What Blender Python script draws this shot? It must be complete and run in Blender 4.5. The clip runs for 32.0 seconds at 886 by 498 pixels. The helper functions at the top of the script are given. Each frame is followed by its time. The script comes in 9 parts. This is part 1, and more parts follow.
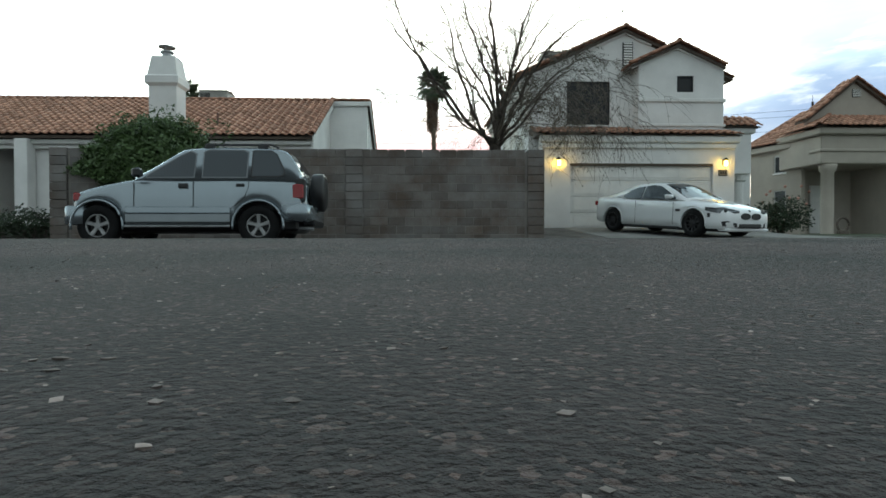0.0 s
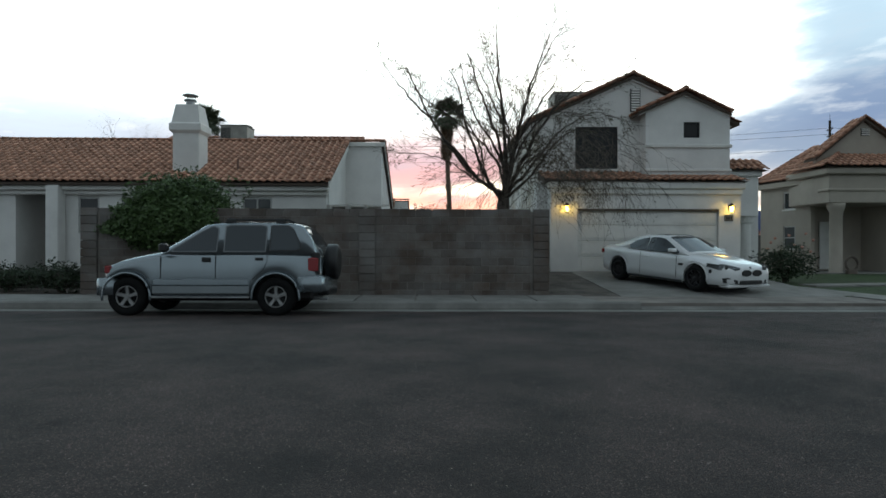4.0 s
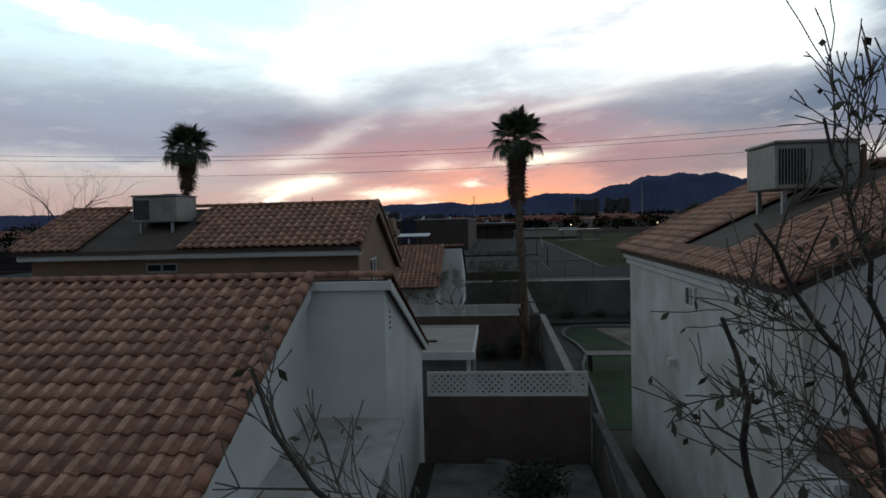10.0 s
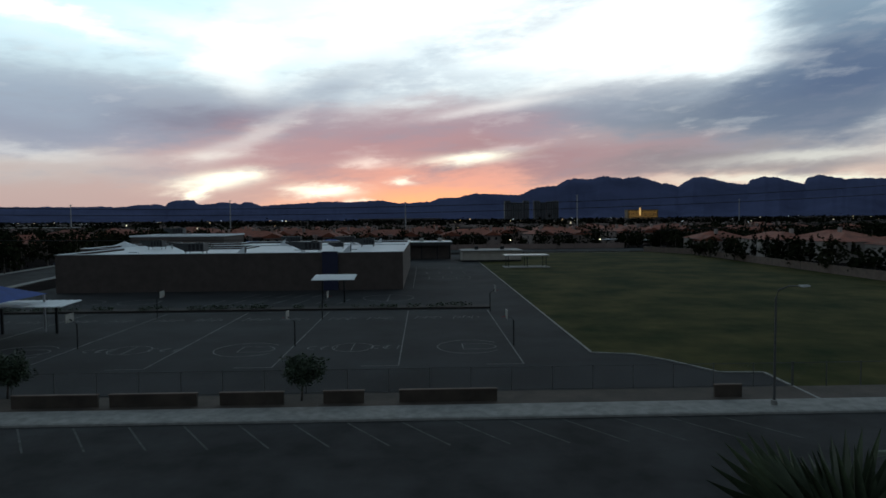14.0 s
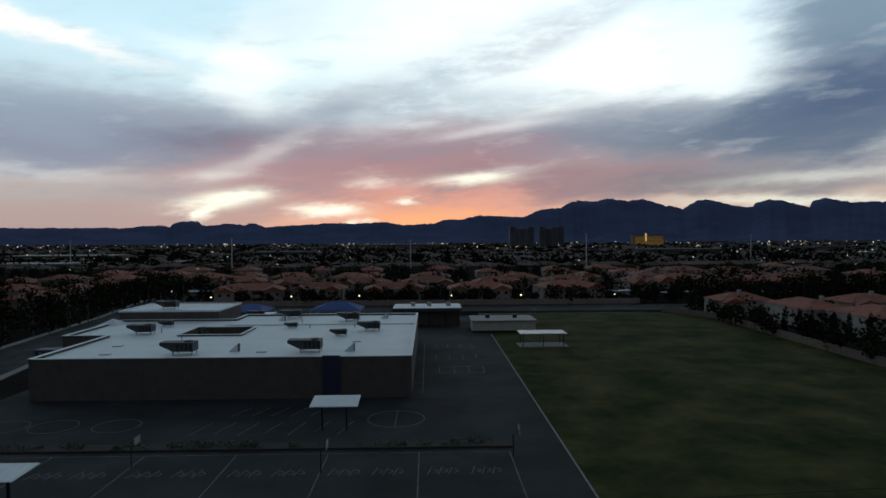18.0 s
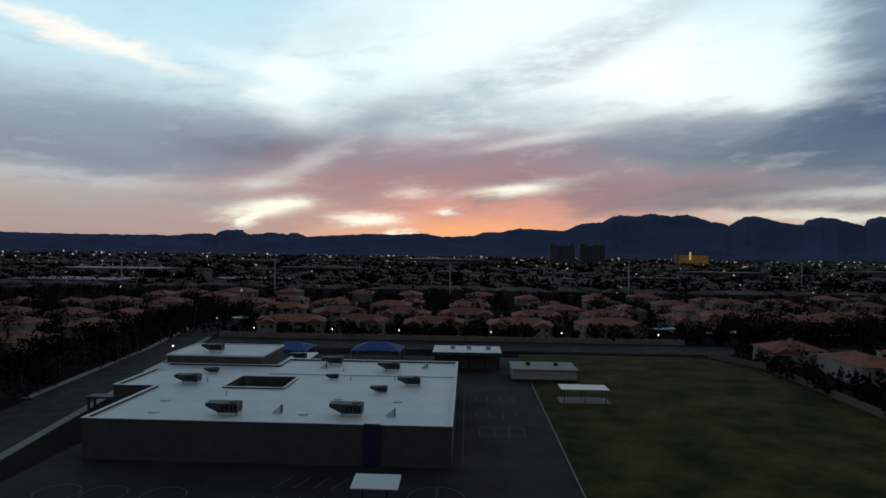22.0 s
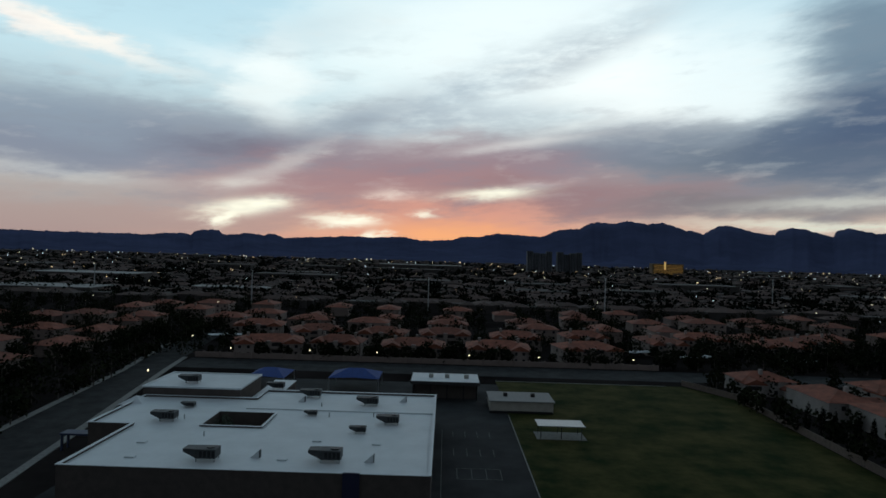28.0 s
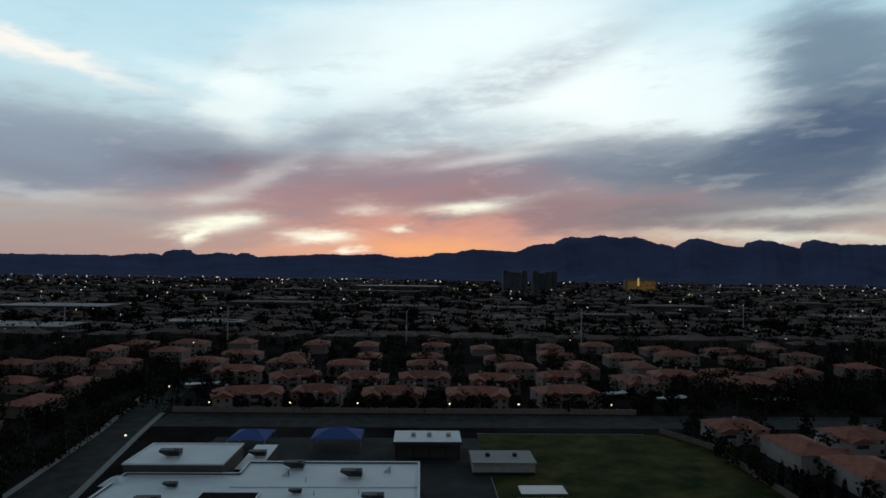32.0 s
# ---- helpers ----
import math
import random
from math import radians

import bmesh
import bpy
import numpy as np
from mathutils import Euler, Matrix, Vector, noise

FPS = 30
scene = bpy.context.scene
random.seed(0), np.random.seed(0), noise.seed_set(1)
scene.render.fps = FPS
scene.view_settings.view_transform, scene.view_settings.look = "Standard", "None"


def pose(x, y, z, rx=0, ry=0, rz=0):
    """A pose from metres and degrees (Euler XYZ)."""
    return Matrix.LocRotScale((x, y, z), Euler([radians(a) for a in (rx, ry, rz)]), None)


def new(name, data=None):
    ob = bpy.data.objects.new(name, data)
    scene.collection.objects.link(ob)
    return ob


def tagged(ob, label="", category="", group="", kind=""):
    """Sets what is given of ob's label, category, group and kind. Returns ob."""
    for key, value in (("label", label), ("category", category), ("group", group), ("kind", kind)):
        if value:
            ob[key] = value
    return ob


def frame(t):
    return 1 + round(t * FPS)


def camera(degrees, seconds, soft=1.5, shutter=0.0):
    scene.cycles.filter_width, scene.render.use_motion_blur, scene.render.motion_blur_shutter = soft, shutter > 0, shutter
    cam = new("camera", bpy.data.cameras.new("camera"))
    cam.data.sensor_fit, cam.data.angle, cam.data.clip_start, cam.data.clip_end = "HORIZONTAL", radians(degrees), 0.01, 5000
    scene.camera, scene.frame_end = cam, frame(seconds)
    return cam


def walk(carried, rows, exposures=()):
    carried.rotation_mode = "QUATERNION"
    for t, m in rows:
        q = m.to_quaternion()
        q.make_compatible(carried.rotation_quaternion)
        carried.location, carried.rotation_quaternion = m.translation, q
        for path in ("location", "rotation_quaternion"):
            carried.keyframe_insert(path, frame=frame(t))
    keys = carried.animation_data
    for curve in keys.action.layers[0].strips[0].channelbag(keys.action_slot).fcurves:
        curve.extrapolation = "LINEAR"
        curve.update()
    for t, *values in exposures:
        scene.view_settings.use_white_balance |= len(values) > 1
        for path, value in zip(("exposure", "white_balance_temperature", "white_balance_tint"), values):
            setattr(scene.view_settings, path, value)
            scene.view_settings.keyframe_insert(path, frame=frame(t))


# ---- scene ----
# camera: seconds, x, y, z, yaw, pitch, roll
cam = camera(70.74, 32.0, soft=1.6)
PATH = [
    (0, 0.009, -0.03, 0.153, -2.408, -0.98, 0.074),
    (0.5, -0.01, -0.005, 0.173, -2.279, -1.074, -0.114),
    (1, 0.001, 0.035, 0.171, -2.033, -0.834, -0.16),
    (1.5, -0.145, 0.564, 0.233, -2.157, 1.441, -0.217),
    (2, -0.07, 0.339, 0.334, -2.025, -1.568, -0.028),
    (2.5, -0.022, -0.089, 0.401, -1.473, -0.453, -0.059),
    (3, 0.033, -0.582, 0.724, -1.109, 0.338, -0.225),
    (3.5, 0.09, -0.643, 1.028, -0.893, 0.149, -0.184),
    (5.5, 0.325, -0.128, 2.107, -1.332, -1.145, 0.063),
    (6, 0.308, 0.496, 2.502, -1.631, -1.608, 0.013),
    (6.5, 0.226, 1.384, 2.899, -1.891, -1.876, -0.055),
    (7, 0.131, 2.476, 3.276, -2.029, -1.91, -0.026),
    (7.5, 0.094, 3.862, 3.77, -1.627, -2.044, -0.393),
    (8, -0.082, 5.311, 4.237, -1.167, -1.835, -0.531),
    (8.5, -0.119, 7.177, 4.787, -0.352, -2.143, -1.384),
    (9, 0.109, 9.072, 5.287, 1.027, -2.188, -1.592),
    (10, 0.098, 13.8, 6.62, 4.80, -2.55, 1.45),
    (10.5, -0.035, 16.75, 7.34, 6.85, -2.5, 1.25),
    (11, -0.245, 19.65, 8.2, 7.26, -2.9, 2.1),
    (11.5, -0.34, 22.8, 8.9, 7.15, -2.65, 1.15),
    (12, -0.40, 26.2, 9.62, 6.2, -2.36, 0.9),
    (12.5, -0.46, 29.7, 10.25, 3.74, -2.33, 1.3),
    (13, -0.72, 32.6, 11.15, 0.85, -2.74, 1.3),
    (13.5, -1.17, 35.25, 11.95, -0.66, -2.5, 1.0),
    (14, -1.85, 37.5, 13.2, -1.66, -2.83, 0.5),
    (14.5, -2.2, 39.9, 14.35, -2.82, -2.56, 0.4),
    (16.5, -3.14, 43.655, 22.14, -3.124, -1.573, -0.476),
    (17, -3.429, 45.641, 23.797, -2.583, -1.271, -0.252),
    (17.5, -3.229, 47.265, 25.297, -1.941, -1.105, -0.025),
    (18, -3.009, 48.65, 26.804, -1.309, -1.008, 0.321),
    (18.5, -2.831, 49.398, 28.267, -0.599, -0.927, 0.352),
    (19, -2.813, 49.586, 29.746, -0.03, -0.753, 0.189),
    (19.5, -2.783, 49.426, 31.21, 0.399, -0.623, 0.019),
    (20, -3.023, 49.295, 32.29, 0.756, -0.461, -0.214),
    (20.5, -3.249, 49.383, 33.359, 1.124, -0.316, -0.435),
    (21, -3.501, 49.464, 34.375, 1.48, -0.164, -0.573),
    (21.5, -3.659, 49.298, 35.604, 1.868, -0.12, -0.677),
    (22, -3.802, 49.001, 36.839, 2.27, -0.038, -0.752),
    (22.5, -3.795, 48.737, 37.99, 2.623, 0.022, -0.774),
    (23, -3.876, 48.428, 39.275, 2.794, 0.062, -0.916),
    (23.5, -3.758, 47.944, 40.556, 2.73, 0.087, -0.985),
    (24, -3.829, 47.638, 41.598, 2.456, 0.142, -1.117),
    (24.5, -3.946, 47.482, 42.663, 2.153, 0.199, -1.211),
    (25, -4.03, 47.348, 43.495, 1.867, 0.256, -1.305),
    (25.5, -4.138, 47.414, 44.022, 1.608, 0.303, -1.376),
    (27.5, -4.599, 47.774, 45.144, 0.514, 0.246, -1.703),
    (28, -4.624, 47.845, 45.018, 0.253, 0.25, -1.726),
    (28.5, -4.614, 47.809, 44.907, 0.016, 0.256, -1.726),
    (29, -4.622, 47.795, 44.783, -0.232, 0.244, -1.664),
    (29.5, -4.649, 48, 44.598, -0.497, 0.234, -1.626),
    (30, -4.533, 48.195, 44.534, -0.723, 0.216, -1.604),
    (30.5, -4.466, 48.243, 44.543, -0.982, 0.187, -1.601),
    (31, -4.409, 48.341, 44.406, -1.205, 0.216, -1.589),
    (31.3, -4.49, 48.229, 44.993, -1.237, 0.272, -1.558),
    (31.6, -5.418, 46.943, 51.746, -1.609, 0.914, -1.208),
    (31.8, -6.184, 45.881, 57.325, -1.917, 1.445, -0.919),
    (32, -6.426, 45.546, 59.087, -2.014, 1.612, -0.827),
]
EXPOSURES = [(0, 1.72, 7100, 0), (1.3, 1.72, 7100, 0), (2.0, 1.6, 7000, 0), (3.5, 1.2, 6900, 2), (5.5, 0.4, 6600, 6), (7.0, 0.12, 6500, 8), (9.0, 0.08, 6500, 8), (10.5, -0.15, 6500, 8), (12.0, -0.18, 6400, 6), (14.0, -0.12, 6300, 4), (17.0, -0.28, 6200, 4), (20.0, -0.38, 6200, 3), (25.0, -0.48, 6200, 2), (32.0, -0.5, 6200, 2)]
walk(cam, [(t, pose(x, y, z, 90 + pitch, roll, yaw)) for t, x, y, z, yaw, pitch, roll in PATH], EXPOSURES)

# ---- sky: dusk after sunset, broken cloud, glow ahead (+y) ----
world = bpy.data.worlds.new("dusk_sky")
scene.world = world
world.use_nodes = True
WN, WL = world.node_tree.nodes, world.node_tree.links
WN.clear()


def wnode(kind, **sets):
    n = WN.new(kind)
    for k, v in sets.items():
        if k == "op":
            n.operation = v
        elif k == "inputs":
            for i, x in enumerate(v):
                if x is None:
                    continue
                if isinstance(x, bpy.types.NodeSocket):
                    WL.new(x, n.inputs[i])
                else:
                    n.inputs[i].default_value = x
    return n


def wm(op, a, b=0.0, c=None, clamp=False):
    n = wnode("ShaderNodeMath", op=op, inputs=[a, b] + ([c] if c is not None else []))
    n.use_clamp = clamp
    return n.outputs[0]


def wmix(fac, a, b):
    n = WN.new("ShaderNodeMix")
    n.data_type = "RGBA"
    for s, x in ((n.inputs[0], fac), (n.inputs[6], a), (n.inputs[7], b)):
        if isinstance(x, bpy.types.NodeSocket):
            WL.new(x, s)
        else:
            s.default_value = x if not isinstance(x, tuple) else (*x, 1.0)
    return n.outputs[2]


def wsmooth(x, lo, hi):
    n = WN.new("ShaderNodeMapRange")
    n.interpolation_type = "SMOOTHSTEP"
    WL.new(x, n.inputs[0])
    n.inputs[1].default_value, n.inputs[2].default_value = lo, hi
    return n.outputs[0]


wdir = wnode("ShaderNodeTexCoord").outputs["Generated"]
wsep = wnode("ShaderNodeSeparateXYZ", inputs=[wdir])
DX, DY, DZ = wsep.outputs
EL = wm("MULTIPLY", wm("ARCSINE", DZ), 57.2958)
AZ = wm("MULTIPLY", wm("ARCTAN2", DX, DY), 57.2958)


def wnoise(scale_az, scale_el, detail, rough, seed, skew=0.0):
    v = wnode("ShaderNodeCombineXYZ", inputs=[wm("MULTIPLY", wm("ADD", AZ, wm("MULTIPLY", EL, skew)), scale_az), wm("MULTIPLY", EL, scale_el), seed]).outputs[0]
    n = WN.new("ShaderNodeTexNoise")
    WL.new(v, n.inputs["Vector"])
    n.inputs["Scale"].default_value, n.inputs["Detail"].default_value, n.inputs["Roughness"].default_value = 1.0, detail, rough
    return n.outputs[0]


N1 = wnoise(0.10, 0.30, 7, 0.60, 3.1, -0.9)
N2 = wnoise(0.07, 0.26, 6, 0.58, 8.7, -0.7)
N3 = wnoise(0.30, 0.95, 6, 0.62, 5.3, -0.8)
N4 = wnoise(0.03, 0.13, 7, 0.60, 1.9, -0.6)
N5 = wnoise(0.16, 0.62, 6, 0.6, 11.3, -1.0)
WAZ = wm("ADD", AZ, wm("MULTIPLY", wm("SUBTRACT", N1, 0.5), 10.0))
WEL = wm("ADD", EL, wm("ADD", wm("MULTIPLY", wm("SUBTRACT", N2, 0.5), 4.0), wm("MULTIPLY", wm("SUBTRACT", N5, 0.5), 3.0)))
FAZ = wm("ADD", AZ, wm("MULTIPLY", wm("SUBTRACT", N3, 0.5), 6.0))
FEL = wm("ADD", EL, wm("MULTIPLY", wm("SUBTRACT", N3, 0.5), 1.5))


def blob(az, el, a, b, tilt=0.0, fine=False):
    """Soft ragged patch round az, el (degrees) with half-widths a, b, tilted."""
    c, s = math.cos(radians(tilt)), math.sin(radians(tilt))
    du, dv = wm("SUBTRACT", FAZ if fine else WAZ, az), wm("SUBTRACT", FEL if fine else WEL, el)
    u = wm("DIVIDE", wm("ADD", wm("MULTIPLY", du, c), wm("MULTIPLY", dv, s)), a)
    v = wm("DIVIDE", wm("SUBTRACT", wm("MULTIPLY", dv, c), wm("MULTIPLY", du, s)), b)
    q = wm("ADD", wm("MULTIPLY", u, u), wm("MULTIPLY", v, v))
    return wm("EXPONENT", wm("MULTIPLY", wm("MULTIPLY", q, q) if fine is False else q, -0.8))


def over(base, mask, k, color, noise_out=None, lo=0.0, hi=1.0):
    m = wm("MULTIPLY", mask, k)
    if noise_out is not None:
        m = wm("MULTIPLY", m, wsmooth(noise_out, lo, hi))
    return wmix(m, base, color)


sky = WN.new("ShaderNodeTexSky")
sky.sky_type, sky.sun_disc = "NISHITA", False
sky.sun_elevation, sky.sun_rotation = radians(0.4), 0.0
air = wnode("ShaderNodeVectorMath", op="SCALE", inputs=[sky.outputs[0]])
air.inputs["Scale"].default_value = 0.05
ramp = WN.new("ShaderNodeValToRGB")
WL.new(wm("DIVIDE", EL, 60.0), ramp.inputs[0])
for i, (p, c) in enumerate(((0.0, (0.60, 0.38, 0.34)), (0.05, (0.66, 0.50, 0.47)), (0.115, (0.62, 0.62, 0.66)), (0.19, (0.75, 0.90, 0.98)), (0.27, (0.80, 1.05, 1.17)), (0.37, (0.70, 0.97, 1.13)), (0.55, (0.27, 0.37, 0.47)), (1.0, (0.12, 0.165, 0.225)))):
    e = ramp.color_ramp.elements[i] if i < 2 else ramp.color_ramp.elements.new(p)
    e.position, e.color = p, (*c, 1)
col = wnode("ShaderNodeVectorMath", op="ADD", inputs=[ramp.outputs[0], air.outputs[0]]).outputs[0]
# thin bright cloud high up
col = over(col, blob(5.2, 18.9, 15.57, 6.23, 8), 0.85, (1.42, 1.46, 1.46))
col = over(col, blob(19.1, 14.1, 11.94, 3.89, -4), 0.9, (1.5, 1.5, 1.48))
col = over(col, blob(-8.3, 18.4, 7.78, 3.63, 0), 0.6, (1.3, 1.38, 1.38))
col = over(col, blob(-16.1, 14.0, 3.01, 4.41, 0), 0.75, (1.4, 1.42, 1.4))
col = over(col, blob(25.7, 16.0, 6.75, 4.93, 0), 0.6, (1.22, 1.32, 1.36))
col = over(col, blob(-9.1, 11.7, 5.71, 1.45, 18), 0.55, (1.3, 1.3, 1.28))
# grey streaks across the bright cloud
col = over(col, blob(1.7, 14.6, 15.05, 1.56, 21, True), 0.66, (0.5, 0.58, 0.69), N3, 0.10, 0.72)
col = over(col, blob(13.3, 17.9, 5.71, 1.04, 24, True), 0.5, (0.52, 0.57, 0.66), N3, 0.1, 0.7)
col = over(col, blob(-9.5, 10.8, 5.19, 1.35, 26, True), 0.68, (0.38, 0.45, 0.56))
col = over(col, blob(0.2, 12.0, 11.42, 1.25, 4, True), 0.6, (0.5, 0.55, 0.65), N3, 0.10, 0.70)
col = over(col, blob(-12.3, 18.6, 7.27, 1.56, 12), 0.25, (0.7, 0.82, 0.92))
# the grey bank to the south-west
col = over(col, blob(-30.8, 8.5, 20.76, 3.43, -2), 0.93, (0.34, 0.365, 0.475), N2, 0.05, 0.36)
col = over(col, blob(-34.5, 10.5, 10.90, 2.18, -5), 0.5, (0.46, 0.55, 0.66))
col = over(col, blob(-17.3, 8.5, 6.23, 1.40, -2, True), 0.85, (0.26, 0.245, 0.325))
col = over(col, blob(-22.9, 10.3, 6.23, 1.14, -6), 0.4, (0.5, 0.55, 0.64))
col = over(col, blob(-30.2, 4.4, 14.01, 1.14, 2), 0.5, (0.72, 0.66, 0.62))
col = over(col, blob(-30.6, 2.4, 17.13, 2.18, 0), 0.62, (0.54, 0.41, 0.41))
col = over(col, blob(-18.2, 5.2, 7.78, 1.56, 10), 0.35, (0.6, 0.5, 0.5))
# the mauve band over the glow
col = over(col, blob(1.9, 8.2, 17.13, 2.28, 2), 0.92, (0.44, 0.295, 0.35), N1, 0.05, 0.36)
col = over(col, blob(21.9, 9.4, 13.49, 2.08, -3), 0.86, (0.27, 0.315, 0.41), N2, 0.05, 0.38)
col = over(col, blob(28.3, 7.4, 11.94, 2.18, 0), 0.75, (0.215, 0.25, 0.325))
col = over(col, blob(14.5, 10.9, 6.75, 0.83, 6, True), 0.5, (0.44, 0.45, 0.53))
col = over(col, blob(-4.8, 5.2, 17.13, 2.39, 0), 0.86, (0.58, 0.315, 0.325))
col = over(col, blob(-11.8, 2.6, 13.49, 1.56, 0), 0.5, (0.66, 0.38, 0.36))
col = over(col, blob(13.6, 5.1, 12.97, 2.18, 0), 0.78, (0.40, 0.235, 0.27))
col = over(col, blob(26.0, 4.5, 10.38, 1.14, 0), 0.75, (0.285, 0.265, 0.295))
col = over(col, blob(1.0, 2.4, 10.90, 1.87, 0), 0.9, (1.02, 0.46, 0.35))
col = over(col, blob(0.3, 1.6, 6.23, 1.04, 0, True), 0.9, (1.45, 0.62, 0.27))
# the dark blue bank to the north-west
col = over(col, blob(34.1, 10.7, 7.01, 4.15, 14), 0.95, (0.1, 0.145, 0.26))
col = over(col, blob(34.8, 17.1, 5.71, 3.74, -10), 0.85, (0.2, 0.27, 0.38))
col = over(col, blob(31.4, 8.0, 6.75, 1.56, 0), 0.7, (0.19, 0.235, 0.325))
col = over(col, blob(30.2, 11.1, 3.11, 1.14, 25, True), 0.5, (0.2, 0.26, 0.37))
# bright rifts and the thin trail
col = over(col, blob(-18.1, 3.4, 3.01, 0.57, 8, True), 1, (1.6, 1.46, 1.18))
col = over(col, blob(-19.6, 2.4, 1.25, 0.42, 32, True), 1, (1.6, 1.46, 1.18))
col = over(col, blob(-17.4, 3.6, 2.08, 0.47, 8, True), 1, (1.6, 1.46, 1.18))
col = over(col, blob(-15.9, 6.8, 3.89, 0.62, 22, True), 0.26, (1.25, 1.2, 1.12))
col = over(col, blob(-12.7, 8.6, 3.11, 0.62, 32, True), 0.2, (1.3, 1.25, 1.18))
col = over(col, blob(-18.7, 5.5, 2.59, 0.47, 5, True), 0.5, (1.2, 1.1, 1.0))
col = over(col, blob(-8.8, 2.5, 2.18, 0.47, 2, True), 1, (1.6, 1.46, 1.18))
col = over(col, blob(-10.3, 2.9, 1.56, 0.31, 0, True), 0.6, (1.6, 1.46, 1.18))
col = over(col, blob(-6.4, 1.4, 1.14, 0.26, 0, True), 0.9, (1.6, 1.46, 1.18))
col = over(col, blob(4.1, 5.4, 3.01, 0.42, 4, True), 1, (1.6, 1.46, 1.18))
col = over(col, blob(-4.8, 5.1, 1.66, 0.36, 0, True), 0.6, (1.4, 1.1, 0.95))
col = over(col, blob(-1.8, 3.4, 1.04, 0.26, 0, True), 0.75, (1.6, 1.46, 1.18))
col = over(col, blob(8.1, 6.3, 2.08, 0.31, 5, True), 0.4, (1.2, 1.0, 0.95))
col = over(col, blob(32.2, 4.7, 5.97, 0.42, 2, True), 0.55, (1.1, 1.06, 0.95))
col = over(col, blob(31.2, 2.8, 7.78, 0.42, -2, True), 0.8, (1.2, 1.14, 0.95))
col = over(col, blob(7.0, 10.0, 5.71, 0.42, 8, True), 0.55, (1.25, 1.18, 1.14))
col = over(col, blob(11.0, 11.4, 4.15, 0.42, 10, True), 0.4, (1.3, 1.28, 1.25))
col = over(col, blob(-33.3, 5.4, 6.23, 0.42, -3, True), 0.35, (1.1, 1.05, 1.0))
col = over(col, blob(-31.9, 16.0, 7.01, 0.57, -11, True), 0.92, (1.55, 1.36, 1.24))
col = over(col, blob(-35.4, 16.3, 3.11, 0.42, -12, True), 0.7, (1.5, 1.3, 1.2))
col = over(col, blob(-18.5, 15.5, 4.93, 0.78, -8, True), 0.45, (1.5, 1.48, 1.45))
wisp = wm("MULTIPLY", wsmooth(N5, 0.50, 0.68), wm("MULTIPLY", wsmooth(EL, 1.0, 4.0), wm("SUBTRACT", 1.0, wsmooth(EL, 13.0, 22.0))))
col = wmix(wm("MULTIPLY", wisp, 0.22), col, (0.36, 0.36, 0.43))
gap = wm("MULTIPLY", wsmooth(wm("SUBTRACT", 1.0, N5), 0.54, 0.68), wm("MULTIPLY", wsmooth(EL, 3.0, 8.0), 0.13))
col = wmix(gap, col, (1.15, 1.12, 1.10))
front = wsmooth(DY, -0.15, 0.75)
col = wmix(front, (0.175, 0.21, 0.25), col)
SKYCOL = col
bg = WN.new("ShaderNodeBackground")
WL.new(SKYCOL, bg.inputs[0])
bg.inputs[1].default_value = 1.0
wout = WN.new("ShaderNodeOutputWorld")
WL.new(bg.outputs[0], wout.inputs[0])

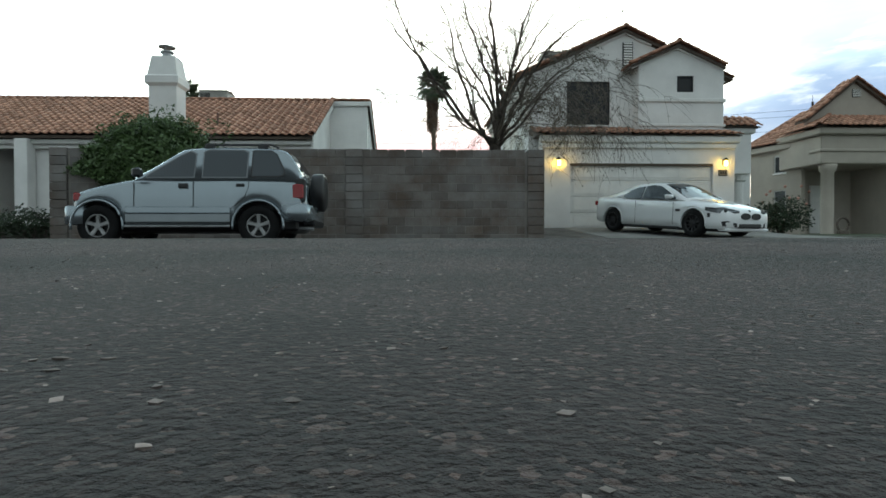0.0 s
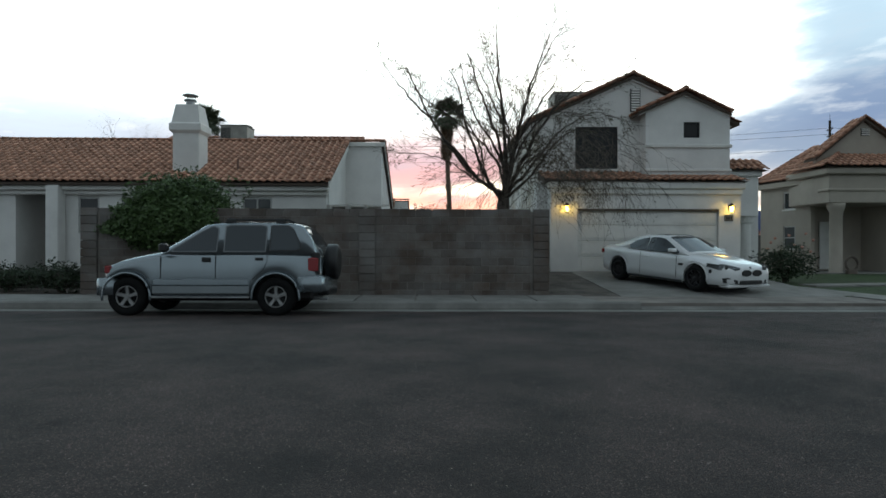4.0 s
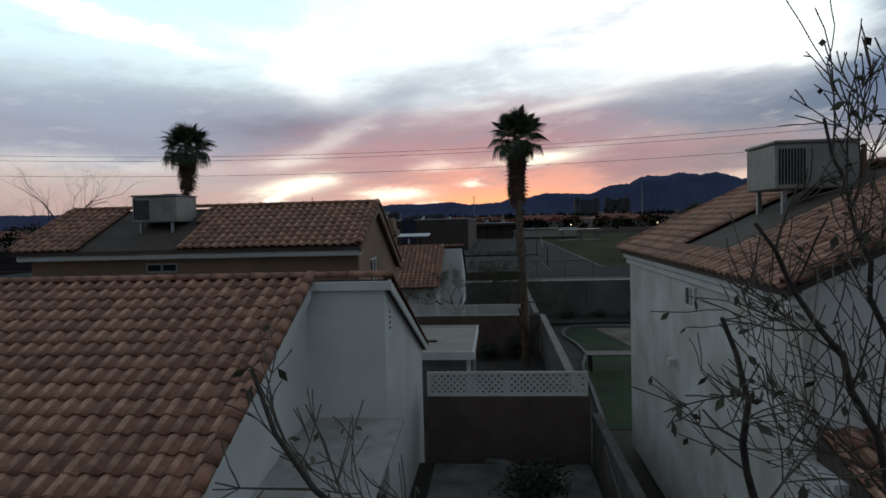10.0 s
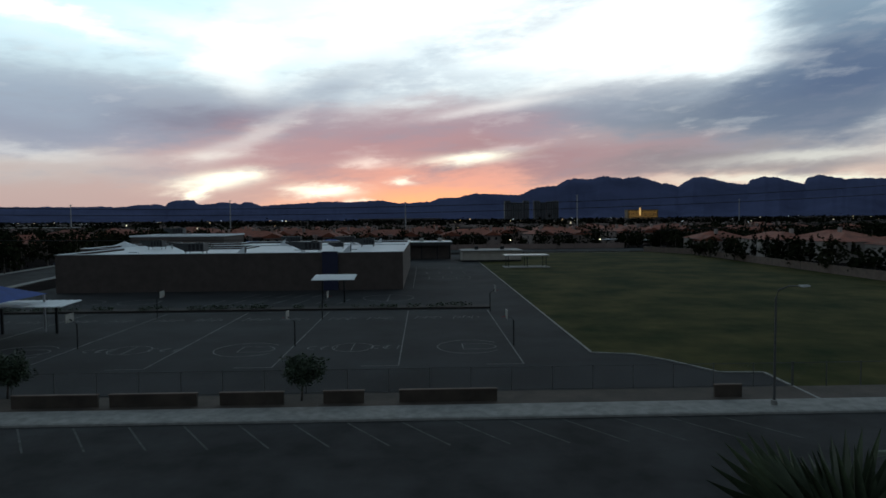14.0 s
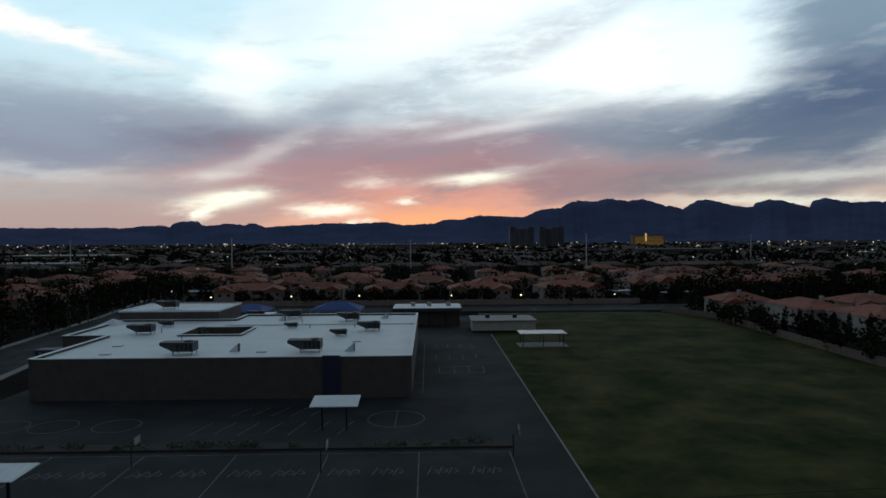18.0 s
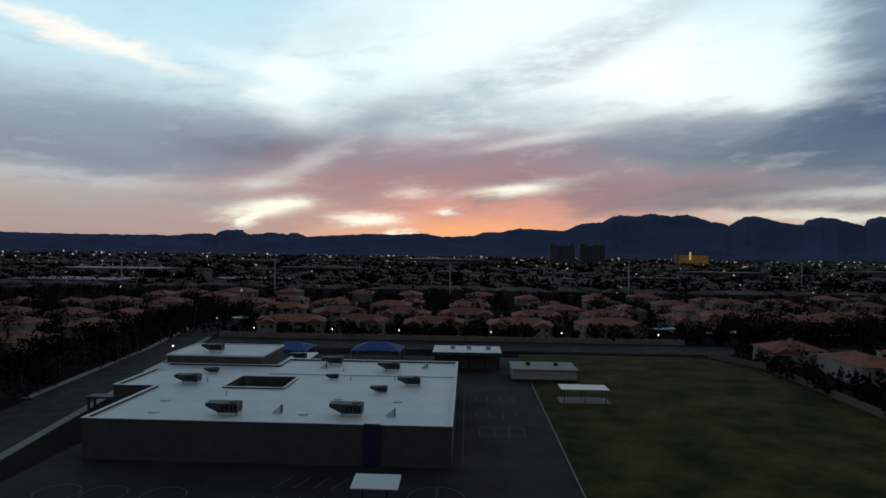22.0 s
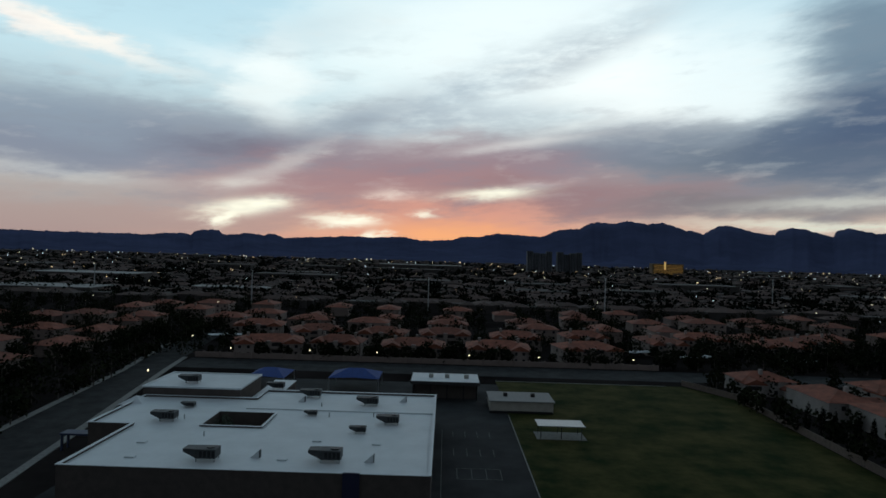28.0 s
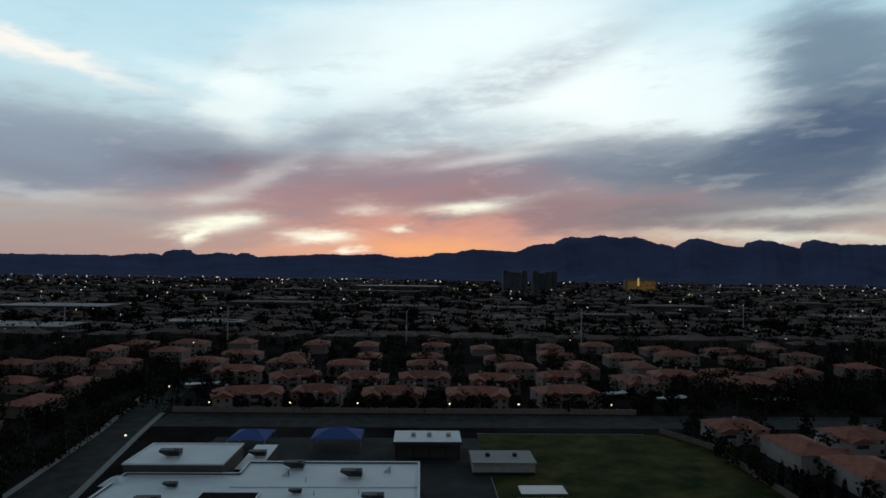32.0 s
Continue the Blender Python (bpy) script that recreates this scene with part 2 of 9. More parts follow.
# ---- materials ----
def mat(name, color, rough=0.8, metal=0.0, var=0.12, scale=3.0, bump=0.0, bscale=40.0, rnd=0.0, color2=None, island=False, coat=0.0, spec=0.5, whole=False):
    """A surface with broad stains, fine grain and a little difference from piece to piece."""
    m = bpy.data.materials.new(name)
    m.use_nodes = True
    nt = m.node_tree
    n, l = nt.nodes, nt.links
    p = n["Principled BSDF"]
    p.inputs["Roughness"].default_value, p.inputs["Metallic"].default_value = rough, metal
    p.inputs["Specular IOR Level"].default_value = spec
    p.inputs["Coat Weight"].default_value = coat
    tc = n.new("ShaderNodeTexCoord")
    a, b = n.new("ShaderNodeTexNoise"), n.new("ShaderNodeTexNoise")
    for q, s, d in ((a, scale, 5), (b, bscale, 4)):
        l.new(n.new("ShaderNodeNewGeometry").outputs["Position"] if whole else tc.outputs["Object"], q.inputs["Vector"])
        q.inputs["Scale"].default_value, q.inputs["Detail"].default_value, q.inputs["Roughness"].default_value = s, d, 0.62
    c2 = color2 or tuple(c * (1 - 2.2 * var) for c in color)
    mr = n.new("ShaderNodeMapRange")
    l.new(a.outputs[0], mr.inputs[0])
    mr.inputs[1].default_value, mr.inputs[2].default_value = 0.36, 0.66
    mx = n.new("ShaderNodeMix")
    mx.data_type = "RGBA"
    l.new(mr.outputs[0], mx.inputs[0])
    mx.inputs[6].default_value, mx.inputs[7].default_value = (*c2, 1), (*color, 1)
    hsv = n.new("ShaderNodeHueSaturation")
    l.new(mx.outputs[2], hsv.inputs["Color"])
    add = n.new("ShaderNodeMath")
    add.operation = "MULTIPLY_ADD"
    l.new(b.outputs[0], add.inputs[0])
    add.inputs[1].default_value, add.inputs[2].default_value = var * 1.6, 1 - var * 0.8
    last = add.outputs[0]
    if rnd:
        src = n.new("ShaderNodeNewGeometry").outputs["Random Per Island"] if island else n.new("ShaderNodeObjectInfo").outputs["Random"]
        k = n.new("ShaderNodeMath")
        k.operation = "MULTIPLY_ADD"
        l.new(src, k.inputs[0])
        k.inputs[1].default_value, k.inputs[2].default_value = rnd * 2, 1 - rnd
        mm = n.new("ShaderNodeMath")
        mm.operation = "MULTIPLY"
        l.new(k.outputs[0], mm.inputs[0])
        l.new(last, mm.inputs[1])
        last = mm.outputs[0]
    l.new(last, hsv.inputs["Value"])
    l.new(hsv.outputs[0], p.inputs["Base Color"])
    if bump:
        bp = n.new("ShaderNodeBump")
        bp.inputs["Strength"].default_value, bp.inputs["Distance"].default_value = min(1.0, bump), 0.02
        l.new(b.outputs[0], bp.inputs["Height"])
        l.new(bp.outputs[0], p.inputs["Normal"])
    return m


def glow(name, color, power):
    m = bpy.data.materials.new(name)
    m.use_nodes = True
    p = m.node_tree.nodes["Principled BSDF"]
    p.inputs["Base Color"].default_value = (*color, 1)
    p.inputs["Emission Color"].default_value = (*color, 1)
    p.inputs["Emission Strength"].default_value = power
    return m


def aggregate(m, size, pale, share_, darker=0.55):
    """Strews pale stone grains through a surface."""
    nt = m.node_tree
    n, l = nt.nodes, nt.links
    p = n["Principled BSDF"]
    v = n.new("ShaderNodeTexVoronoi")
    v.inputs["Scale"].default_value = size
    tc = n.new("ShaderNodeTexCoord")
    l.new(tc.outputs["Object"], v.inputs["Vector"])
    sep = n.new("ShaderNodeSeparateColor")
    l.new(v.outputs["Color"], sep.inputs[0])
    ramp = n.new("ShaderNodeValToRGB")
    l.new(sep.outputs[0], ramp.inputs[0])
    e = ramp.color_ramp.elements
    e[0].position, e[0].color = 0.0, (darker, darker, darker, 1)
    e[1].position, e[1].color = 1.0, (pale, pale * 0.96, pale * 0.90, 1)
    k = e.new(1 - share_)
    k.color = (1.15, 1.15, 1.15, 1)
    mx = n.new("ShaderNodeMix")
    mx.data_type, mx.blend_type = "RGBA", "MULTIPLY"
    mx.inputs[0].default_value = 1.0
    l.new(p.inputs["Base Color"].links[0].from_socket, mx.inputs[6])
    l.new(ramp.outputs[0], mx.inputs[7])
    l.new(mx.outputs[2], p.inputs["Base Color"])
    bp = n.new("ShaderNodeBump")
    bp.invert = True
    bp.inputs["Strength"].default_value, bp.inputs["Distance"].default_value = 0.55, 0.004
    l.new(v.outputs["Distance"], bp.inputs["Height"])
    l.new(p.inputs["Normal"].links[0].from_socket, bp.inputs["Normal"])
    l.new(bp.outputs[0], p.inputs["Normal"])
    return m


ASPHALT = aggregate(mat("asphalt", (0.064, 0.044, 0.041), 0.9, var=0.36, scale=0.8, bump=1.0, bscale=85), 150, 4.0, 0.12, 0.42)
CHIP = mat("stone_chip", (0.23, 0.185, 0.165), 0.9, var=0.25, scale=30, rnd=0.75, island=True)
CONCRETE = mat("concrete", (0.25, 0.245, 0.23), 0.9, var=0.16, scale=1.3, bump=0.4, bscale=90, rnd=0.06)
STUCCO = mat("white_stucco", (0.80, 0.79, 0.77), 0.92, var=0.06, scale=0.9, bump=0.35, bscale=120)
STUCCO_B = mat("tan_stucco", (0.34, 0.225, 0.15), 0.92, var=0.14, scale=0.45, bump=0.35, bscale=120)
BLOCK = mat("grey_block", (0.185, 0.175, 0.168), 0.95, var=0.22, scale=1.1, bump=0.6, bscale=80, rnd=0.2, color2=(0.105, 0.078, 0.062), whole=True)
TILE = mat("clay_tile", (0.41, 0.20, 0.13), 0.85, var=0.2, scale=6, bump=0.4, bscale=50, rnd=0.24)
TILE_I = mat("clay_tile_field", (0.41, 0.20, 0.13), 0.85, var=0.2, scale=6, bump=0.4, bscale=50, rnd=0.24, island=True)
# paler tile colour, a painted highlight along each crown
TILE_LIT = mat("tile_crown_highlight", (0.66, 0.37, 0.25), 0.85, var=0.22, scale=6, bump=0.4, bscale=50, rnd=0.24)
TILE_LIT_I = mat("tile_crown_highlight_field", (0.66, 0.37, 0.25), 0.85, var=0.22, scale=6, bump=0.4, bscale=50, rnd=0.24, island=True)
DIRT = mat("dry_ground", (0.075, 0.058, 0.045), 0.95, var=0.2, scale=0.5, bump=0.6, bscale=40)
GRASS = mat("grass_ground", (0.075, 0.066, 0.023), 0.98, var=0.45, scale=0.09, bump=0.2, bscale=0.5, color2=(0.013, 0.024, 0.006), spec=0.05)
LAWN = mat("lawn", (0.034, 0.068, 0.017), 0.95, var=0.2, scale=1.0, bump=0.6, bscale=60)
COURT = mat("old_asphalt", (0.034, 0.0355, 0.038), 0.95, var=0.25, scale=0.10, bump=0.5, bscale=6, spec=0.2)
ROAD2 = mat("street_asphalt", (0.037, 0.0375, 0.039), 0.95, var=0.3, scale=0.2, bump=0.5, bscale=20, spec=0.2)
ROOFWHITE = mat("white_roof_membrane", (0.66, 0.69, 0.71), 0.6, var=0.05, scale=0.15)
SCHOOLWALL = mat("brown_block", (0.085, 0.066, 0.058), 0.9, var=0.12, scale=0.6, bump=0.3, bscale=20)
# rock colour has the blue distance haze mixed in
MOUNTAIN = mat("haze_tinted_rock", (0.075, 0.088, 0.165), 1.0, var=0.12, scale=0.004, spec=0.0)
FARGROUND = mat("far_ground", (0.034, 0.029, 0.028), 1.0, var=0.3, scale=0.02, spec=0.0)
STUCCO_C = mat("cream_stucco", (0.44, 0.395, 0.34), 0.92, var=0.08, scale=0.6, bump=0.35, bscale=120)
TRIM = mat("white_trim_paint", (0.78, 0.77, 0.74), 0.8, var=0.06, scale=2.0, bump=0.1, bscale=60)
WOODPAINT = mat("weathered_white_paint", (0.50, 0.48, 0.45), 0.85, var=0.14, scale=3.0, bump=0.2, bscale=50)
FRAME = mat("window_frame_metal", (0.45, 0.45, 0.44), 0.5, metal=0.6, var=0.06)
DARKMETAL = mat("dark_metal", (0.03, 0.03, 0.032), 0.5, metal=0.7, var=0.1)
GALV = mat("galvanised_metal", (0.42, 0.43, 0.44), 0.45, metal=0.8, var=0.12, scale=4)
ACPAINT = mat("faded_beige_metal", (0.36, 0.35, 0.32), 0.6, metal=0.2, var=0.12, scale=2.5)
MORTAR = mat("mortar", (0.25, 0.225, 0.205), 0.95, var=0.2, scale=1.1, whole=True)
SCREEN = mat("dark_window_screen", (0.012, 0.012, 0.014), 0.55, var=0.2)
STUCCO_S = mat("stained_white_stucco", (0.80, 0.79, 0.77), 0.92, var=0.10, scale=0.8, bump=0.35, bscale=120, color2=(0.56, 0.52, 0.44))
PATCHROOF = mat("bare_roof_paper", (0.12, 0.092, 0.075), 0.9, var=0.15, scale=1.2)
TRUNK = mat("tree_bark", (0.12, 0.098, 0.084), 0.95, var=0.25, scale=8, bump=0.8, bscale=30)
TWIG = mat("bare_twigs", (0.17, 0.14, 0.115), 0.95, var=0.2, scale=8)
LEAFDRY = mat("dry_leaf", (0.095, 0.095, 0.055), 0.8, var=0.2, scale=8, rnd=0.3, island=True)
LEAF = mat("green_leaf", (0.085, 0.145, 0.045), 0.6, var=0.2, scale=8, rnd=0.35, island=True)
LEAFDARK = mat("dark_leaf", (0.030, 0.050, 0.022), 0.7, var=0.2, scale=8, rnd=0.35, island=True)
LEAFOLIVE = mat("olive_leaf", (0.085, 0.095, 0.045), 0.8, var=0.2, scale=8, rnd=0.35, island=True)
PALMLEAF = mat("palm_frond_green", (0.085, 0.115, 0.06), 0.6, var=0.2, scale=5, rnd=0.3, island=True)
PALMDRY = mat("dry_palm_skirt", (0.15, 0.085, 0.05), 0.9, var=0.2, scale=5, rnd=0.3, island=True)
PALMTRUNK = mat("palm_trunk", (0.19, 0.14, 0.10), 0.95, var=0.25, scale=6, bump=0.9, bscale=20)
REDWOOD = mat("rust_paint", (0.19, 0.11, 0.085), 0.85, var=0.1, scale=3)
CANVAS = mat("blue_shade_canvas", (0.012, 0.05, 0.24), 0.8, var=0.1, scale=1)
LINEPAINT = mat("worn_white_line", (0.19, 0.19, 0.185), 0.85, var=0.3, scale=1.5)
RUBBER = mat("tyre_rubber", (0.009, 0.009, 0.0095), 0.85, var=0.15, scale=10, spec=0.2)
BLACKPLASTIC = mat("black_plastic", (0.012, 0.012, 0.013), 0.5, var=0.1)
ALLOY = mat("alloy_wheel", (0.27, 0.27, 0.27), 0.35, metal=0.3, var=0.08)
DARKALLOY = mat("dark_alloy_wheel", (0.022, 0.021, 0.023), 0.4, metal=0.3, var=0.08)
SUVPAINT = mat("silver_blue_car_paint", (0.26, 0.30, 0.325), 0.26, metal=0.7, var=0.03, scale=1.5, coat=0.6)
SUVLOW = mat("grey_lower_car_paint", (0.24, 0.265, 0.28), 0.42, metal=0.3, var=0.05, scale=2, coat=0.3)
WHITEPAINT = mat("white_car_paint", (0.74, 0.75, 0.76), 0.22, var=0.02, scale=1.5, coat=1.0)
REDLENS = mat("red_lamp_lens", (0.25, 0.012, 0.015), 0.2, var=0.05)
CLEARLENS = mat("clear_lamp_lens", (0.16, 0.17, 0.18), 0.1, metal=0.5, var=0.05)
WALLGREY = mat("grey_wall_cap", (0.30, 0.275, 0.25), 0.95, var=0.14, scale=2, bump=0.3)
PINKWALL = mat("tan_yard_wall", (0.16, 0.118, 0.097), 0.95, var=0.14, scale=1.0, bump=0.4, bscale=40)
LAMPGLOW = glow("warm_bulb", (1.0, 0.62, 0.12), 8.0)
NUMPLATE = mat("plaque_face", (0.28, 0.26, 0.22), 0.7, var=0.1)


def glass(name, color, rough=0.06):
    m = mat(name, color, rough, var=0.02)
    m.node_tree.nodes["Principled BSDF"].inputs["Specular IOR Level"].default_value = 0.5
    return m


GLASSDARK = glass("dark_window_glass", (0.018, 0.020, 0.023))
GLASSGREY = glass("grey_window_glass", (0.060, 0.066, 0.070))
CARGLASS = glass("tinted_car_glass", (0.017, 0.026, 0.034), 0.05)
CARGLASS.node_tree.nodes["Principled BSDF"].inputs["Specular IOR Level"].default_value = 0.65

# ---- mesh tools ----
class Geo:
    """Collects vertices and faces for one mesh."""

    def __init__(self):
        self.v, self.f = [], []

    def add(self, vs, fs):
        k = len(self.v)
        self.v += [tuple(p) for p in vs]
        self.f += [[i + k for i in q] for q in fs]
        return self

    def box(self, x0, x1, y0, y1, z0, z1):
        return self.add([(x, y, z) for z in (z0, z1) for y in (y0, y1) for x in (x0, x1)],
                        [(0, 2, 3, 1), (4, 5, 7, 6), (0, 1, 5, 4), (2, 6, 7, 3), (0, 4, 6, 2), (1, 3, 7, 5)])

    def bev(self, x0, x1, y0, y1, z0, z1, b=0.01):
        """A box whose edges are cut off by b."""
        r = []
        for z, k in ((z0, b), (z0 + b, 0), (z1 - b, 0), (z1, b)):
            r.append([(x0 + b + k, y0 + k, z), (x1 - b - k, y0 + k, z), (x1 - k, y0 + b + k, z), (x1 - k, y1 - b - k, z),
                      (x1 - b - k, y1 - k, z), (x0 + b + k, y1 - k, z), (x0 + k, y1 - b - k, z), (x0 + k, y0 + b + k, z)])
        return self.loft(r)

    def loft(self, rings, caps=True, closed=True):
        k, n = len(self.v), len(rings[0])
        for r in rings:
            self.v += [tuple(p) for p in r]
        for i in range(len(rings) - 1):
            for j in range(n if closed else n - 1):
                a, b = k + i * n + j, k + i * n + (j + 1) % n
                self.f.append([a, b, b + n, a + n])
        if caps and closed:
            self.f.append([k + j for j in reversed(range(n))])
            self.f.append([k + (len(rings) - 1) * n + j for j in range(n)])
        return self

    def tube(self, pts, rad, n=8, caps=True):
        """A round tube through pts; rad is a number or one per point."""
        P = [Vector(p) for p in pts]
        rs = rad if isinstance(rad, (list, tuple)) else [rad] * len(P)
        rings = []
        for i, p in enumerate(P):
            d = (P[min(i + 1, len(P) - 1)] - P[max(i - 1, 0)]).normalized()
            a = d.cross(Vector((0, 0, 1)) if abs(d.z) < 0.95 else Vector((0, 1, 0))).normalized()
            b = d.cross(a)
            rings.append([p + (a * math.cos(2 * math.pi * j / n) + b * math.sin(2 * math.pi * j / n)) * rs[i] for j in range(n)])
        return self.loft(rings, caps)

    def prism(self, pts, axis, lo, hi):
        """The flat outline pts drawn out along axis from lo to hi."""
        def at(p, h):
            return {"x": (h, p[0], p[1]), "y": (p[0], h, p[1]), "z": (p[0], p[1], h)}[axis]
        return self.loft([[at(p, lo) for p in pts], [at(p, hi) for p in pts]])

    def quad(self, a, b, c, d):
        return self.add([a, b, c, d], [(0, 1, 2, 3)])

    def mesh(self, name, material, smooth=False):
        me = bpy.data.meshes.new(name)
        me.from_pydata(self.v, [], self.f)
        bm = bmesh.new()
        bm.from_mesh(me)
        bmesh.ops.recalc_face_normals(bm, faces=bm.faces[:])
        bm.to_mesh(me)
        bm.free()
        for m in (material if isinstance(material, (list, tuple)) else [material]):
            me.materials.append(m)
        if smooth:
            me.polygons.foreach_set("use_smooth", [True] * len(me.polygons))
        return me


APART = {"wall", "ledge", "cornice", "porch_beam", "patio_rim", "panel", "vent_slot", "door_frame", "court_coping", "court_wall", "hall_parapet", "wing_beam", "wall_side", "yard_wall", "wall_cap", "driveway", "garden_path"}


def islands(geo):
    """The separate pieces of a mesh."""
    up = list(range(len(geo.v)))

    def root(i):
        while up[i] != i:
            up[i] = up[up[i]]
            i = up[i]
        return i

    for f in geo.f:
        for v in f[1:]:
            up[root(v)] = root(f[0])
    out = {}
    for f in geo.f:
        out.setdefault(root(f[0]), []).append(f)
    res = []
    for fs in out.values():
        ids = sorted({v for f in fs for v in f})
        at = {v: k for k, v in enumerate(ids)}
        g = Geo()
        g.v, g.f = [geo.v[v] for v in ids], [[at[v] for v in f] for f in fs]
        res.append(g)
    return res


def part(name, geo, material, parent=None, label="", smooth=False):
    """Links a mesh under its thing; pieces that stand apart become parts of their own."""
    more = islands(geo) if name in APART else [geo]
    ob = new(name, more[0].mesh(name, material, smooth))
    if parent:
        ob.parent = parent
    if label:
        ob["label"] = label
    for g in more[1:]:
        k = new(name if parent else {"driveway": "slab", "garden_path": "slab"}.get(name, "wall"), g.mesh(name, material, smooth))
        k.parent = parent or ob
        if label and parent:
            k["label"] = label
    return ob


def share(name, me, parent, m):
    """One more object on a shared mesh, at m in its parent's frame."""
    ob = new(name, me)
    ob.parent = parent
    ob.matrix_basis = m
    return ob


def thing(name, label, category, at=None, group="", kind=""):
    ob = new(name)
    ob.empty_display_size = 0.2
    if at is not None:
        ob.matrix_basis = at
    return tagged(ob, label, category, group, kind)


def setting(name, geo, material, label, category, smooth=False):
    return tagged(part(name, geo, material, None, "", smooth), label, category, "", "structure")


def hipped(g, x0, x1, y0, y1, z, rise, over=0.4):
    """A hipped roof over a box, with overhang."""
    x0, x1, y0, y1 = x0 - over, x1 + over, y0 - over, y1 + over
    if x1 - x0 >= y1 - y0:
        h, ym = (y1 - y0) / 2, (y0 + y1) / 2
        a, b = (x0 + h, ym, z + rise), (x1 - h, ym, z + rise)
        g.add([(x0, y0, z), (x1, y0, z), (x1, y1, z), (x0, y1, z), a, b], [(0, 1, 5, 4), (1, 2, 5), (2, 3, 4, 5), (3, 0, 4), (0, 3, 2, 1)])
    else:
        h, xm = (x1 - x0) / 2, (x0 + x1) / 2
        a, b = (xm, y0 + h, z + rise), (xm, y1 - h, z + rise)
        g.add([(x0, y0, z), (x1, y0, z), (x1, y1, z), (x0, y1, z), a, b], [(0, 1, 4), (1, 2, 5, 4), (2, 3, 5), (3, 0, 4, 5), (0, 3, 2, 1)])
    return g


def holed(g, x0, x1, z0, z1, y0, y1, holes):
    """An upright slab in the x-z plane between y0 and y1 with oblong holes (x0, x1, z0, z1) through it, as one mesh."""
    xs = sorted({x0, x1, *[v for h in holes for v in h[:2]]})
    zs = sorted({z0, z1, *[v for h in holes for v in h[2:]]})
    solid = {(i, k) for i in range(len(xs) - 1) for k in range(len(zs) - 1)
             if not any(h[0] <= xs[i] and xs[i + 1] <= h[1] and h[2] <= zs[k] and zs[k + 1] <= h[3] for h in holes)}
    known, vs, fs = {}, [], []

    def vert(i, k, b):
        if (i, k, b) not in known:
            known[(i, k, b)] = len(vs)
            vs.append((xs[i], y1 if b else y0, zs[k]))
        return known[(i, k, b)]

    for i, k in solid:
        for b in (0, 1):
            fs.append([vert(i, k, b), vert(i + 1, k, b), vert(i + 1, k + 1, b), vert(i, k + 1, b)])
        for di, dk, p, q in ((-1, 0, (i, k), (i, k + 1)), (1, 0, (i + 1, k), (i + 1, k + 1)), (0, -1, (i, k), (i + 1, k)), (0, 1, (i, k + 1), (i + 1, k + 1))):
            if (i + di, k + dk) not in solid:
                fs.append([vert(*p, 0), vert(*q, 0), vert(*q, 1), vert(*p, 1)])
    return g.add(vs, fs)


def window(parent, w, h, m, panes=2, pane=None, frame=None, sill=True, rows=1):
    """A sliding window w by h in a wall that faces local -y; m is its lower middle on the wall's face."""
    f = 0.05
    g = Geo()
    holed(g, -w / 2, w / 2, 0, h, 0.02, 0.10, [(-w / 2 + f + i * (w - f) / panes, -w / 2 + (i + 1) * (w - f) / panes, f + j * (h - f) / rows, (j + 1) * (h - f) / rows) for i in range(panes) for j in range(rows)])
    fr = part("window", g, frame or FRAME, parent)
    fr.matrix_basis = m
    for i in range(panes):
        for j in range(rows):
            a, c = -w / 2 + f + i * (w - f) / panes, f + j * (h - f) / rows
            part("pane", Geo().box(a, a + (w - f) / panes - f, 0.05 + 0.015 * (i % 2), 0.06 + 0.015 * (i % 2), c, c + (h - f) / rows - f), pane or GLASSGREY, fr)
    if sill:
        part("sill", Geo().bev(-w / 2 - 0.05, w / 2 + 0.05, -0.04, 0.10, -0.07, 0.0, 0.01), TRIM, fr)
    return fr


def tile_mesh(w=0.26, l=0.365, name="tile", material=None):
    """One curved clay tile: x across, y up the slope, open below."""
    g = Geo()
    pr = []
    for j in range(9):
        u = j / 8
        x = w * (u - 0.5) * 1.04
        z = 0.048 * math.sin(math.pi * u / 0.625) if u <= 0.625 else -0.010 * math.sin(math.pi * (u - 0.625) / 0.375)
        pr.append((x, z))
    g.loft([[(x, 0, z + 0.026) for x, z in pr] + [(x, 0, z + 0.008) for x, z in reversed(pr)], [(x * 0.97, l, z * 0.94 + 0.004) for x, z in pr] + [(x * 0.97, l, z * 0.94 - 0.012) for x, z in reversed(pr)]])
    return g


TILE_GEO = tile_mesh()
# crown faces of a tile that get the painted highlight
LIT_FACES = [1 if j in (1, 2, 3) else 0 for j in range(len(TILE_GEO.f))]
TILE_ME = TILE_GEO.mesh("tile", [TILE, TILE_LIT], True)
TILE_ME.polygons.foreach_set("material_index", LIT_FACES)


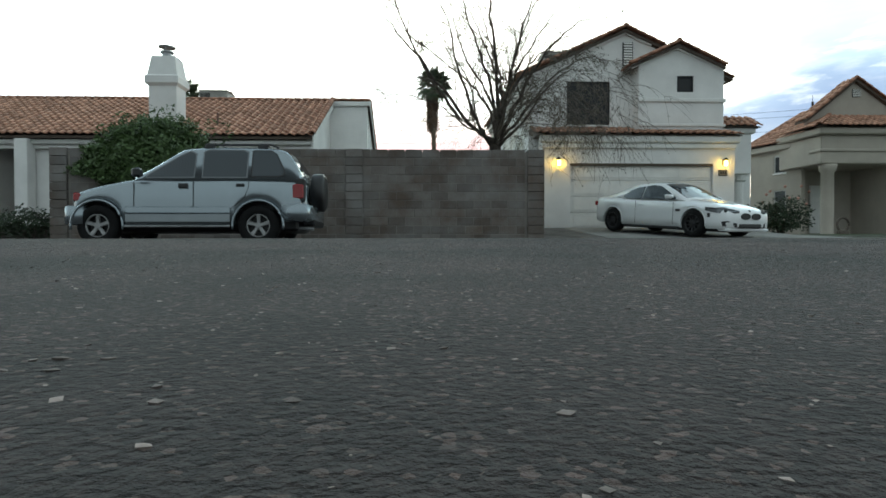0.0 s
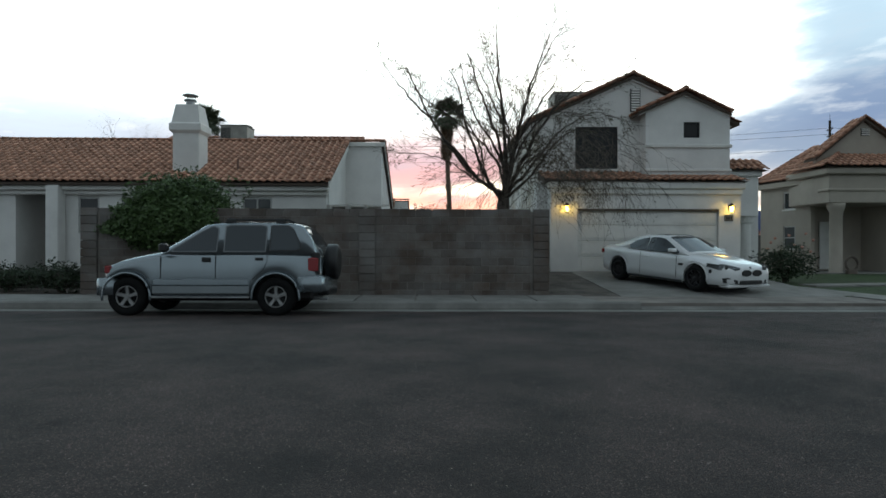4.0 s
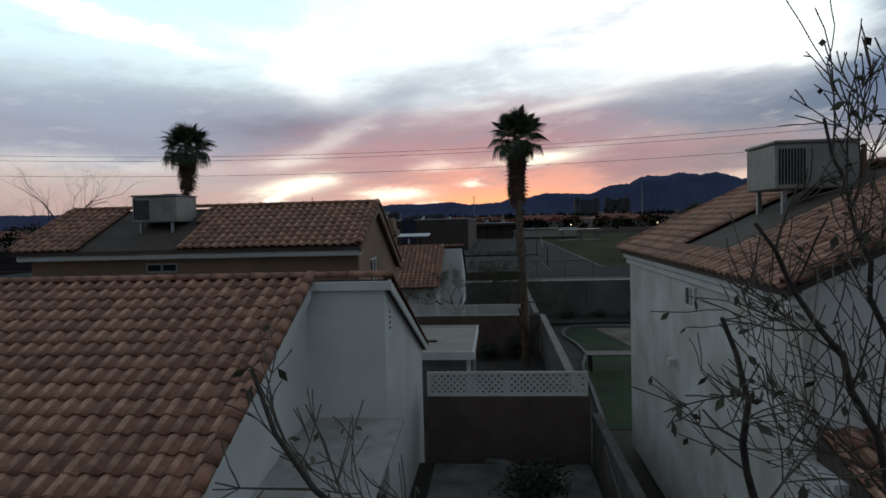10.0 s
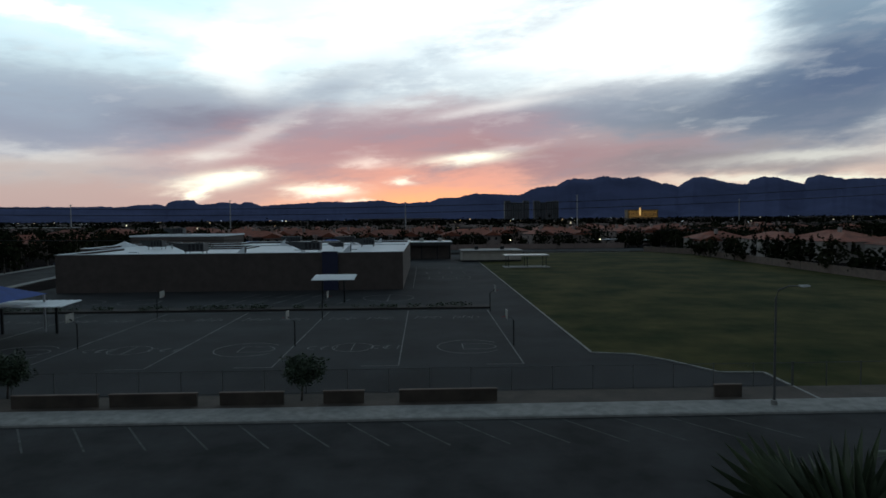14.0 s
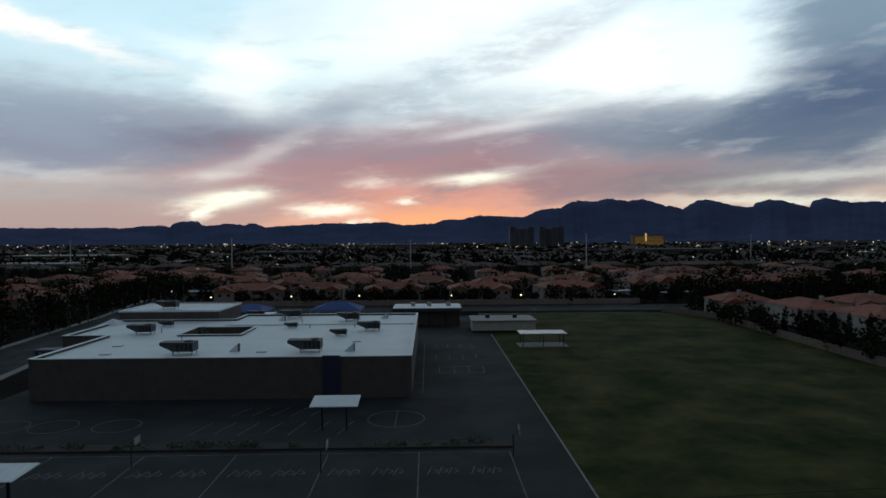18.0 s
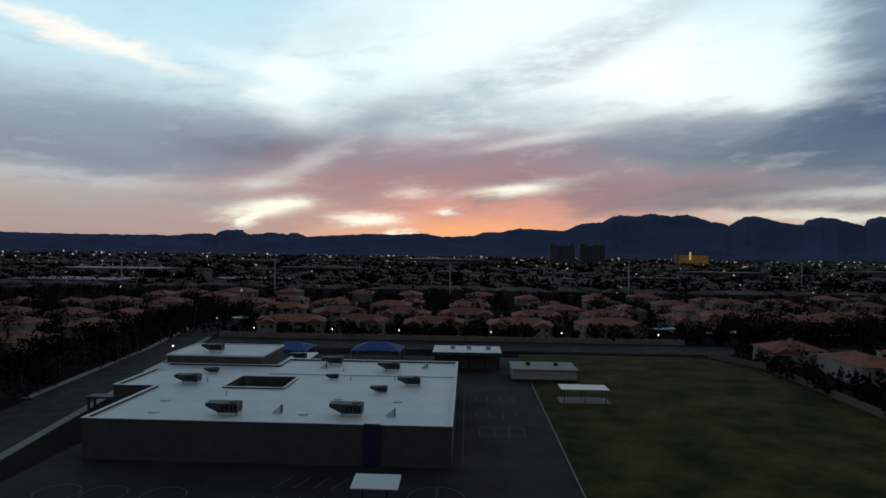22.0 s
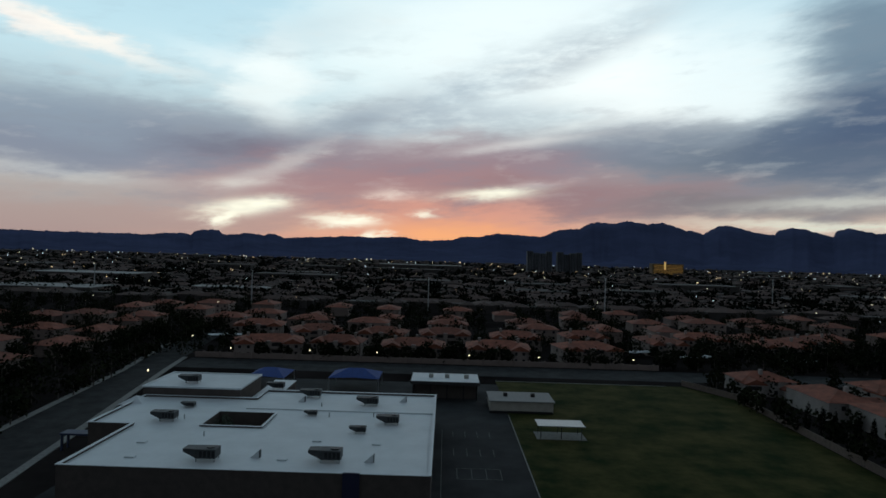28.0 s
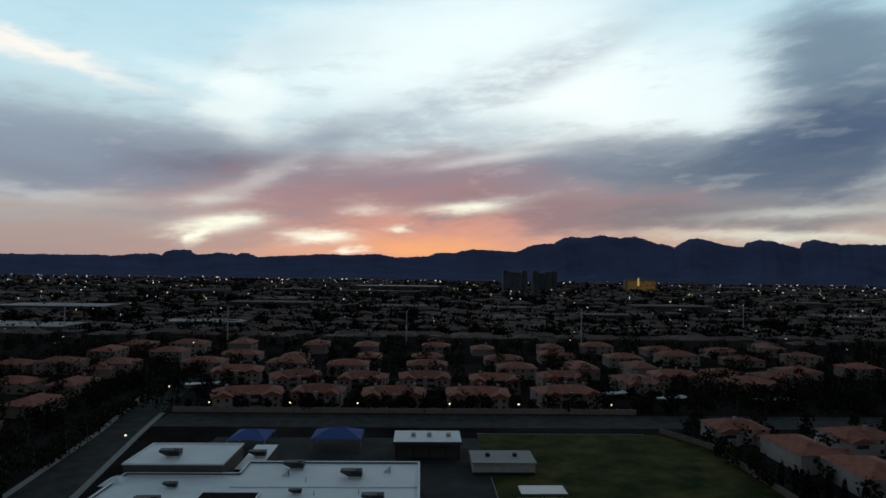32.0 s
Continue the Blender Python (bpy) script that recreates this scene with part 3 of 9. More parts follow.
def tiles(parent, eave_l, eave_r, ridge_l, near=(0, 0), keep=lambda u, v: True):
    """Lays a roof slope with tiles in courses; those whose column lies within near (fractions of the eave) are parts, the rest is one field."""
    A, B, C = Vector(eave_l), Vector(eave_r), Vector(ridge_l)
    U, V = (B - A), (C - A)
    V = V - U.normalized() * V.dot(U.normalized())
    lu, lv = U.length, V.length
    U, V = U.normalized(), V.normalized()
    N = U.cross(V)
    nu, nv = max(1, round(lu / 0.25)), max(1, round(lv / 0.305))
    M0 = Matrix((U, V, N)).transposed()
    rest = Geo()
    rng = random.Random(int(abs(A.x * 31 + A.y * 7)) + nu)
    for i in range(nu):
        for j in range(nv):
            u, v = (i + 0.5) / nu, (j + 0.5) / nv
            if not keep(u, v):
                continue
            p = A + U * (lu * u) + V * (lv * j / nv - 0.04) + N * (0.02 + rng.uniform(-0.006, 0.006)) + U * rng.uniform(-0.008, 0.008)
            m = Matrix.LocRotScale(p, (M0 @ Matrix.Rotation(rng.uniform(-0.025, 0.025), 3, "Z")).to_quaternion(), None)
            if near[0] <= u < near[1]:
                share("tile", TILE_ME, parent, m)
            else:
                rest.add([m @ Vector(q) for q in TILE_GEO.v], TILE_GEO.f)
    if rest.v:
        ob = part("tile_field", rest, [TILE_I, TILE_LIT_I], parent, "", True)
        ob.data.polygons.foreach_set("material_index", LIT_FACES * (len(rest.f) // len(LIT_FACES)))
        ob["kind"] = "stuff"


def caps(parent, a, b, name="ridge_tile", r=0.11, step=0.36):
    """A row of half-round cap tiles along a ridge or rake."""
    a, b = Vector(a), Vector(b)
    n = max(1, round((b - a).length / step))
    d = (b - a).normalized()
    s = d.cross(Vector((0, 0, 1))).normalized()
    up = s.cross(d)
    L = (b - a).length / n
    g = Geo()
    rings = []
    for y, k in ((0.0, 1.0), (L * 1.12, 0.84)):
        rings.append([(math.cos(math.pi * q / 6) * r * k, y, math.sin(math.pi * q / 6) * r * k) for q in range(7)] + [(math.cos(math.pi * q / 6) * (r - 0.02) * k, y, math.sin(math.pi * q / 6) * (r - 0.02) * k) for q in range(6, -1, -1)])
    g.loft(rings)
    me = g.mesh(name, TILE, True)
    M = Matrix((s, d, up)).transposed()
    for i in range(n):
        share(name, me, parent, Matrix.LocRotScale(a + d * (L * i), M.to_quaternion(), None))


def roof_unit(label, m, w=2.2, d=1.3, h=1.1, group="roof air conditioners"):
    """A packaged air conditioner on a stand."""
    t = thing("air_conditioner", label, "air conditioner", m, group)
    part("cabinet", Geo().bev(-w / 2, w / 2, -d / 2, d / 2, 0.25, 0.25 + h, 0.03), ACPAINT, t)
    part("lid", Geo().bev(-w / 2 - 0.03, w / 2 + 0.03, -d / 2 - 0.03, d / 2 + 0.03, 0.25 + h, 0.31 + h, 0.02), ACPAINT, t)
    for k in range(9):
        y = -d / 2 - 0.012
        part("louvre", Geo().box(-w / 2 + 0.06 + k * 0.055, -w / 2 + 0.09 + k * 0.055, y, y + 0.02, 0.34, 0.15 + h), DARKMETAL, t)
    part("access_panel", Geo().bev(-w / 2 + 0.68, w / 2 - 0.7, -d / 2 - 0.014, -d / 2 + 0.01, 0.35, 0.12 + h, 0.006), ACPAINT, t)
    part("fan_guard", Geo().tube([(w * 0.25, 0, 0.3 + h), (w * 0.25, 0, 0.34 + h)], d * 0.33, 14), DARKMETAL, t)
    for x in (-w / 2 + 0.2, w / 2 - 0.2):
        for y in (-d / 2 + 0.12, d / 2 - 0.12):
            part("leg", Geo().box(x - 0.04, x + 0.04, y - 0.04, y + 0.04, -0.5, 0.25), GALV, t)
    return t

# ---- ground, roads, pavements ----
def drive_z(y):
    return 0.1 + 0.068 * (y - 14.4)


def fine_line(pts, n):
    """A smooth line through flat points."""
    out = []
    for i in range(len(pts) - 1):
        p0, p1, p2, p3 = (pts[max(0, min(len(pts) - 1, i + k))] for k in (-1, 0, 1, 2))
        for j in range(n):
            t = j / n
            out.append(tuple(0.5 * (2 * b + (c - a) * t + (2 * a - 5 * b + 4 * c - d) * t * t + (3 * b - a - 3 * c + d) * t ** 3) for a, b, c, d in zip(p0, p1, p2, p3)))
    return out + [pts[-1]]


ground = setting("ground", Geo().box(-4700, 4700, -300, 4700, -0.9, -0.05), FARGROUND, "dark dry desert ground running to the mountains", "ground")
g = Geo()
ROADX = [-70, -30, -12, -6, -3, -1.2, 0, 1.2, 3, 6, 12, 30, 70]
ROADY = [(-9.5, -0.02), (-4, 0.02), (-1, 0.035), (1, 0.055), (3, 0.10), (5, 0.14), (6.5, 0.155), (8, 0.145), (9.5, 0.09), (10.5, 0.045), (12.1, -0.03), (12.55, -0.03)]
g.loft([[(x, y, z) for y, z in ROADY] + [(x, 12.55, -0.4), (x, -9.5, -0.4)] for x in ROADX])
road = setting("road", g, ASPHALT, "worn dark asphalt street strewn with pale stone chips", "road")
ROADROWS = [(y, z) for y, z in ROADY]
rng = random.Random(17)
g = Geo()
OCT = [(0, 2, 4), (2, 1, 4), (1, 3, 4), (3, 0, 4), (2, 0, 5), (1, 2, 5), (3, 1, 5), (0, 3, 5)]
for n_, x0, x1, y0, y1, big in ((16000, -4.5, 4.5, -0.6, 4.5, 1.1), (9000, -9, 9, 4.5, 10.5, 1.4), (3600, -6, 6, -0.5, 8, 1.6)):
    for _ in range(n_):
        x, y = rng.uniform(x0, x1), rng.uniform(y0, y1)
        k = next(i for i in range(len(ROADROWS) - 1) if y <= ROADROWS[i + 1][0])
        (ya, za), (yb, zb) = ROADROWS[k], ROADROWS[k + 1]
        z = za + (zb - za) * (y - ya) / (yb - ya)
        s = big * 0.0030 * (0.5 + rng.random() ** 3 * 1.6)
        a = rng.uniform(0, 6.28)
        c, q = math.cos(a) * s, math.sin(a) * s
        e = rng.uniform(0.5, 1.0)
        g.add([(x + c, y + q, z + s * rng.uniform(-0.1, 0.4)), (x - c, y - q, z + s * rng.uniform(-0.1, 0.4)), (x - q * e, y + c * e, z + s * 0.1), (x + q * e, y - c * e, z + s * 0.2), (x, y, z + s * rng.uniform(0.15, 0.4)), (x, y, z - s * 0.5)], OCT)
chips = setting("stone_chips", g, CHIP, "loose pale stone chips on the worn asphalt", "gravel")
chips["kind"] = "stuff"
lots = setting("house_lots", Geo().box(-70, 70, 14.45, 56.2, -0.4, 0.10), DIRT, "bare tan earth of the house lots", "ground")
pav_base = setting("pavement", Geo().box(-70, 70, 12.7, 14.45, -0.3, 0.105), MORTAR, "pale concrete pavement along the street", "pavement")
kerb = setting("kerb", Geo().prism([(12.55, -0.2), (12.55, 0.0), (12.58, 0.10), (12.62, 0.13), (12.74, 0.135), (12.74, -0.2)], "x", -70, 4.6), CONCRETE, "rounded pale concrete kerb", "kerb")
kerb_r = setting("kerb_driveway", Geo().prism([(12.55, -0.2), (12.55, -0.02), (12.74, 0.05), (12.74, -0.2)], "x", 4.6, 10.4).prism([(12.55, -0.2), (12.55, 0.0), (12.58, 0.10), (12.62, 0.13), (12.74, 0.135), (12.74, -0.2)], "x", 10.4, 70), CONCRETE, "dropped concrete kerb at the driveway", "kerb")
gutter = setting("gutter", Geo().prism([(12.1, -0.2), (12.1, -0.022), (12.55, -0.028), (12.55, -0.2)], "x", -70, 70), CONCRETE, "narrow concrete gutter strip", "gutter")
slab_me = Geo().bev(0, 1.29, 0, 1.66, 0, 0.035, 0.012).mesh("slab", CONCRETE)
for i in range(-26, 26):
    x = -2.85 + 1.32 * i
    if not 3.7 < x < 9.6:
        share("slab", slab_me, pav_base, pose(x, 12.76, 0.103 + 0.002 * (i % 3)))
g = Geo()
for x0, x1, y0, y1 in ((4.75, 7.35, 14.45, 20.3), (7.38, 10.2, 14.45, 20.3)):
    g.loft([[(x0, y, drive_z(y) - 0.3), (x1, y, drive_z(y) - 0.3), (x1, y, drive_z(y)), (x0, y, drive_z(y))] for y in (y0, (y0 + y1) / 2 - 0.02)])
    g.loft([[(x0, y, drive_z(y) - 0.3), (x1, y, drive_z(y) - 0.3), (x1, y, drive_z(y)), (x0, y, drive_z(y))] for y in ((y0 + y1) / 2, y1)])
g.loft([[(3.9, 12.76, -0.2), (10.4, 12.76, -0.2), (10.4, 12.76, 0.06), (3.9, 12.76, 0.06)], [(3.9, 14.42, -0.2), (10.4, 14.42, -0.2), (10.4, 14.42, 0.102), (3.9, 14.42, 0.102)]])
g.loft([[(10.2, 14.45, -0.2), (11.6, 14.45, -0.2), (11.6, 14.45, 0.1), (10.2, 14.45, 0.1)], [(10.2, 16.4, -0.2), (10.25, 16.4, -0.2), (10.25, 16.4, 0.24), (10.2, 16.4, 0.24)]])
driveway = setting("driveway", g, CONCRETE, "stained pale concrete driveway in four slabs", "driveway")
g = Geo().loft([[(3.05, y, drive_z(y) - 0.3), (4.73, y, drive_z(y) - 0.3), (4.73, y, drive_z(y) - 0.006), (3.05, y, drive_z(y) - 0.006)] for y in (14.45, 20.3)])
strip = setting("gravel_strip", g, mat("grey_gravel", (0.15, 0.135, 0.12), 0.95, var=0.25, scale=2, bump=0.9, bscale=70), "bare grey gravel strip beside the driveway", "ground")
g = Geo().loft([[(10.3, y, -0.2), (40, y, -0.2), (40, y, 0.11 + 0.02 * (y - 14.45)), (10.3, y, 0.11 + 0.02 * (y - 14.45))] for y in (14.47, 19, 23.5)])
lawn = setting("front_lawn", g, LAWN, "dark green front lawn", "lawn")
g = Geo()
for k in range(14):
    a = -14 * 0.05 + k * 0.15
    g.box(11.2 + k * 0.42, 11.66 + k * 0.42, 17.6 + 0.7 * math.sin(a), 18.5 + 0.7 * math.sin(a), 0.1, 0.22)
path = setting("garden_path", g, CONCRETE, "curving pale garden path over the lawn", "path")

# yards behind the houses
WETSOIL = mat("dark_yard_soil", (0.060, 0.048, 0.040), 0.95, var=0.3, scale=0.7, bump=0.7, bscale=30)
yard_a = setting("yard_soil", Geo().box(-30, 2.38, 17.2, 29.3, 0.0, 0.50), WETSOIL, "dark bare earth of the small back yard", "ground")
yard_d = setting("yard_soil_behind", Geo().box(-3.7, 2.1, 29.7, 44.1, 0.0, 0.108), WETSOIL, "dark bare earth beside the tan house", "ground")
yard_e = setting("yard_paving", Geo().box(-1.8, 1.85, 44.5, 55.3, 0.0, 0.108), mat("red_concrete", (0.13, 0.075, 0.06), 0.9, var=0.2, scale=0.6, bump=0.4, bscale=60), "dull red concrete yard behind the lattice fence", "paving")
yard_walk = setting("yard_path", Geo().box(-3.1, -1.9, 44.5, 50.0, 0.0, 0.14), CONCRETE, "narrow concrete walk beside the white house", "path")
lawn_turf = mat("dark_lawn", (0.030, 0.065, 0.016), 0.95, var=0.25, scale=0.9, bump=0.7, bscale=70)
yard_lawn = setting("back_lawn", Geo().prism([(3.3, 33.0), (6.3, 33.0), (7.6, 39.5), (6.6, 46.0), (5.7, 50.6), (4.4, 50.9), (3.9, 48.5), (4.3, 45.0), (3.7, 41.0)], "z", 0.0, 0.115), lawn_turf, "dark green strip of back lawn", "lawn")
yard_sand = setting("sand_patch", Geo().prism([(7.7, 39.5), (12.2, 39.0), (12.2, 51.0), (5.8, 50.8), (6.7, 46.0)], "z", 0.0, 0.112), mat("bare_sand", (0.29, 0.24, 0.185), 0.95, var=0.3, scale=0.6, bump=0.6, bscale=25, color2=(0.12, 0.10, 0.065)), "pale bare sandy patch beside the lawn", "ground")
bed_soil = setting("garden_bed", Geo().prism([(2.3, 52.2), (4.0, 52.0), (6.0, 52.4), (12.2, 52.2), (12.2, 55.3), (2.3, 55.3)], "z", 0.0, 0.24), WETSOIL, "raised dark garden bed along the back wall", "ground")
edge_pts = [(3.35, 33.5), (3.6, 37.5), (3.75, 41.0), (4.2, 43.5), (4.1, 46.0), (3.7, 48.4), (4.0, 50.3), (4.8, 51.3), (7.5, 51.4), (12.1, 51.3)]
edge = setting("lawn_edging", Geo().box(2.45, 2.5, 33.2, 33.25, 0, 0.12), CONCRETE, "curving pale concrete lawn edging", "edging")
rows_e = fine_line(edge_pts, 9)
for (xa, ya), (xb, yb) in zip(rows_e, rows_e[1:]):
    L_ = math.hypot(xb - xa, yb - ya)
    ob_ = part("edging_block", Geo().bev(-0.07, 0.07, 0.01, L_ - 0.01, 0.0, 0.17, 0.015), CONCRETE, edge)
    ob_.matrix_basis = pose(xa, ya, 0.05, 0, 0, math.degrees(math.atan2(yb - ya, xb - xa)) - 90)
g = Geo()
g.prism([(-1.05 + 1.45 * math.cos(2 * math.pi * k / 40), 21.95 + 1.7 * math.sin(2 * math.pi * k / 40)) for k in range(40)], "z", 0.0, 0.535)
patio = setting("patio_slab", g, CONCRETE, "round pale concrete patio slab", "paving")
patio_w = setting("patio_walk", Geo().box(-3.35, -2.3, 19.55, 24.8, 0.0, 0.53).box(-9.9, -3.4, 19.6, 20.5, 0.0, 0.52), CONCRETE, "narrow concrete walk along the white house", "path")

yard_grass = setting("yard_lawn", Geo().prism([(-2.2, 17.3), (1.6, 17.3), (1.9, 21.5), (0.9, 25.6), (-1.5, 26.2), (-2.2, 24.0)], "z", 0.3, 0.512), lawn_turf, "small dark lawn round the patio slab", "lawn")
GRAVEL = mat("pale_yard_gravel", (0.27, 0.25, 0.225), 0.95, var=0.25, scale=1.2, bump=0.9, bscale=60)
setting("yard_gravel", Geo().prism([(-1.55, 29.25), (-1.55, 26.75), (-0.1, 26.5), (0.65, 25.9), (1.15, 25.1), (1.5, 23.9), (1.68, 22.4), (2.3, 22.4), (2.3, 29.25)], "z", 0.3, 0.505), GRAVEL, "pale gravel bed curving behind the small lawn", "gravel")
kerb_y = setting("yard_edging", Geo().box(-1.56, -1.45, 26.3, 26.32, 0.3, 0.55), CONCRETE, "pale curving concrete edging of the small lawn", "edging")
bend = fine_line([(-1.5, 26.35), (-0.6, 26.4), (0.2, 26.0), (0.85, 25.3), (1.25, 24.3), (1.5, 23.0), (1.62, 21.5), (1.6, 20.0)], 6)
for (xa, ya), (xb, yb) in zip(bend, bend[1:]):
    run = math.hypot(xb - xa, yb - ya)
    piece = part("edging_block", Geo().bev(-0.06, 0.06, 0.006, run - 0.006, 0.0, 0.13, 0.012), CONCRETE, kerb_y)
    piece.matrix_basis = pose(xa, ya, 0.44, 0, 0, math.degrees(math.atan2(yb - ya, xb - xa)) - 90)
border = setting("garden_border", Geo().box(2.2, 2.25, 26.9, 26.95, 0.4, 0.52), CONCRETE, "curving pale concrete garden border", "edging")
rows_b = fine_line([(-0.9, 29.98), (0.94, 28.26), (1.97, 23.81), (2.01, 20.13), (2.16, 17.6)], 6)
for (xa, ya), (xb, yb) in zip(rows_b, rows_b[1:]):
    L_ = math.hypot(xb - xa, yb - ya)
    ob_ = part("border_block", Geo().bev(-0.13, 0.13, 0.01, L_ - 0.01, 0.0, 0.14, 0.015), CONCRETE, border)
    ob_.matrix_basis = pose(xa, ya, 0.44, 0, 0, math.degrees(math.atan2(yb - ya, xb - xa)) - 90)

# the back street and the school grounds
road2 = setting("road_back", Geo().box(-240, 240, 56.4, 77.7, -0.3, 0.0), ROAD2, "wide dark asphalt street behind the houses", "road")
kerb2 = setting("kerb_back", Geo().prism([(77.7, -0.2), (77.7, 0.02), (77.76, 0.14), (77.95, 0.15), (77.95, -0.2)], "x", -240, 240), CONCRETE, "pale concrete kerb", "kerb")
pav2 = setting("pavement_back", Geo().box(-240, 240, 77.95, 80.6, -0.3, 0.16), CONCRETE, "pale concrete pavement by the school fence", "pavement")
verge = setting("verge", Geo().box(-240, 240, 80.6, 84.0, -0.3, 0.1), DIRT, "bare earth strip under the fence", "ground")
play = setting("playground", Geo().box(-75, 14.2, 84.0, 262, -0.3, 0.03).prism([(14.2, 97), (14.2, 84), (26.2, 84), (26.4, 88.4), (22.8, 88.7), (20.2, 93.4), (18, 96.0)], "z", -0.3, 0.03), COURT, "cracked grey asphalt school playground", "ground")
field = setting("playing_field", Geo().prism([(14.2, 97), (18, 96.0), (20.2, 93.4), (22.8, 88.7), (26.4, 88.4), (26.2, 84), (88, 84), (90, 250), (80, 268), (14.2, 268)], "z", -0.3, 0.034), GRASS, "patchy dull green playing field", "ground")
g = Geo().box(14.1, 14.32, 97, 222, 0, 0.09)
for a, b in (((14.2, 97), (18, 96.0)), ((18, 96.0), (20.2, 93.4)), ((20.2, 93.4), (22.8, 88.7)), ((22.8, 88.7), (26.4, 88.4)), ((26.4, 88.4), (26.2, 80.7))):
    d = Vector((b[0] - a[0], b[1] - a[1], 0)).normalized() * 0.12
    n = Vector((-d.y, d.x, 0))
    g.loft([[(a[0] - n.x, a[1] - n.y, 0), (a[0] + n.x, a[1] + n.y, 0), (a[0] + n.x, a[1] + n.y, 0.12), (a[0] - n.x, a[1] - n.y, 0.12)], [(b[0] - n.x, b[1] - n.y, 0), (b[0] + n.x, b[1] + n.y, 0), (b[0] + n.x, b[1] + n.y, 0.12), (b[0] - n.x, b[1] - n.y, 0.12)]])
g.box(14.3, 74, 267.7, 268.0, 0, 0.12)
mow = setting("mowing_kerb", g, CONCRETE, "thin pale kerb between asphalt and grass", "kerb")
side = setting("road_side", Geo().prism([(-100, 150), (-84, 150), (-91, 193), (-104, 269), (-112, 330), (-124, 420), (-142, 420), (-128, 330), (-116, 267), (-107, 193)], "z", -0.3, 0.01), ROAD2, "dark side street beside the school", "road")
side_walk = setting("pavement_side", Geo().prism([(-84, 150), (-82, 150), (-89, 193), (-102, 269), (-106, 296), (-108, 296), (-104, 269), (-91, 193)], "z", -0.3, 0.12), CONCRETE, "pale pavement of the side street", "pavement")
side_walk_far = setting("pavement_side_far", Geo().prism([(-109, 193), (-107, 193), (-116, 267), (-128, 330), (-130, 330), (-118, 267)], "z", -0.3, 0.12), CONCRETE, "narrow pale pavement across the side street", "pavement")
rear = setting("road_rear", Geo().box(-104, 240, 276, 296, -0.3, 0.0), ROAD2, "dark street behind the playing field", "road")
lots_e = setting("far_lots", Geo().box(90, 240, 84, 276, -0.3, 0.05), FARGROUND, "bare ground of the neighbouring lots", "ground")

# ---- mountains ----
RIDGE = [(-75, 1.3), (-35.65, 0.94), (-25.45, 0.95), (-24.08, 1.12), (-22.99, 1.16), (-22.1, 1.06), (-21.88, 1.33), (-21.21, 1.5), (-19.89, 1.55), (-19.6, 1.17), (-18.3, 1.22), (-17.54, 1.35), (-16.16, 1.2), (-15.83, 1.36), (-15.2, 1.31), (-14.51, 1.03), (-10.25, 1.28), (-8.84, 1.41), (-6.59, 1.33), (-4.02, 1.49), (-2.3, 1.18), (0.55, 1.34), (1.32, 1.65), (2.77, 1.67), (4.67, 2.03), (8.51, 1.85), (10.0, 2.5), (11.85, 2.64), (12.72, 3.12), (13.46, 3.26), (14.82, 3.15), (15.87, 3.42), (17.54, 3.12), (18.85, 3.27), (20.79, 2.59), (21.15, 2.67), (22.0, 2.35), (23.22, 3.05), (24.09, 3.09), (26.22, 2.48), (27.45, 2.36), (27.49, 2.66), (28.37, 2.94), (29.24, 2.9), (31.37, 2.28), (31.55, 2.72), (32.29, 2.95), (34.1, 2.57), (75, 1.6)]


def ridge_el(az):
    for (a, e), (b, f) in zip(RIDGE, RIDGE[1:]):
        if a <= az <= b:
            return e + (f - e) * (az - a) / (b - a)
    return RIDGE[-1][1]


g = Geo()
rings = []
for i in range(1120):
    az = -70 + i / 8
    s, c = math.sin(radians(az)), math.cos(radians(az))
    h = 27 + 4400 * math.tan(radians(ridge_el(az))) + 5 * noise.noise((az * 3.1, 0.3, 0)) + 4.5 * noise.noise((az * 9.1, 2.2, 0))
    ring = []
    for r, k in ((2700, 0.0), (3100, 0.02), (3500, 0.10), (3800, 0.28), (4050, 0.52), (4250, 0.80), (4400, 1.0), (4550, 0.5)):
        w = noise.fractal((az * 0.33, r / 420.0, 4.0), 0.7, 2.1, 5) * h * 0.13 * min(1, k * 4) * (1 - k) * 2.2
        ring.append((r * s, r * c, max(-0.2, h * k + w - 0.2)))
    rings.append(ring)
g.loft(rings, False, False)
mountains = setting("mountains", g, MOUNTAIN, "desert mountain range on the horizon with dark blue haze in its colour", "mountains", True)

# ---- the white one-storey house behind the block wall ----
def gable_end(g, pts, x0, x1):
    return g.prism(pts, "x", x0, x1)


house_a = thing("house", "white stucco one-storey house with an orange clay tile roof", "house", Matrix(((1.03, 0, 0, -0.15), (0, 1.136, 0, -2.166), (0, 0, 1, 0), (0, 0, 0, 1))))
HA_WIN = [(-11.28, -10.6, 1.75, 2.96), (-9.88, -9.15, 1.95, 2.96), (-5.95, -4.98, 2.04, 2.96)]
g = Geo()
holed(g, -12.0, -3.2, 0.1, 3.33, 20.0, 20.2, HA_WIN)
g.box(-30, -13.3, 20.0, 20.2, 0.1, 3.33).box(-13.3, -12.0, 21.6, 21.8, 0.1, 3.33).box(-13.5, -13.3, 20.2, 21.6, 0.1, 3.33).box(-12.2, -12.0, 20.2, 21.6, 0.1, 3.33)
part("wall", g, STUCCO, house_a)
part("wall", Geo().prism([(20.2, 0.1), (23.9, 0.1), (23.9, 5.44), (20.2, 3.5)], "x", -3.36, -3.16), STUCCO, house_a)
g = Geo()
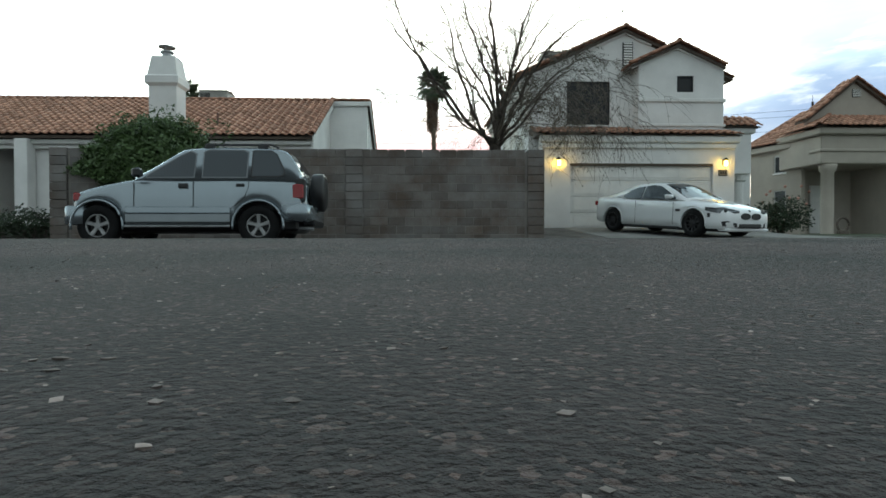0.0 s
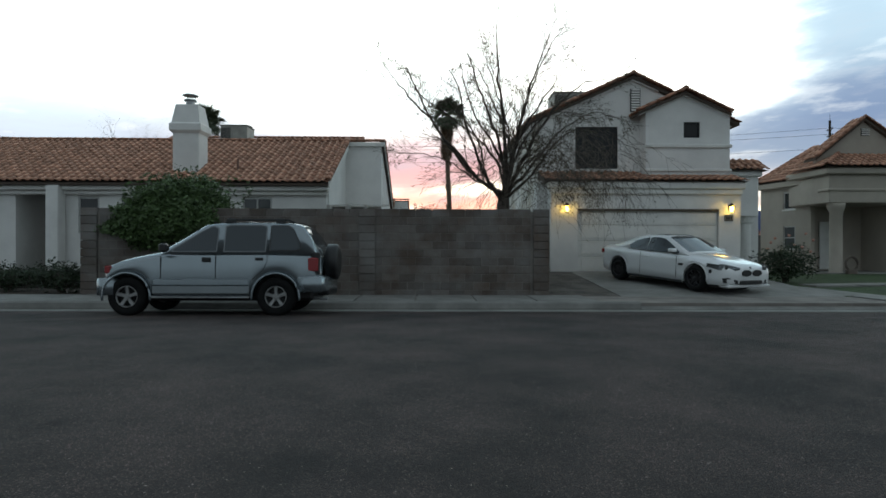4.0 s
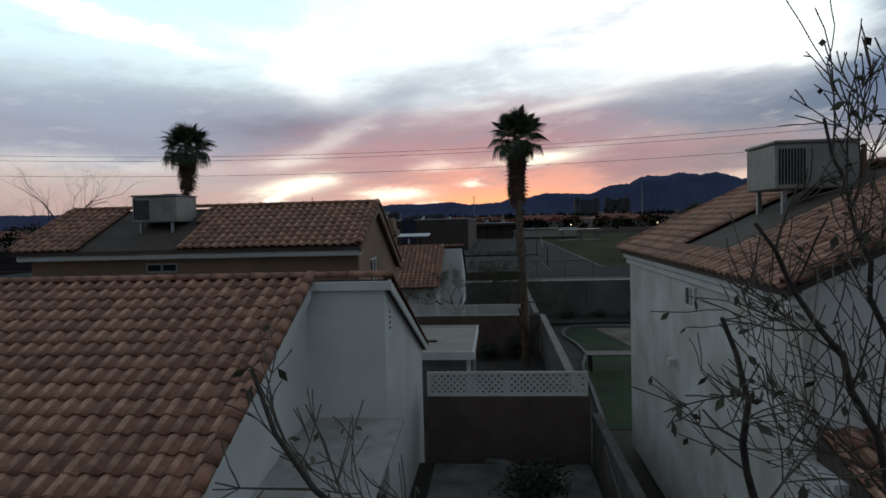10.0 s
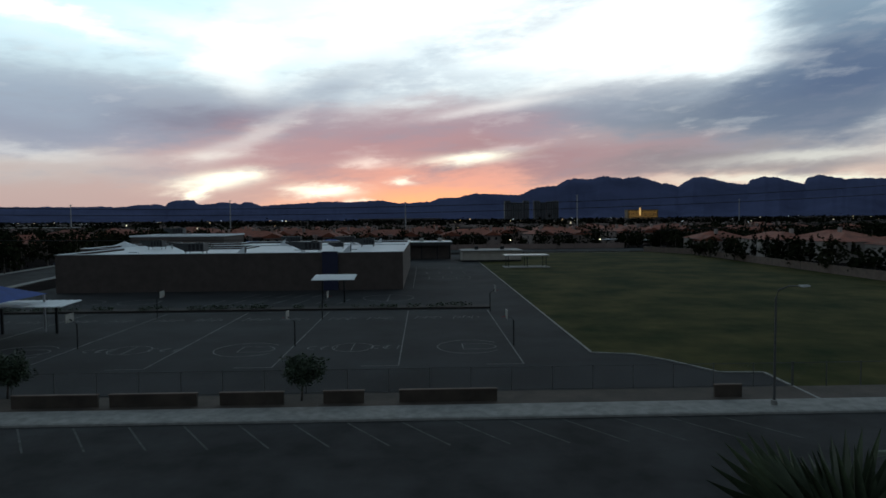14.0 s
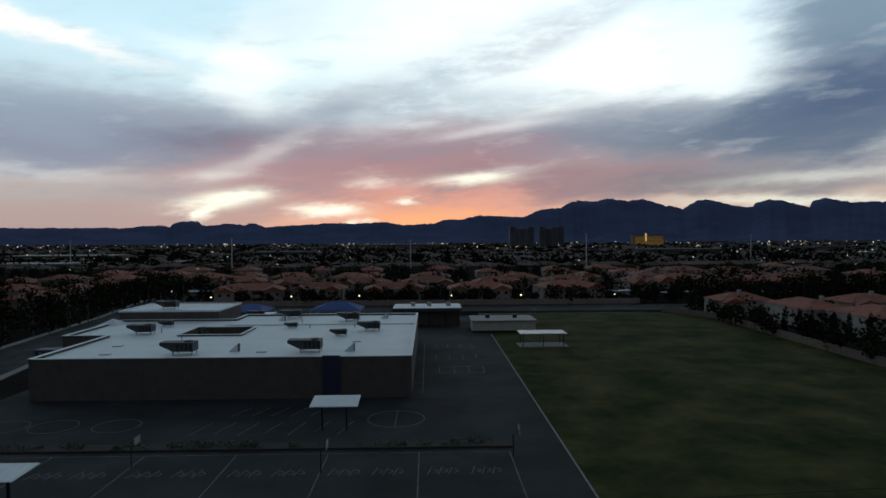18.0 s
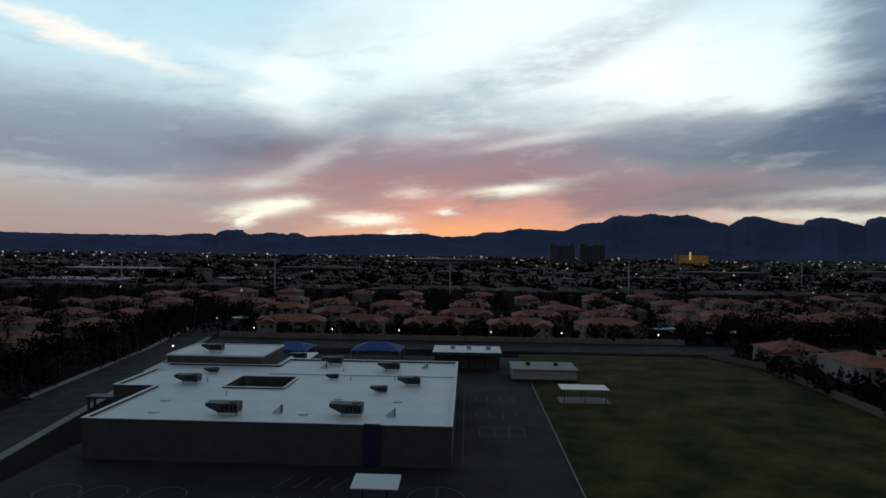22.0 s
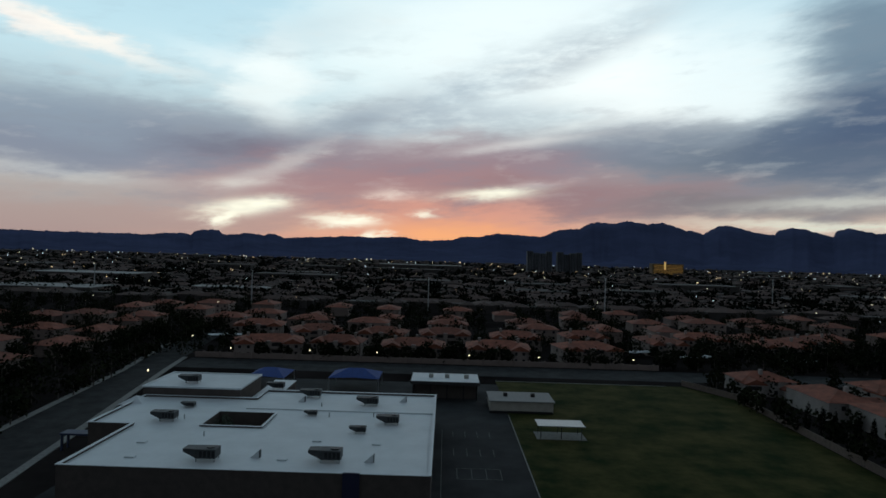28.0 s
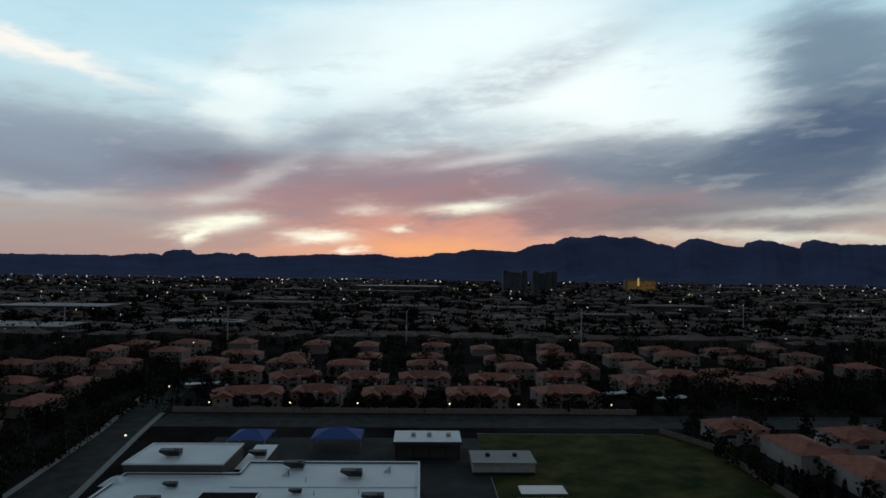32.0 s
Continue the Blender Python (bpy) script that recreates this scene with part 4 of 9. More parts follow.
holed(g, -3.16, -1.75, 0.1, 5.45, 23.9, 24.1, [(-2.65, -1.95, 0.35, 2.35)])
part("wall", g, STUCCO, house_a)
part("wall", Geo().prism([(24.1, 0.1), (28.6, 0.1), (28.6, 3.25), (24.1, 5.5)], "x", -1.95, -1.75), STUCCO, house_a)
part("wall", Geo().box(-30, -1.95, 28.4, 28.6, 0.1, 3.2), STUCCO, house_a)
part("pillar", Geo().bev(-12.05, -11.65, 19.55, 19.95, 0.1, 3.3, 0.02), STUCCO, house_a)
part("door", Geo().bev(-13.2, -12.35, 21.52, 21.58, 0.2, 2.3, 0.01), mat("tan_door_paint", (0.25, 0.2, 0.15), 0.6), house_a)
part("door", Geo().bev(-2.62, -1.98, 23.95, 24.02, 0.36, 2.33, 0.01), GLASSDARK, house_a, "dark glass patio door")
part("sliding_door", Geo().box(-3.15, -3.13, 21.5, 23.2, 0.36, 2.4), GLASSDARK, house_a, "dark sliding glass door")
part("door_frame", Geo().box(-3.155, -3.11, 21.42, 21.5, 0.33, 2.46).box(-3.155, -3.11, 23.2, 23.28, 0.33, 2.46).box(-3.155, -3.11, 22.32, 22.38, 0.33, 2.4).box(-3.155, -3.11, 21.42, 23.28, 2.4, 2.47), FRAME, house_a)
roof = part("roof", Geo().prism([(19.62, 3.32), (19.62, 3.40), (24.0, 5.58), (24.0, 5.42)], "x", -30, -3.08).prism([(24.0, 5.42), (24.0, 5.58), (28.95, 3.2), (28.95, 3.1)], "x", -30, -1.66).prism([(23.85, 5.45), (23.85, 5.55), (24.0, 5.58), (24.0, 5.42)], "x", -3.08, -1.66), PATCHROOF, house_a)
part("cornice", Geo().bev(-30, -3.12, 19.74, 19.995, 3.16, 3.32, 0.03).bev(-30, -3.14, 19.86, 19.995, 3.02, 3.155, 0.03), TRIM, house_a)
for a, b, z0, z1 in HA_WIN:
    window(house_a, b - a - 0.02, z1 - z0 - 0.02, pose((a + b) / 2, 20.0, z0 + 0.01), 2 if b > -6 else 1, GLASSGREY if b > -6 else GLASSDARK, rows=1 if b > -6 else 2, sill=False)
part("fascia", Geo().bev(-3.06, -1.60, 23.80, 23.845, 5.40, 5.57, 0.01), TRIM, house_a)
part("fascia", Geo().prism([(23.85, 5.42), (23.85, 5.60), (28.95, 3.22), (28.95, 3.06)], "x", -1.655, -1.62), TRIM, house_a)
part("fascia", Geo().prism([(19.62, 3.22), (19.62, 3.42), (23.79, 5.48), (23.79, 5.26)], "x", -3.075, -3.03), TRIM, house_a)
chimney = part("chimney", Geo().bev(-8.456, -7.574, 20.5, 21.25, 3.6, 5.32, 0.02), STUCCO, house_a)
part("chimney_shoulder", Geo().loft([[(-8.015 - a, 20.875 - b, z), (-8.015 + a, 20.875 - b, z), (-8.015 + a, 20.875 + b, z), (-8.015 - a, 20.875 + b, z)] for z, a, b in ((5.22, 0.446, 0.38), (5.32, 0.53, 0.46), (5.54, 0.53, 0.46), (5.60, 0.47, 0.40), (6.24, 0.37, 0.31), (6.25, 0.22, 0.2))]), STUCCO, chimney)
part("flue", Geo().tube([(-8.015, 20.875, 6.22), (-8.015, 20.875, 6.44)], 0.15, 14), GALV, chimney)
part("flue_collar", Geo().tube([(-8.015, 20.875, 6.42), (-8.015, 20.875, 6.47)], [0.22, 0.2], 18), GALV, chimney)
for a in (0.6, 2.7, 4.8):
    part("cap_strut", Geo().box(-8.025 + 0.15 * math.cos(a), -8.005 + 0.15 * math.cos(a), 20.865 + 0.15 * math.sin(a), 20.885 + 0.15 * math.sin(a), 6.46, 6.62), GALV, chimney)
part("flue_cap", Geo().tube([(-8.015, 20.875, 6.60), (-8.015, 20.875, 6.63), (-8.015, 20.875, 6.67)], [0.26, 0.26, 0.12], 18), GALV, chimney)
part("vent_pipe", Geo().tube([(-6.3, 20.6, 3.9), (-6.3, 20.6, 4.35)], 0.04, 8), REDWOOD, house_a)
patio_roof = part("patio_roof", Geo().loft([[(-3.15, y, z), (-1.45, y, z), (-1.45, y, z + 0.06), (-3.15, y, z + 0.06)] for y, z in ((20.3, 2.66), (23.9, 2.98))]), WOODPAINT, house_a, "flat beige patio roof sheet")
for x in (-3.1, -2.5, -1.9):
    part("patio_beam", Geo().loft([[(x - 0.05, y, z - 0.16), (x + 0.05, y, z - 0.16), (x + 0.05, y, z), (x - 0.05, y, z)] for y, z in ((19.75, 2.70), (23.9, 3.04))]), WOODPAINT, patio_roof)
part("patio_post", Geo().bev(-1.97, -1.87, 20.3, 20.4, 0.2, 2.62, 0.01), WOODPAINT, patio_roof)
part("vent_slot", Geo().box(-1.748, -1.74, 24.3, 24.42, 4.6, 4.64).box(-1.748, -1.74, 24.3, 24.42, 4.7, 4.74).box(-1.748, -1.74, 24.3, 24.42, 4.8, 4.84).box(-1.748, -1.74, 24.3, 24.42, 4.9, 4.94), SCREEN, house_a)

# ---- the white two-storey house with the garage ----
house_b = thing("house", "white stucco two-storey house with garage, gables and clay tiles", "house")
g = Geo()
holed(g, 4.1, 10.5, 0.3, 3.5, 20.2, 20.4, [(5.02, 9.78, 0.3, 2.6)])
g.box(4.1, 4.3, 20.4, 22, 0.3, 3.5).box(10.3, 10.5, 20.4, 24, 0.3, 3.5)
part("wall", g, STUCCO, house_b)
g = Geo()
holed(g, 7.55, 10.5, 3.4, 6.0, 20.97, 21.15, [(8.88, 9.45, 5.13, 5.68)])
g.prism([(7.55, 6.0), (10.5, 6.0), (8.88, 6.56)], "y", 20.97, 21.15).box(7.55, 7.73, 21.15, 21.7, 3.4, 6.0).box(10.32, 10.5, 21.15, 24, 3.4, 6.0)
part("wall", g, STUCCO, house_b)
g = Geo()
holed(g, 3.94, 7.75, 3.4, 5.65, 21.6, 21.78, [(5.24, 6.76, 4.1, 5.62)])
g.prism([(3.94, 5.65), (10.9, 5.65), (7.27, 7.28), (3.94, 5.78)], "y", 21.6, 21.78)
part("wall", g, STUCCO, house_b)
part("wall", Geo().box(3.76, 3.94, 21.6, 31.3, 0.3, 5.72), STUCCO_S, house_b, "long stained white stucco side wall")
part("wall", Geo().box(3.94, 11.0, 31.1, 31.3, 0.3, 5.7).prism([(3.94, 5.7), (11.0, 5.7), (7.27, 7.25)], "y", 31.1, 31.3).box(10.8, 11.0, 22.5, 31.1, 0.3, 5.7).box(3.76, 4.1, 20.9, 21.6, 0.3, 3.6), STUCCO, house_b)
part("ledge", Geo().bev(7.49, 10.56, 20.9, 20.968, 4.78, 4.9, 0.015).bev(7.49, 10.56, 20.92, 20.968, 3.95, 4.05, 0.015), TRIM, house_b)
part("ledge", Geo().prism([(7.3, 5.88), (8.88, 6.56), (10.5, 5.88), (10.5, 6.05), (8.88, 6.72), (7.3, 6.05)], "y", 20.88, 20.968), TRIM, house_b)
part("ledge", Geo().prism([(3.7, 5.62), (7.27, 7.25), (8.2, 6.85), (8.2, 7.02), (7.27, 7.42), (3.7, 5.79)], "y", 21.5, 21.598), TRIM, house_b)
part("cornice", Geo().bev(3.98, 10.62, 20.02, 20.198, 3.26, 3.5, 0.04).bev(4.06, 10.54, 20.1, 20.198, 3.08, 3.255, 0.03), TRIM, house_b)
rb = part("skirt_roof", Geo().prism([(19.95, 3.5), (20.96, 3.76), (20.96, 3.5)], "x", 3.92, 10.66).prism([(20.96, 3.5), (20.96, 3.76), (21.6, 3.95), (21.6, 3.5)], "x", 3.92, 7.54), PATCHROOF, house_b)
rm = part("roof", Geo().prism([(3.52, 5.62), (3.52, 5.7), (7.27, 7.42), (11.08, 5.74), (11.08, 5.66), (7.27, 7.3)], "y", 21.45, 31.5).prism([(7.2, 5.95), (8.88, 6.72), (10.5, 5.95), (10.5, 5.88), (8.88, 6.6), (7.2, 5.88)], "y", 20.8, 24.4), PATCHROOF, house_b)
window(house_b, 0.55, 0.53, pose(9.165, 20.97, 5.14), 1, SCREEN, DARKMETAL, sill=False)
window(house_b, 1.5, 1.5, pose(6.0, 21.6, 4.11), 1, SCREEN, DARKMETAL, sill=True)
v = part("gable_vent", Geo().box(7.2, 7.56, 21.56, 21.598, 6.16, 6.98), SCREEN, house_b)
for k in range(9):
    part("slat", Geo().prism([(21.52, 6.18 + k * 0.09), (21.555, 6.23 + k * 0.09), (21.555, 6.25 + k * 0.09), (21.52, 6.20 + k * 0.09)], "x", 7.23, 7.53), TRIM, v)
gd = part("garage_door", Geo().box(5.02, 9.78, 20.36, 20.4, 0.44, 2.6), TRIM, house_b, "white four-section garage door")
for k in range(4):
    z = 0.47 + k * 0.53
    sec = part("door_section", Geo().bev(5.04, 9.76, 20.31, 20.355, z, z + 0.515, 0.012), TRIM, gd)
    g = Geo()
    for c in range(4):
        g.bev(5.16 + c * 1.17, 6.2 + c * 1.17, 20.296, 20.309, z + 0.08, z + 0.43, 0.006)
    part("panel", g, TRIM, sec)
# dark bar that paints the shade along the top of the garage door
part("door_head", Geo().box(5.02, 9.78, 20.21, 20.3, 2.52, 2.6), mat("door_top_shade", (0.10, 0.075, 0.055), 0.8), house_b)
part("weather_strip", Geo().box(5.0, 9.8, 20.28, 20.34, 0.4, 0.47), BLACKPLASTIC, house_b)
part("cornice", Geo().bev(3.6, 3.757, 21.5, 31.4, 5.48, 5.66, 0.03).bev(3.68, 3.757, 21.5, 31.4, 5.34, 5.477, 0.02), TRIM, house_b)
part("drain_pipe", Geo().tube([(6.9, 26.0, 7.2), (6.9, 26.0, 7.85)], 0.05, 8), REDWOOD, house_b)
window(house_b, 0.62, 0.42, pose(3.70, 25.9, 4.86, 0, 0, -90), 2, GLASSDARK, TRIM, sill=False)
part("flood_lamp", Geo().bev(3.60, 3.757, 26.9, 27.08, 3.5, 3.66, 0.02), TRIM, house_b)
# entry wing
part("wing_wall", Geo().box(11.0, 13.1, 24.0, 30.0, 0.3, 4.3), STUCCO, house_b)
part("wing_column", Geo().tube([(11.8, 22.4, 0.3), (11.8, 22.4, 2.2), (11.8, 22.4, 2.25), (11.8, 22.4, 2.45)], [0.18, 0.17, 0.26, 0.28], 14), STUCCO, house_b)
part("wing_beam", Geo().bev(10.5, 12.05, 22.0, 24.0, 2.45, 3.9, 0.03).bev(10.5, 12.17, 21.9, 24.0, 3.9, 4.1, 0.04), STUCCO, house_b)
rw = part("wing_roof", hipped(Geo(), 10.6, 12.05, 22.0, 26.0, 4.1, 0.5, 0.25), PATCHROOF, house_b)
tiles(rw, (10.55, 21.75, 4.14), (12.3, 21.75, 4.14), (10.55, 22.55, 4.58))
for x in (4.62, 10.13):
    t = thing("wall_lantern", "black metal wall lantern glowing warm yellow beside the garage", "lamp", pose(x, 20.2, 2.55), "garage lanterns")
    part("wall_plate", Geo().bev(-0.05, 0.05, -0.025, 0, 0.0, 0.2, 0.008), DARKMETAL, t)
    part("arm", Geo().tube([(0, -0.02, 0.14), (0, -0.08, 0.22), (0, -0.16, 0.2)], 0.012, 6), DARKMETAL, t)
    part("roof_cap", Geo().tube([(0, -0.16, 0.14), (0, -0.16, 0.18), (0, -0.16, 0.24)], [0.1, 0.07, 0.01], 6), DARKMETAL, t)
    part("bulb", Geo().tube([(0, -0.16, -0.06), (0, -0.16, 0.0), (0, -0.16, 0.13)], [0.035, 0.06, 0.06], 8), LAMPGLOW, t, "glowing amber glass")
    part("base", Geo().tube([(0, -0.16, -0.1), (0, -0.16, -0.06)], [0.03, 0.06], 6), DARKMETAL, t)
    for k in range(6):
        a = k * math.pi / 3
        part("rib", Geo().tube([(0.065 * math.cos(a), -0.16 + 0.065 * math.sin(a), -0.06), (0.085 * math.cos(a), -0.16 + 0.085 * math.sin(a), 0.15)], 0.006, 4), DARKMETAL, t)
    L = bpy.data.lights.new("lantern_light", "POINT")
    L.energy, L.color, L.shadow_soft_size = 1.5, (1.0, 0.66, 0.2), 0.08
    lo = new("lantern_light", L)
    lo.location = (x, 19.9, 2.62)
t = thing("house_number_plaque", "small framed plaque under the garage lantern", "plaque", pose(10.1, 20.195, 2.2))
part("frame", Geo().bev(-0.15, 0.15, -0.03, 0, 0, 0.2, 0.01), DARKMETAL, t)
part("face", Geo().box(-0.13, 0.13, -0.036, -0.03, 0.025, 0.175), NUMPLATE, t)
for k in range(3):
    part("bar", Geo().box(-0.1 + k * 0.075, -0.05 + k * 0.075, -0.042, -0.036, 0.05, 0.15), DARKMETAL, t)

# ---- the cream house beyond the lawn ----
house_c = thing("house", "cream stucco house with a columned entry porch and tile roof", "house")
g = Geo()
WEST = [(1.40, 2.10, 3.05, 3.85), (1.40, 2.10, 1.25, 2.3)]
holed(g, 0, 2.95, 0.2, 4.3, 0, 0.2, WEST)
W_AT = pose(15.9, 29.1, 0, 0, 0, -76.8)
part("wall", g, STUCCO_C, house_c).matrix_basis = W_AT
part("wall", Geo().box(16.0, 30, 29.0, 29.2, 0.2, 4.3), STUCCO_C, house_c)
part("wall", Geo().box(16.5, 30, 27.4, 27.6, 0.2, 4.3), STUCCO_C, house_c)
part("wall", Geo().box(19.6, 30, 25.2, 27.4, 0.2, 4.3), STUCCO_C, house_c)
part("gable_wall", Geo().prism([(16.4, 4.5), (16.4, 5.05), (18.42, 6.68), (21.2, 4.75), (21.2, 4.5)], "y", 25.6, 25.8), STUCCO_C, house_c)
for a, b, c, d in WEST:
    window(house_c, b - a - 0.02, d - c - 0.02, W_AT @ pose((a + b) / 2, 0, c + 0.01), 1, GLASSDARK if c > 2 else GLASSGREY, rows=1 if c > 2 else 2)
part("porch_beam", Geo().bev(16.25, 30, 24.45, 27.38, 3.14, 4.3, 0.04), STUCCO_C, house_c)
part("beam_moulding", Geo().bev(16.19, 30, 24.39, 25.19, 3.62, 3.74, 0.03), STUCCO_C, house_c)
part("cornice", Geo().bev(16.05, 30, 24.25, 27.3, 4.3, 4.58, 0.05), STUCCO_C, house_c)
part("eave_moulding", Geo().bev(-0.1, 2.9, -0.25, -0.003, 4.05, 4.32, 0.04), STUCCO_C, house_c).matrix_basis = W_AT
part("column", Geo().tube([(16.72, 24.75, 0.15), (16.72, 24.75, 0.3), (16.72, 24.75, 0.32), (16.72, 24.75, 2.8), (16.72, 24.75, 2.85), (16.72, 24.75, 3.0), (16.72, 24.75, 3.14)], [0.31, 0.31, 0.25, 0.235, 0.29, 0.33, 0.35], 18), STUCCO_C, house_c, "", True)
part("door", Geo().bev(17.65, 18.45, 27.31, 27.39, 0.35, 2.5, 0.02), TRIM, house_c, "white front door")
part("door_knob", Geo().tube([(18.35, 27.27, 1.3), (18.35, 27.31, 1.3)], 0.03, 8), DARKMETAL, house_c)
part("porch_floor", Geo().box(16.2, 19.6, 24.3, 27.4, 0.1, 0.3), CONCRETE, house_c)
rc = part("roof", Geo().add([(15.58, 29.3, 4.33), (16.28, 26.3, 4.33), (19.7, 26.3, 6.3), (19.3, 29.3, 6.3), (24, 29.3, 4.33), (24, 26.3, 4.33)], [(0, 1, 2, 3), (2, 5, 4, 3), (0, 3, 4), (1, 5, 2), (0, 4, 5, 1)]), PATCHROOF, house_c)
tiles(rc, (15.56, 29.3, 4.37), (16.28, 26.2, 4.37), (19.27, 29.3, 6.34))
caps(rc, (15.6, 29.3, 4.4), (19.3, 29.3, 6.38), "rake_tile")
rg = part("gable_roof", Geo().prism([(16.3, 5.0), (16.3, 5.1), (18.42, 6.82), (21.2, 4.9), (21.2, 4.8), (18.42, 6.7)], "y", 25.45, 26.3), PATCHROOF, house_c)
tiles(rg, (16.3, 26.3, 5.12), (16.3, 25.45, 5.12), (18.42, 26.3, 6.85))
caps(rg, (16.35, 25.45, 5.16), (18.42, 25.45, 6.86), "rake_tile")
caps(rg, (21.1, 25.45, 5.0), (18.42, 25.45, 6.86), "rake_tile")
v = part("gable_vent", Geo().box(18.32, 18.66, 25.56, 25.598, 6.08, 6.4), SCREEN, house_c)
for k in range(4):
    part("slat", Geo().box(18.32, 18.66, 25.54, 25.558, 6.10 + k * 0.08, 6.14 + k * 0.08), TRIM, v)
rp = part("porch_roof", Geo().add([(15.95, 24.15, 4.58), (30, 24.15, 4.58), (30, 25.6, 5.25), (17.35, 25.6, 5.25), (15.95, 26.9, 4.58)], [(0, 1, 2, 3), (0, 3, 4), (0, 4, 3, 2, 1)]), PATCHROOF, house_c)
tiles(rp, (15.95, 24.12, 4.62), (24.05, 24.12, 4.62), (15.95, 25.6, 5.28), (0, 0), lambda u, v: u > 0.17 * v)
tiles(rp, (15.93, 26.9, 4.62), (15.93, 24.12, 4.62), (17.35, 26.9, 5.28), (0, 0), lambda u, v: v < 1.2 * min(u, 1 - u) * 1.7)
caps(rp, (15.95, 24.15, 4.66), (17.35, 25.6, 5.32), "hip_tile")
t = thing("wreath_stand", "round woven wreath on a low stand beside the porch column", "ornament", pose(16.9, 24.05, 0.3))
part("hoop", Geo().tube([(0.24 * math.cos(a), 0, 0.38 + 0.27 * math.sin(a)) for a in [6.284 * i / 16 for i in range(17)]], 0.045, 6), TWIG, t)
part("stand", Geo().bev(-0.2, 0.2, -0.1, 0.1, -0.05, 0.14, 0.02), TWIG, t)

# ---- the tan two-storey house behind ----
house_d = thing("house", "tan stucco two-storey house with a partly stripped tile roof", "house")
g = Geo()
holed(g, -13.8, -3.85, 0.1, 5.95, 31.4, 31.6, [(-10.25, -9.25, 5.3, 5.6)])
part("wall", g, STUCCO_B, house_d, "water-stained tan stucco wall")
g = Geo()
SH = [(33.2, 34.3, 4.2, 5.5), (35.6, 36.15, 4.0, 4.85)]
holed(g, 31.6, 36.9, 0.1, 5.55, 0, 0.2, SH)
g.prism([(31.6, 5.55), (36.9, 5.55), (33.8, 7.1), (31.6, 6.1)], "y", 0, 0.2).prism([(36.9, 0.1), (38.0, 0.1), (38.0, 4.95), (36.9, 5.5)], "y", 0, 0.2)
w2 = part("side_wall", g, STUCCO_B, house_d)
w2.matrix_basis = Matrix(((0, -1, 0, -3.85), (1, 0, 0, 0), (0, 0, 1, 0), (0, 0, 0, 1)))
part("wall", Geo().box(-13.8, -4.05, 37.8, 38.0, 0.1, 4.9), STUCCO_B, house_d)
part("wall", Geo().prism([(31.6, 0.1), (37.8, 0.1), (37.8, 4.95), (33.8, 7.08), (31.6, 6.1)], "x", -13.8, -13.6), STUCCO_B, house_d)
for a, b, c, d in SH:
    window(house_d, b - a - 0.02, d - c - 0.02, pose(-3.85, (a + b) / 2, c + 0.01, 0, 0, 90), 2 if b < 35 else 1, GLASSDARK, TRIM)
window(house_d, 0.98, 0.28, pose(-9.75, 31.4, 5.31), 2, GLASSDARK, sill=False)
rd = part("roof", Geo().prism([(30.9, 5.9), (30.9, 6.0), (33.8, 7.22), (38.3, 4.95), (38.3, 4.85), (33.8, 7.1)], "x", -14.05, -3.7), PATCHROOF, house_d, "roof with a stripped patch of dark paper")
part("fascia", Geo().prism([(30.9, 5.80), (30.9, 6.02), (33.8, 7.24), (38.3, 4.97), (38.3, 4.75), (33.8, 7.0)], "x", -3.695, -3.65), STUCCO_B, house_d)
part("cornice", Geo().bev(-14.0, -3.72, 31.02, 31.39, 5.72, 5.9, 0.03), TRIM, house_d)
part("chimney", Geo().bev(-4.8, -3.95, 38.4, 39.25, 0.1, 6.1, 0.02), STUCCO_B, house_d)
part("chimney_top", Geo().loft([[(-4.37 - a, 38.8 - b, z), (-4.37 + a, 38.8 - b, z), (-4.37 + a, 38.8 + b, z), (-4.37 - a, 38.8 + b, z)] for z, a, b in ((6.05, 0.42, 0.42), (6.12, 0.54, 0.52), (6.3, 0.54, 0.52), (6.34, 0.43, 0.42), (6.8, 0.37, 0.35), (6.81, 0.2, 0.2))]), STUCCO_B, house_d)
part("flue_cap", Geo().tube([(-4.37, 38.8, 6.8), (-4.37, 38.8, 6.92), (-4.37, 38.8, 6.95), (-4.37, 38.8, 7.08)], [0.14, 0.14, 0.22, 0.23], 16), GALV, house_d)
part("flood_lamp", Geo().bev(-7.85, -7.65, 31.25, 31.4, 3.1, 3.25, 0.02), TRIM, house_d)
g = Geo().bev(-3.84, -0.66, 31.8, 36.4, 2.66, 2.76, 0.02)
part("patio_cover", g, mat("beige_patio_sheet", (0.42, 0.38, 0.33), 0.8, var=0.08, scale=1.5), house_d, "flat beige patio cover with a white rim")
part("patio_rim", Geo().box(-3.84, -0.66, 31.75, 31.8, 2.58, 2.81).box(-0.66, -0.6, 31.75, 36.45, 2.58, 2.81).box(-3.84, -0.66, 36.4, 36.45, 2.58, 2.81), TRIM, house_d)
for y in (31.95, 36.25):
    part("patio_post", Geo().bev(-0.84, -0.72, y - 0.06, y + 0.06, 0.1, 2.66, 0.01), TRIM, house_d)
part("roof_hatch", Geo().bev(-2.3, -1.85, 33.5, 33.75, 2.76, 2.82, 0.01), DARKMETAL, house_d)

